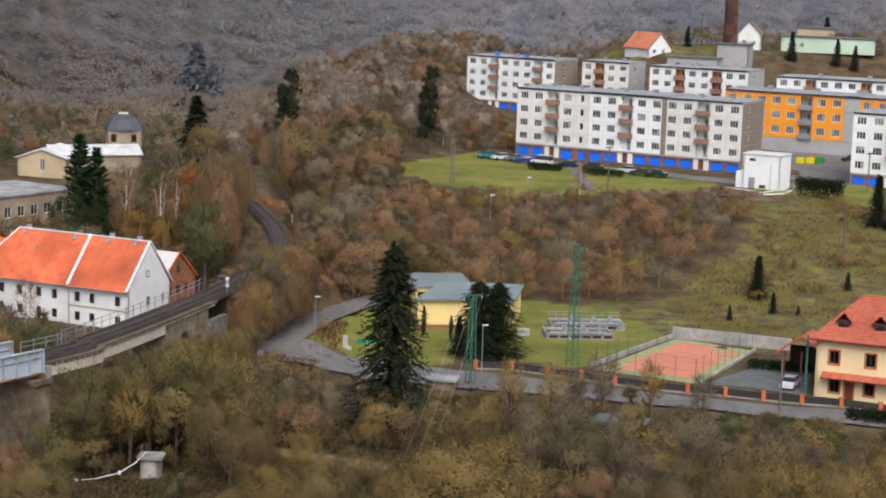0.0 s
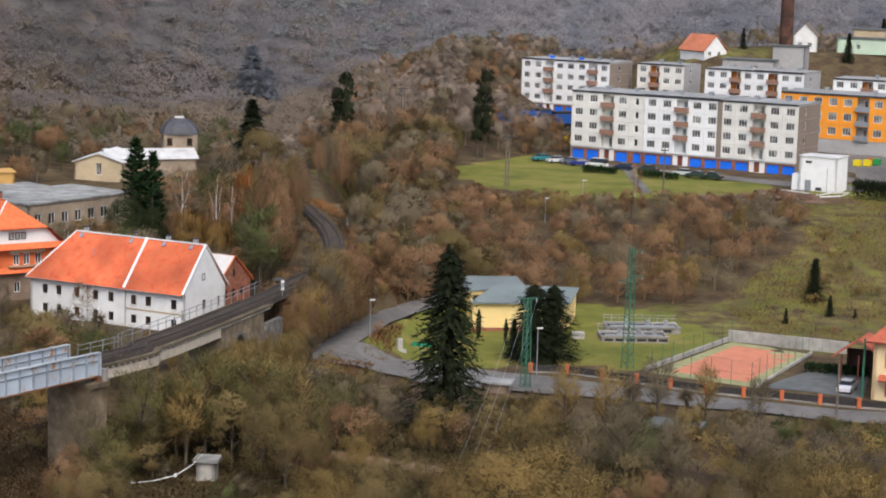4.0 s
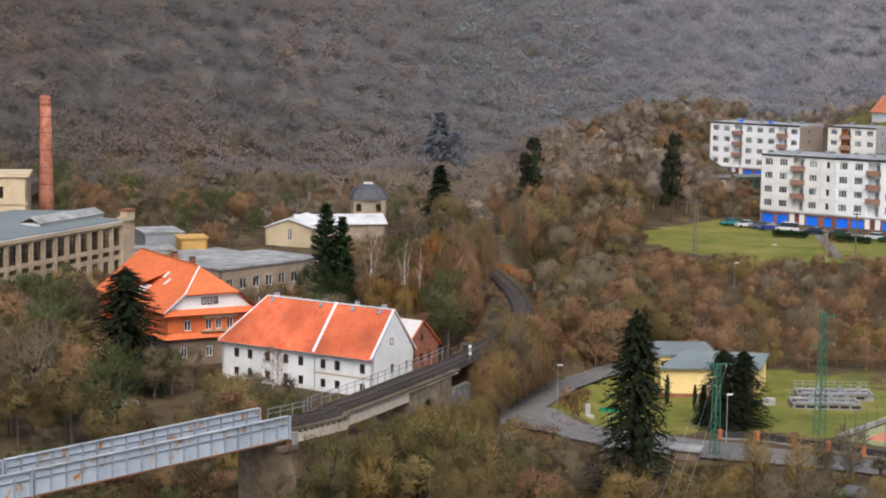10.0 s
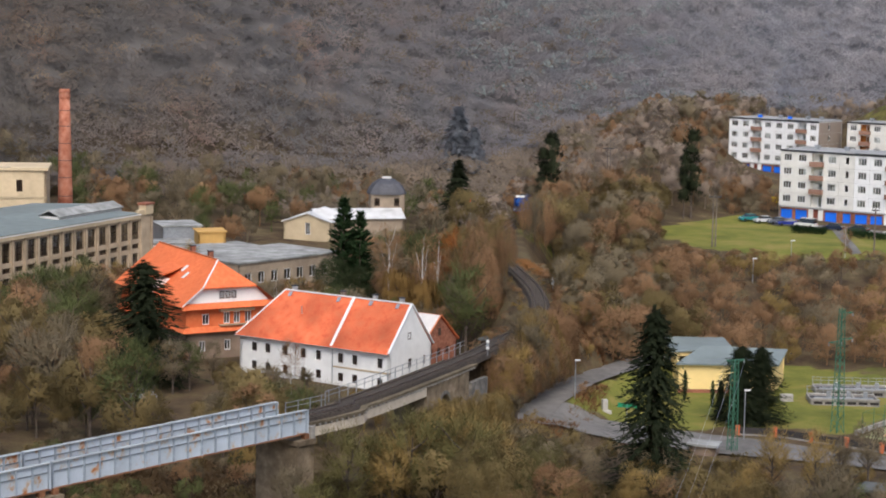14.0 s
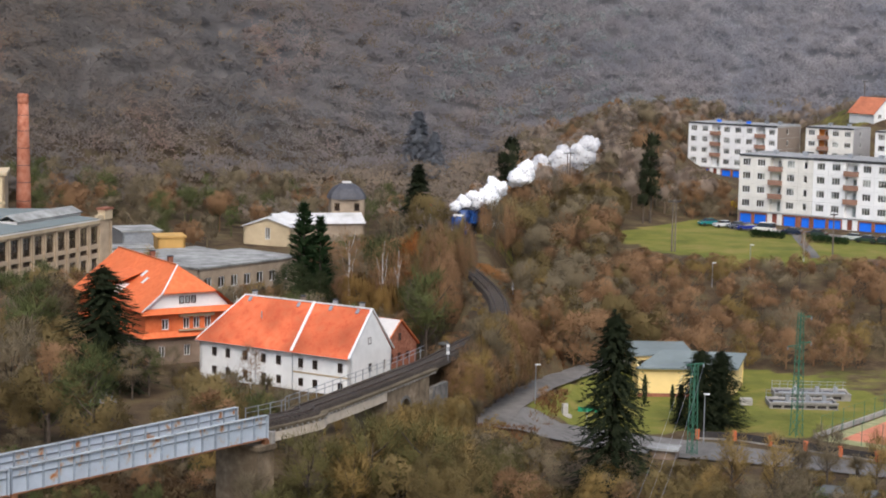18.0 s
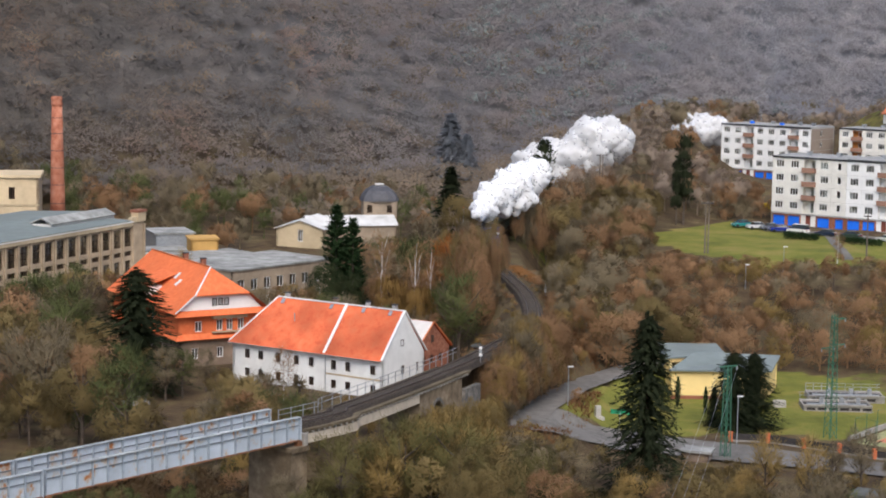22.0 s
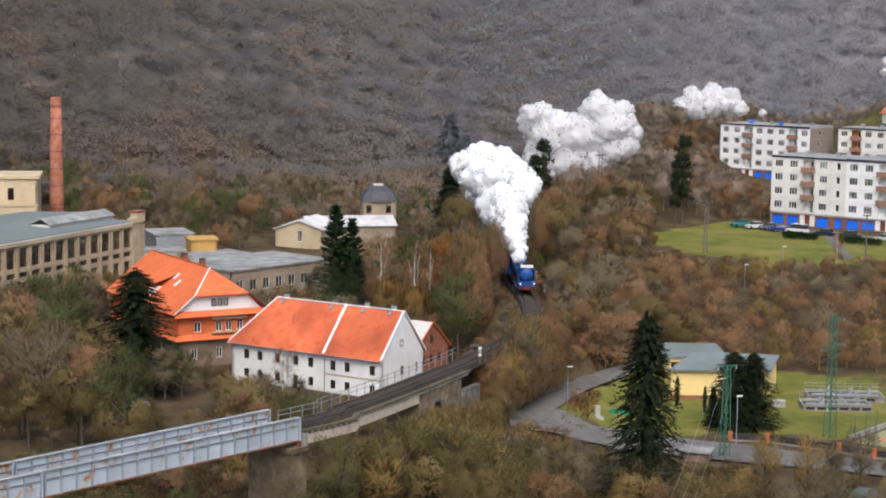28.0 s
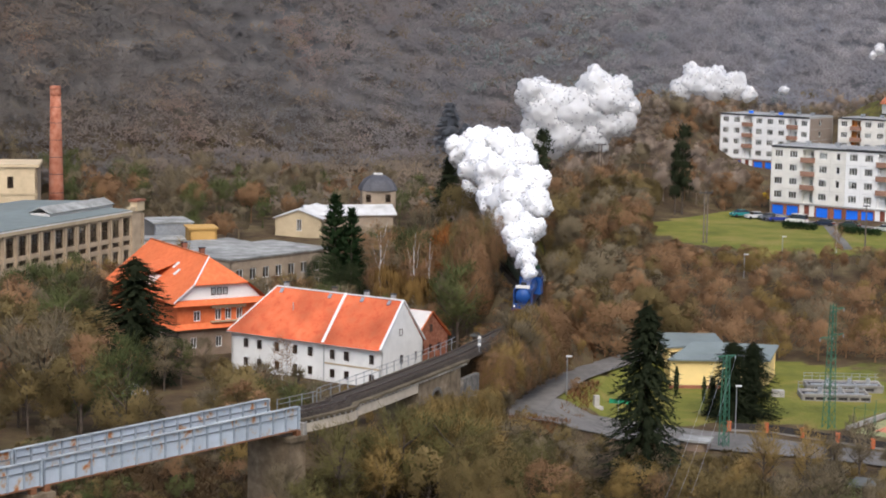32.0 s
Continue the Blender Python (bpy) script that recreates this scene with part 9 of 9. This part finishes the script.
# ---- steam ----
STEAM = bpy.data.materials.new("white_steam")
STEAM.use_nodes = True
_n, _l = STEAM.node_tree.nodes, STEAM.node_tree.links
_p = _n["Principled BSDF"]
_p.inputs["Base Color"].default_value, _p.inputs["Roughness"].default_value, _p.inputs["Specular IOR Level"].default_value = (0.8, 0.8, 0.81, 1), 1.0, 0.0
_p.inputs["Subsurface Weight"].default_value, _p.inputs["Subsurface Radius"].default_value, _p.inputs["Subsurface Scale"].default_value = 1.0, (1, 1, 1), 0.9
_t = _n.new("ShaderNodeBsdfTranslucent")
_t.inputs[0].default_value = (0.8, 0.8, 0.81, 1)
_m = _n.new("ShaderNodeMixShader")
_m.inputs[0].default_value = 0.15
_l.new(_p.outputs[0], _m.inputs[1]), _l.new(_t.outputs[0], _m.inputs[2]), _l.new(_m.outputs[0], _n["Material Output"].inputs[0])


def thinned(name, through_):
    """Steam that lets part of what lies behind shine through."""
    m = STEAM.copy()
    m.name = name
    n, l = m.node_tree.nodes, m.node_tree.links
    clear, mix = n.new("ShaderNodeBsdfTransparent"), n.new("ShaderNodeMixShader")
    mix.inputs[0].default_value = through_
    last = n["Material Output"].inputs[0].links[0].from_socket
    l.new(last, mix.inputs[1]), l.new(clear.outputs[0], mix.inputs[2]), l.new(mix.outputs[0], n["Material Output"].inputs[0])
    return m


VAPOUR, THIN = thinned("loose_vapour", 0.72), thinned("thin_steam", 0.42)


def puff_mesh(seed, skin):
    """A billowing lump of about one metre's radius: one skin over many lobes, and loose flecks of vapour round it."""
    r = random.Random(seed)
    lobes = [(Vector((r.gauss(0, 1), r.gauss(0, 1), r.gauss(0, 1))).normalized() * r.uniform(0.35, 0.66), r.uniform(0.3, 0.5)) for _ in range(26)]
    bm = bmesh.new()
    bmesh.ops.create_icosphere(bm, subdivisions=4, radius=1.0)
    for v in bm.verts:
        d = v.co.normalized()
        far = 0.6
        for c, q in lobes:
            p = c.dot(d)
            h = q * q - (c.length_squared - p * p)
            if h > 0:
                far = max(far, p + math.sqrt(h))
        v.co = d * far
    for _ in range(5):
        bmesh.ops.smooth_vert(bm, verts=bm.verts, factor=0.5, use_axis_x=True, use_axis_y=True, use_axis_z=True)
    for v in bm.verts:
        k = v.co.normalized() * 2.2 + Vector((seed, 0, 0))
        billow = abs(noise.noise(k * 1.3)) + 0.5 * abs(noise.noise(k * 2.9)) + 0.2 * abs(noise.noise(k * 6.1))
        v.co = v.co * (0.9 + 0.34 * billow)
    me = bpy.data.meshes.new("puff")
    bm.to_mesh(me)
    co = np.array([v.co for v in bm.verts])
    bm.free()
    me.materials.append(skin)
    me.polygons.foreach_set("use_smooth", [True] * len(me.polygons))
    rg = np.random.default_rng(seed)
    pick = co[rg.integers(0, len(co), 160)]
    fl = blades(pick * rg.uniform(1.0, 1.1, (160, 1)), 0.3 * pick + ball(160, rg), 0.16, 0.1, seed, pick)
    return me, tri_mesh("vapour", fl, VAPOUR, pick)


PUFFS = [puff_mesh(3, STEAM), puff_mesh(14, STEAM), puff_mesh(25, STEAM)]
THIN_PUFFS = [puff_mesh(36, THIN), puff_mesh(47, THIN)]


# <steam>
# radius, then seconds and place of each puff
STEAM_ROWS = []
puff_rng = random.Random(8)


def steam(name, label, puffs):
    cloud = thing(name, label, "steam", group="steam of the locomotive")
    for i, (rad, rows) in enumerate(puffs):
        kit = PUFFS[i % 3] if name == "steam_plume" else THIN_PUFFS[i % 2]
        ob = part("puff", kit[0], None, cloud)
        tagged(part("vapour", kit[1], None, ob), kind="stuff")
        ob.scale = (rad, rad, rad)
        a, w = puff_rng.uniform(0, 360), puff_rng.uniform(-1.6, 1.6)
        STEAM_ROWS.append((ob, [(t, pose(x, y, z, a + w * t, w * t * 1.3, a * 1.7 + w * t)) for t, x, y, z in rows]))


steam("steam_plume", "dense white steam rising from the locomotive", [
    (1.23, [(0, 27.4, 458.0, 3.1), (12, 24.4, 458.0, 3.1), (14.5, 24.9, 447.4, 3.8), (16, 13.5, 379.8, 15.4), (17.5, 11.1, 370.8, 15.5), (19, 9.4, 361.9, 16.5), (20, 9.3, 354.9, 16.6), (21.5, 7.6, 344.9, 18.1), (23, 9.4, 333.9, 16.2), (28, 13.2, 292.7, 16.3), (32, 13.4, 262.7, 16.5)]),
    (1.74, [(0, 34.2, 465.0, 4.6), (12, 31.2, 465.0, 4.6), (14.5, 25.3, 450.2, 3.5), (16, 15.2, 382.9, 15.5), (17.5, 12.8, 374.0, 16.2), (19, 10.3, 363.5, 16.3), (20, 9.9, 356.4, 16.8), (21.5, 8.3, 346.4, 18.4), (23, 9.4, 337.1, 16.5), (28, 13.3, 299.3, 16.8), (32, 13.3, 270.7, 17.1)]),
    (2.11, [(0, 26.7, 458.1, 2.4), (12, 23.7, 458.1, 2.4), (14.5, 29.6, 452.0, 4.7), (16, 16.5, 386.4, 15.3), (17.5, 15.6, 377.5, 16.4), (19, 11.8, 365.1, 17.3), (20, 10.4, 357.8, 17.2), (21.5, 8.8, 347.9, 18.7), (23, 9.3, 340.4, 16.7), (28, 13.2, 306.0, 17.3), (32, 13.3, 278.8, 17.8)]),
    (2.68, [(0, 33.0, 458.9, 2.7), (12, 30.0, 458.9, 2.7), (14.5, 27.8, 451.4, 4.9), (16, 18.5, 390.4, 15.8), (17.5, 18.3, 381.4, 16.8), (19, 12.2, 366.8, 17.3), (20, 11.4, 359.3, 17.5), (21.5, 9.8, 349.3, 18.4), (23, 9.1, 343.7, 17.1), (28, 13.0, 312.6, 18.1), (32, 12.7, 286.9, 18.6)]),
    (2.41, [(0, 33.8, 457.9, 3.9), (12, 30.8, 457.9, 3.9), (14.5, 28.0, 450.0, 3.2), (16, 20.4, 394.3, 16.2), (17.5, 20.5, 385.3, 18.3), (19, 12.6, 368.4, 17.5), (20, 12.0, 360.8, 18.1), (21.5, 9.7, 350.8, 18.8), (23, 9.7, 346.9, 17.4), (28, 13.6, 319.2, 18.5), (32, 15.2, 294.8, 18.8)]),
    (3.36, [(0, 29.7, 457.9, 5.2), (12, 26.7, 457.9, 5.2), (14.5, 29.2, 450.3, 3.5), (16, 16.4, 399.7, 4.9), (17.5, 15.0, 390.7, 4.9), (19, 14.3, 370.0, 17.5), (20, 12.4, 362.2, 18.2), (21.5, 11.0, 352.3, 19.4), (23, 9.4, 350.2, 18.1), (28, 12.3, 325.9, 18.7), (32, 12.1, 303.0, 19.1)]),
    (3.08, [(0, 34.1, 462.7, 5.0), (12, 31.1, 462.7, 5.0), (14.5, 29.1, 450.1, 3.8), (16, 17.0, 399.6, 5.2), (17.5, 15.4, 390.7, 5.2), (19, 15.0, 371.7, 18.1), (20, 12.7, 363.7, 18.4), (21.5, 11.9, 353.8, 19.4), (23, 10.5, 353.4, 17.8), (28, 13.6, 332.5, 19.5), (32, 16.4, 310.9, 20.5)]),
    (3.91, [(0, 31.0, 461.3, 2.1), (12, 28.0, 461.3, 2.1), (14.5, 25.8, 451.9, 2.9), (16, 17.3, 399.6, 4.3), (17.5, 15.9, 390.7, 4.3), (19, 15.0, 373.4, 17.1), (20, 14.4, 365.2, 17.7), (21.5, 12.6, 355.2, 19.4), (23, 11.0, 356.7, 18.3), (28, 11.9, 339.2, 19.8), (32, 13.1, 319.1, 20.8)]),
    (3.24, [(0, 25.5, 463.3, 2.6), (12, 22.5, 463.3, 2.6), (14.5, 27.2, 449.8, 3.6), (16, 17.4, 399.6, 5.0), (17.5, 17.4, 390.6, 5.0), (19, 16.2, 375.0, 17.7), (20, 14.8, 366.6, 18.4), (21.5, 12.9, 356.7, 20.3), (23, 8.6, 360.0, 18.1), (28, 10.5, 345.9, 18.3), (32, 10.2, 327.3, 19.7)]),
    (3.72, [(0, 35.0, 459.0, 3.2), (12, 32.0, 459.0, 3.2), (14.5, 25.2, 450.8, 3.5), (16, 18.4, 399.6, 4.5), (17.5, 17.4, 390.6, 4.5), (19, 16.9, 376.6, 18.4), (20, 14.9, 368.1, 19.0), (21.5, 14.1, 358.2, 20.5), (23, 13.2, 363.1, 18.6), (28, 16.4, 352.3, 20.6), (32, 17.1, 335.0, 21.4)]),
    (4.61, [(0, 28.6, 464.5, 2.8), (12, 25.6, 464.5, 2.8), (14.5, 27.4, 452.4, 3.0), (16, 18.6, 399.6, 3.6), (17.5, 18.7, 390.6, 3.6), (19, 17.6, 378.2, 17.9), (20, 15.7, 369.6, 18.5), (21.5, 14.8, 359.6, 20.6), (23, 14.7, 366.3, 18.0), (28, 11.5, 359.1, 20.9), (32, 11.6, 343.3, 22.0)]),
    (4.71, [(0, 25.6, 459.3, 4.6), (12, 22.6, 459.3, 4.6), (14.5, 27.7, 448.4, 3.6), (16, 18.8, 399.6, 3.5), (17.5, 18.5, 390.6, 3.5), (19, 18.4, 379.9, 17.7), (20, 17.2, 371.0, 18.5), (21.5, 15.8, 361.1, 20.5), (23, 12.8, 369.7, 17.2), (28, 9.1, 365.8, 21.9), (32, 8.8, 351.5, 23.2)]),
    (4.40, [(0, 26.8, 461.6, 1.7), (12, 23.8, 461.6, 1.7), (14.5, 28.2, 452.4, 5.1), (16, 19.5, 399.5, 3.8), (17.5, 18.9, 390.5, 3.8), (19, 19.4, 381.5, 17.9), (20, 18.1, 372.5, 19.0), (21.5, 15.6, 362.6, 21.2), (23, 16.0, 372.8, 18.5), (28, 15.1, 372.3, 21.4), (32, 16.2, 359.3, 22.7)]),
    (3.83, [(0, 32.3, 466.6, 1.6), (12, 29.3, 466.6, 1.6), (14.5, 25.7, 452.8, 4.7), (16, 19.9, 399.5, 4.4), (17.5, 19.7, 390.5, 4.4), (19, 20.1, 383.1, 19.4), (20, 18.9, 373.9, 19.6), (21.5, 17.3, 364.0, 21.6), (23, 10.3, 376.3, 17.6), (28, 7.0, 376.9, 23.1), (32, 6.5, 364.9, 24.7)]),
    (4.47, [(0, 29.1, 466.4, 4.0), (12, 26.1, 466.4, 4.0), (14.5, 28.9, 448.8, 3.3), (16, 21.1, 399.4, 3.8), (17.5, 21.0, 390.4, 3.8), (19, 21.4, 384.7, 19.2), (20, 19.0, 375.4, 19.1), (21.5, 18.0, 365.5, 21.3), (23, 17.4, 379.3, 19.6), (28, 13.1, 376.8, 23.2), (32, 12.7, 364.8, 25.6)]),
    (3.83, [(0, 29.4, 458.4, 3.0), (12, 26.4, 458.4, 3.0), (14.5, 29.8, 449.0, 2.8), (16, 20.9, 399.5, 4.4), (17.5, 21.6, 390.4, 4.4), (19, 22.6, 386.3, 19.6), (20, 20.2, 376.8, 20.0), (21.5, 18.1, 366.9, 21.8), (23, 14.3, 382.7, 18.4), (28, 9.9, 376.9, 24.2), (32, 9.1, 364.9, 26.0)]),
    (2.13, [(0, 25.4, 458.7, 4.6), (12, 22.4, 458.7, 4.6), (14.5, 26.2, 448.7, 3.0), (16, 22.3, 397.4, 17.2), (17.5, 23.0, 388.3, 18.8), (19, 23.3, 387.9, 21.0), (20, 21.2, 378.3, 21.0), (21.5, 19.6, 368.4, 22.3), (23, 8.1, 386.1, 16.3), (28, 5.2, 377.0, 23.6), (32, 4.4, 365.0, 25.9)]),
    (3.62, [(0, 34.8, 461.2, 2.3), (12, 31.8, 461.2, 2.3), (14.5, 24.4, 447.3, 3.2), (16, 21.4, 399.4, 4.6), (17.5, 22.7, 390.3, 3.9), (19, 24.3, 389.6, 20.0), (20, 21.3, 379.8, 21.4), (21.5, 20.4, 369.8, 23.2), (23, 18.4, 389.0, 19.9), (28, 16.4, 376.6, 21.6), (32, 15.8, 364.7, 25.7)]),
    (3.19, [(0, 31.8, 458.5, 1.7), (12, 28.8, 458.5, 1.7), (14.5, 26.9, 448.5, 5.2), (16, 22.8, 399.4, 5.1), (17.5, 23.5, 390.3, 3.3), (19, 25.3, 391.2, 21.0), (20, 22.8, 381.2, 21.5), (21.5, 20.9, 371.3, 23.2), (23, 9.8, 392.6, 15.2), (28, 9.2, 376.9, 18.2), (32, 8.2, 364.9, 18.4)]),
    (2.55, [(0, 26.2, 462.3, 4.6), (12, 23.2, 462.3, 4.6), (14.5, 26.5, 452.9, 3.9), (16, 23.8, 400.5, 16.7), (17.5, 24.5, 391.4, 19.7), (19, 25.2, 392.8, 21.8), (20, 23.3, 382.6, 21.5), (21.5, 21.9, 372.7, 23.3), (23, 15.9, 395.7, 17.3), (28, 18.6, 376.5, 20.0), (32, 19.7, 364.5, 17.0)]),
])
steam("steam_cloud", "white steam cloud drifting over the ridge", [
    (4.72, [(0, 27.4, 461.1, 1.6), (12, 24.4, 461.1, 1.6), (14.5, 31.5, 456.5, 4.9), (16, 23.6, 454.4, -4.6), (17.5, 25.2, 454.3, -3.6), (19, 25.5, 461.3, 14.3), (23, 22.5, 469.5, 17.1), (28, 24.9, 473.3, 27.1), (32, 24.4, 475.4, 30.6)]),
    (5.83, [(0, 33.3, 462.0, 1.6), (12, 30.3, 462.0, 1.6), (14.5, 30.5, 456.5, 3.3), (16, 24.2, 454.4, -5.4), (17.5, 26.4, 454.2, -3.9), (19, 27.5, 461.2, 13.7), (23, 24.5, 469.4, 15.2), (28, 27.1, 473.2, 21.8), (32, 26.6, 475.3, 25.2)]),
    (4.72, [(0, 27.3, 465.7, 2.1), (12, 24.3, 465.7, 2.1), (14.5, 29.3, 460.6, 4.2), (16, 25.5, 454.3, -3.4), (17.5, 27.3, 454.2, -2.2), (19, 26.2, 461.3, 11.7), (23, 23.2, 469.4, 12.3), (28, 25.8, 473.3, 17.0), (32, 25.4, 475.3, 20.4)]),
    (5.27, [(0, 34.9, 461.0, 5.1), (12, 31.9, 461.0, 5.1), (14.5, 32.9, 459.7, 4.6), (16, 25.8, 454.3, -3.8), (17.5, 28.6, 454.1, -1.8), (19, 32.7, 460.8, 18.5), (23, 29.8, 469.1, 18.5), (28, 32.4, 472.9, 24.6), (32, 31.9, 474.9, 28.0)]),
    (6.38, [(0, 29.9, 457.9, 2.3), (12, 26.9, 457.9, 2.3), (14.5, 34.2, 460.4, 5.0), (16, 26.4, 454.2, -4.5), (17.5, 29.6, 454.0, -2.1), (19, 36.6, 460.5, 16.1), (23, 33.8, 468.8, 18.7), (28, 36.5, 472.6, 21.9), (32, 36.1, 474.6, 25.4)]),
    (6.10, [(0, 28.4, 463.6, 4.7), (12, 25.4, 463.6, 4.7), (14.5, 32.9, 459.9, 4.1), (16, 27.5, 454.2, -3.4), (17.5, 30.4, 454.0, -1.3), (19, 40.5, 460.2, 18.0), (23, 37.7, 468.5, 22.9), (28, 40.4, 472.3, 27.4), (32, 40.0, 474.3, 30.9)]),
    (5.55, [(0, 31.5, 463.9, 2.6), (12, 28.5, 463.9, 2.6), (14.5, 34.5, 460.7, 3.0), (16, 28.8, 454.1, -1.9), (17.5, 30.9, 454.0, -0.4), (19, 43.7, 459.9, 19.2), (23, 41.0, 468.2, 23.6), (28, 43.8, 472.0, 26.1), (32, 43.3, 474.0, 29.6)]),
    (4.72, [(0, 34.7, 466.6, 4.2), (12, 31.7, 466.6, 4.2), (14.5, 29.3, 460.4, 3.1), (16, 28.9, 454.1, -1.0), (17.5, 31.7, 453.9, 1.0), (19, 45.1, 459.8, 18.2), (23, 42.4, 468.1, 21.4), (28, 45.2, 471.8, 20.8), (32, 44.8, 473.9, 24.3)]),
    (4.72, [(0, 34.7, 463.7, 1.7), (12, 31.7, 463.7, 1.7), (14.5, 30.0, 458.8, 4.2), (16, 29.3, 454.1, -0.7), (17.5, 33.2, 453.8, 1.9), (19, 38.6, 460.4, 15.6), (23, 35.9, 468.6, 17.1), (28, 38.6, 472.4, 17.2), (32, 38.2, 474.5, 20.7)]),
    (5.83, [(0, 32.5, 466.3, 2.4), (12, 29.5, 466.3, 2.4), (14.5, 29.0, 460.5, 2.8), (16, 30.5, 454.0, -1.0), (17.5, 34.5, 453.7, 1.6), (19, 32.8, 460.8, 16.7), (23, 29.9, 469.0, 15.5), (28, 32.5, 472.9, 18.5), (32, 32.1, 474.9, 21.9)]),
    (4.99, [(0, 33.8, 458.2, 4.7), (12, 30.8, 458.2, 4.7), (14.5, 33.7, 460.3, 4.1), (16, 30.8, 454.0, 0.1), (17.5, 35.2, 453.6, 2.8), (19, 29.4, 461.1, 15.6), (23, 26.5, 469.3, 17.6), (28, 29.0, 473.1, 25.2), (32, 28.5, 475.1, 28.7)]),
    (3.33, [(0, 33.8, 459.0, 4.2), (12, 30.8, 459.0, 4.2), (14.5, 31.0, 460.4, 4.7), (16, 33.4, 453.8, 15.9), (17.5, 38.3, 453.4, 19.2), (19, 47.0, 459.6, 20.2), (23, 44.3, 467.9, 23.8), (28, 47.2, 471.6, 24.2), (32, 46.8, 473.7, 27.7)]),
    (5.55, [(0, 29.7, 462.3, 1.6), (12, 26.7, 462.3, 1.6), (14.5, 29.2, 458.6, 4.0), (16, 32.3, 453.8, 0.5), (17.5, 37.9, 453.4, 3.4), (19, 41.8, 460.1, 16.7), (23, 39.1, 468.4, 20.1), (28, 41.9, 472.1, 20.7), (32, 41.5, 474.2, 24.2)]),
    (3.61, [(0, 33.6, 463.1, 2.1), (12, 30.6, 463.1, 2.1), (14.5, 31.2, 459.6, 4.1), (16, 29.9, 454.0, 13.1), (17.5, 32.9, 453.8, 15.9), (19, 30.8, 461.0, 14.8), (23, 27.9, 469.2, 13.1), (28, 30.6, 473.0, 15.0), (32, 30.1, 475.0, 18.5)]),
    (3.33, [(0, 25.1, 465.4, 4.8), (12, 22.1, 465.4, 4.8), (14.5, 29.5, 458.3, 3.7), (16, 31.5, 453.9, 14.0), (17.5, 35.6, 453.6, 17.7), (19, 39.8, 460.3, 20.2), (23, 37.0, 468.5, 24.4), (28, 39.6, 472.3, 30.8), (32, 39.2, 474.4, 34.3)]),
    (2.50, [(0, 32.9, 460.1, 2.4), (12, 29.9, 460.1, 2.4), (14.5, 31.9, 460.8, 3.0), (16, 28.5, 454.1, 13.2), (17.5, 30.8, 454.0, 16.4), (19, 23.6, 461.4, 13.6), (23, 20.5, 469.6, 16.7), (28, 22.9, 473.4, 27.8), (32, 22.4, 475.5, 31.2)]),
    (2.50, [(0, 26.1, 463.2, 5.0), (12, 23.1, 463.2, 5.0), (14.5, 32.1, 457.6, 4.9), (16, 35.6, 453.6, 17.3), (17.5, 41.6, 453.1, 22.0), (19, 45.6, 459.7, 21.1), (23, 43.0, 468.0, 26.0), (28, 45.7, 471.8, 29.5), (32, 45.3, 473.8, 33.0)]),
])
steam("steam_bank", "grey-white steam hanging above the far wood", [
    (3.92, [(0, 88.2, 550.8, 8.8), (12, 89.5, 553.8, 7.2), (15, 87.5, 550.7, 8.4), (19, 72.7, 540.1, 1.6), (23, 69.0, 547.7, 23.7), (28, 70.1, 551.6, 26.1), (32, 69.8, 555.6, 28.3)]),
    (4.90, [(0, 92.4, 553.3, 6.8), (12, 88.9, 552.3, 8.0), (15, 86.9, 551.9, 8.3), (19, 74.5, 539.9, 1.9), (23, 71.6, 547.3, 24.7), (28, 73.9, 551.1, 27.5), (32, 74.4, 555.0, 31.2)]),
    (4.90, [(0, 91.6, 554.9, 8.3), (12, 91.1, 552.7, 7.6), (15, 87.7, 551.9, 9.7), (19, 76.4, 539.6, 2.3), (23, 74.2, 547.0, 25.1), (28, 77.8, 550.5, 28.3), (32, 79.1, 554.4, 30.1)]),
    (4.24, [(0, 90.7, 551.7, 7.1), (12, 91.6, 551.2, 8.4), (15, 84.5, 550.3, 8.4), (19, 78.2, 539.4, 2.5), (23, 76.9, 546.6, 25.4), (28, 81.6, 550.0, 28.4), (32, 83.7, 553.7, 29.9)]),
    (2.61, [(0, 89.2, 552.5, 7.6), (12, 90.7, 549.6, 7.8), (15, 87.7, 550.7, 9.2), (19, 80.3, 539.1, 3.4), (23, 79.7, 546.2, 25.4), (28, 85.5, 549.4, 26.4), (32, 88.4, 553.0, 27.5)]),
    (1.14, [(0, 87.1, 554.7, 8.8), (12, 91.8, 553.8, 9.1), (15, 84.6, 552.3, 9.0), (19, 82.5, 538.7, 1.9), (23, 81.9, 545.9, 22.8), (28, 91.7, 548.4, 25.5), (32, 97.6, 551.4, 29.0)]),
    (1.30, [(0, 89.0, 552.5, 7.6), (19, 80.0, 540.0, 2.0), (24, 92.6, 551.4, 6.0), (28, 97.6, 551.4, 21.3), (32, 98.3, 551.3, 28.9)]),
    (1.70, [(0, 89.0, 552.5, 7.6), (19, 80.0, 540.0, 2.0), (24, 120.0, 545.9, 6.0), (28, 125.0, 545.9, 39.8), (32, 123.0, 546.3, 40.7)]),
    (1.20, [(0, 89.0, 552.5, 7.6), (19, 80.0, 540.0, 2.0), (24, 119.4, 546.0, 6.0), (28, 124.4, 546.0, 37.3), (32, 121.3, 546.7, 39.1)]),
])
# </steam>


def motions():
    for ob, length, back in CARS:
        times = [0.0, 4, 8, 12, 14, 15] + [15.5 + 0.5 * i for i in range(34)]
        walk(ob, [(t, rail_pose(front_at(t) + back, length)) for t in times])
    for ob, rows in STEAM_ROWS:
        walk(ob, rows)


motions()
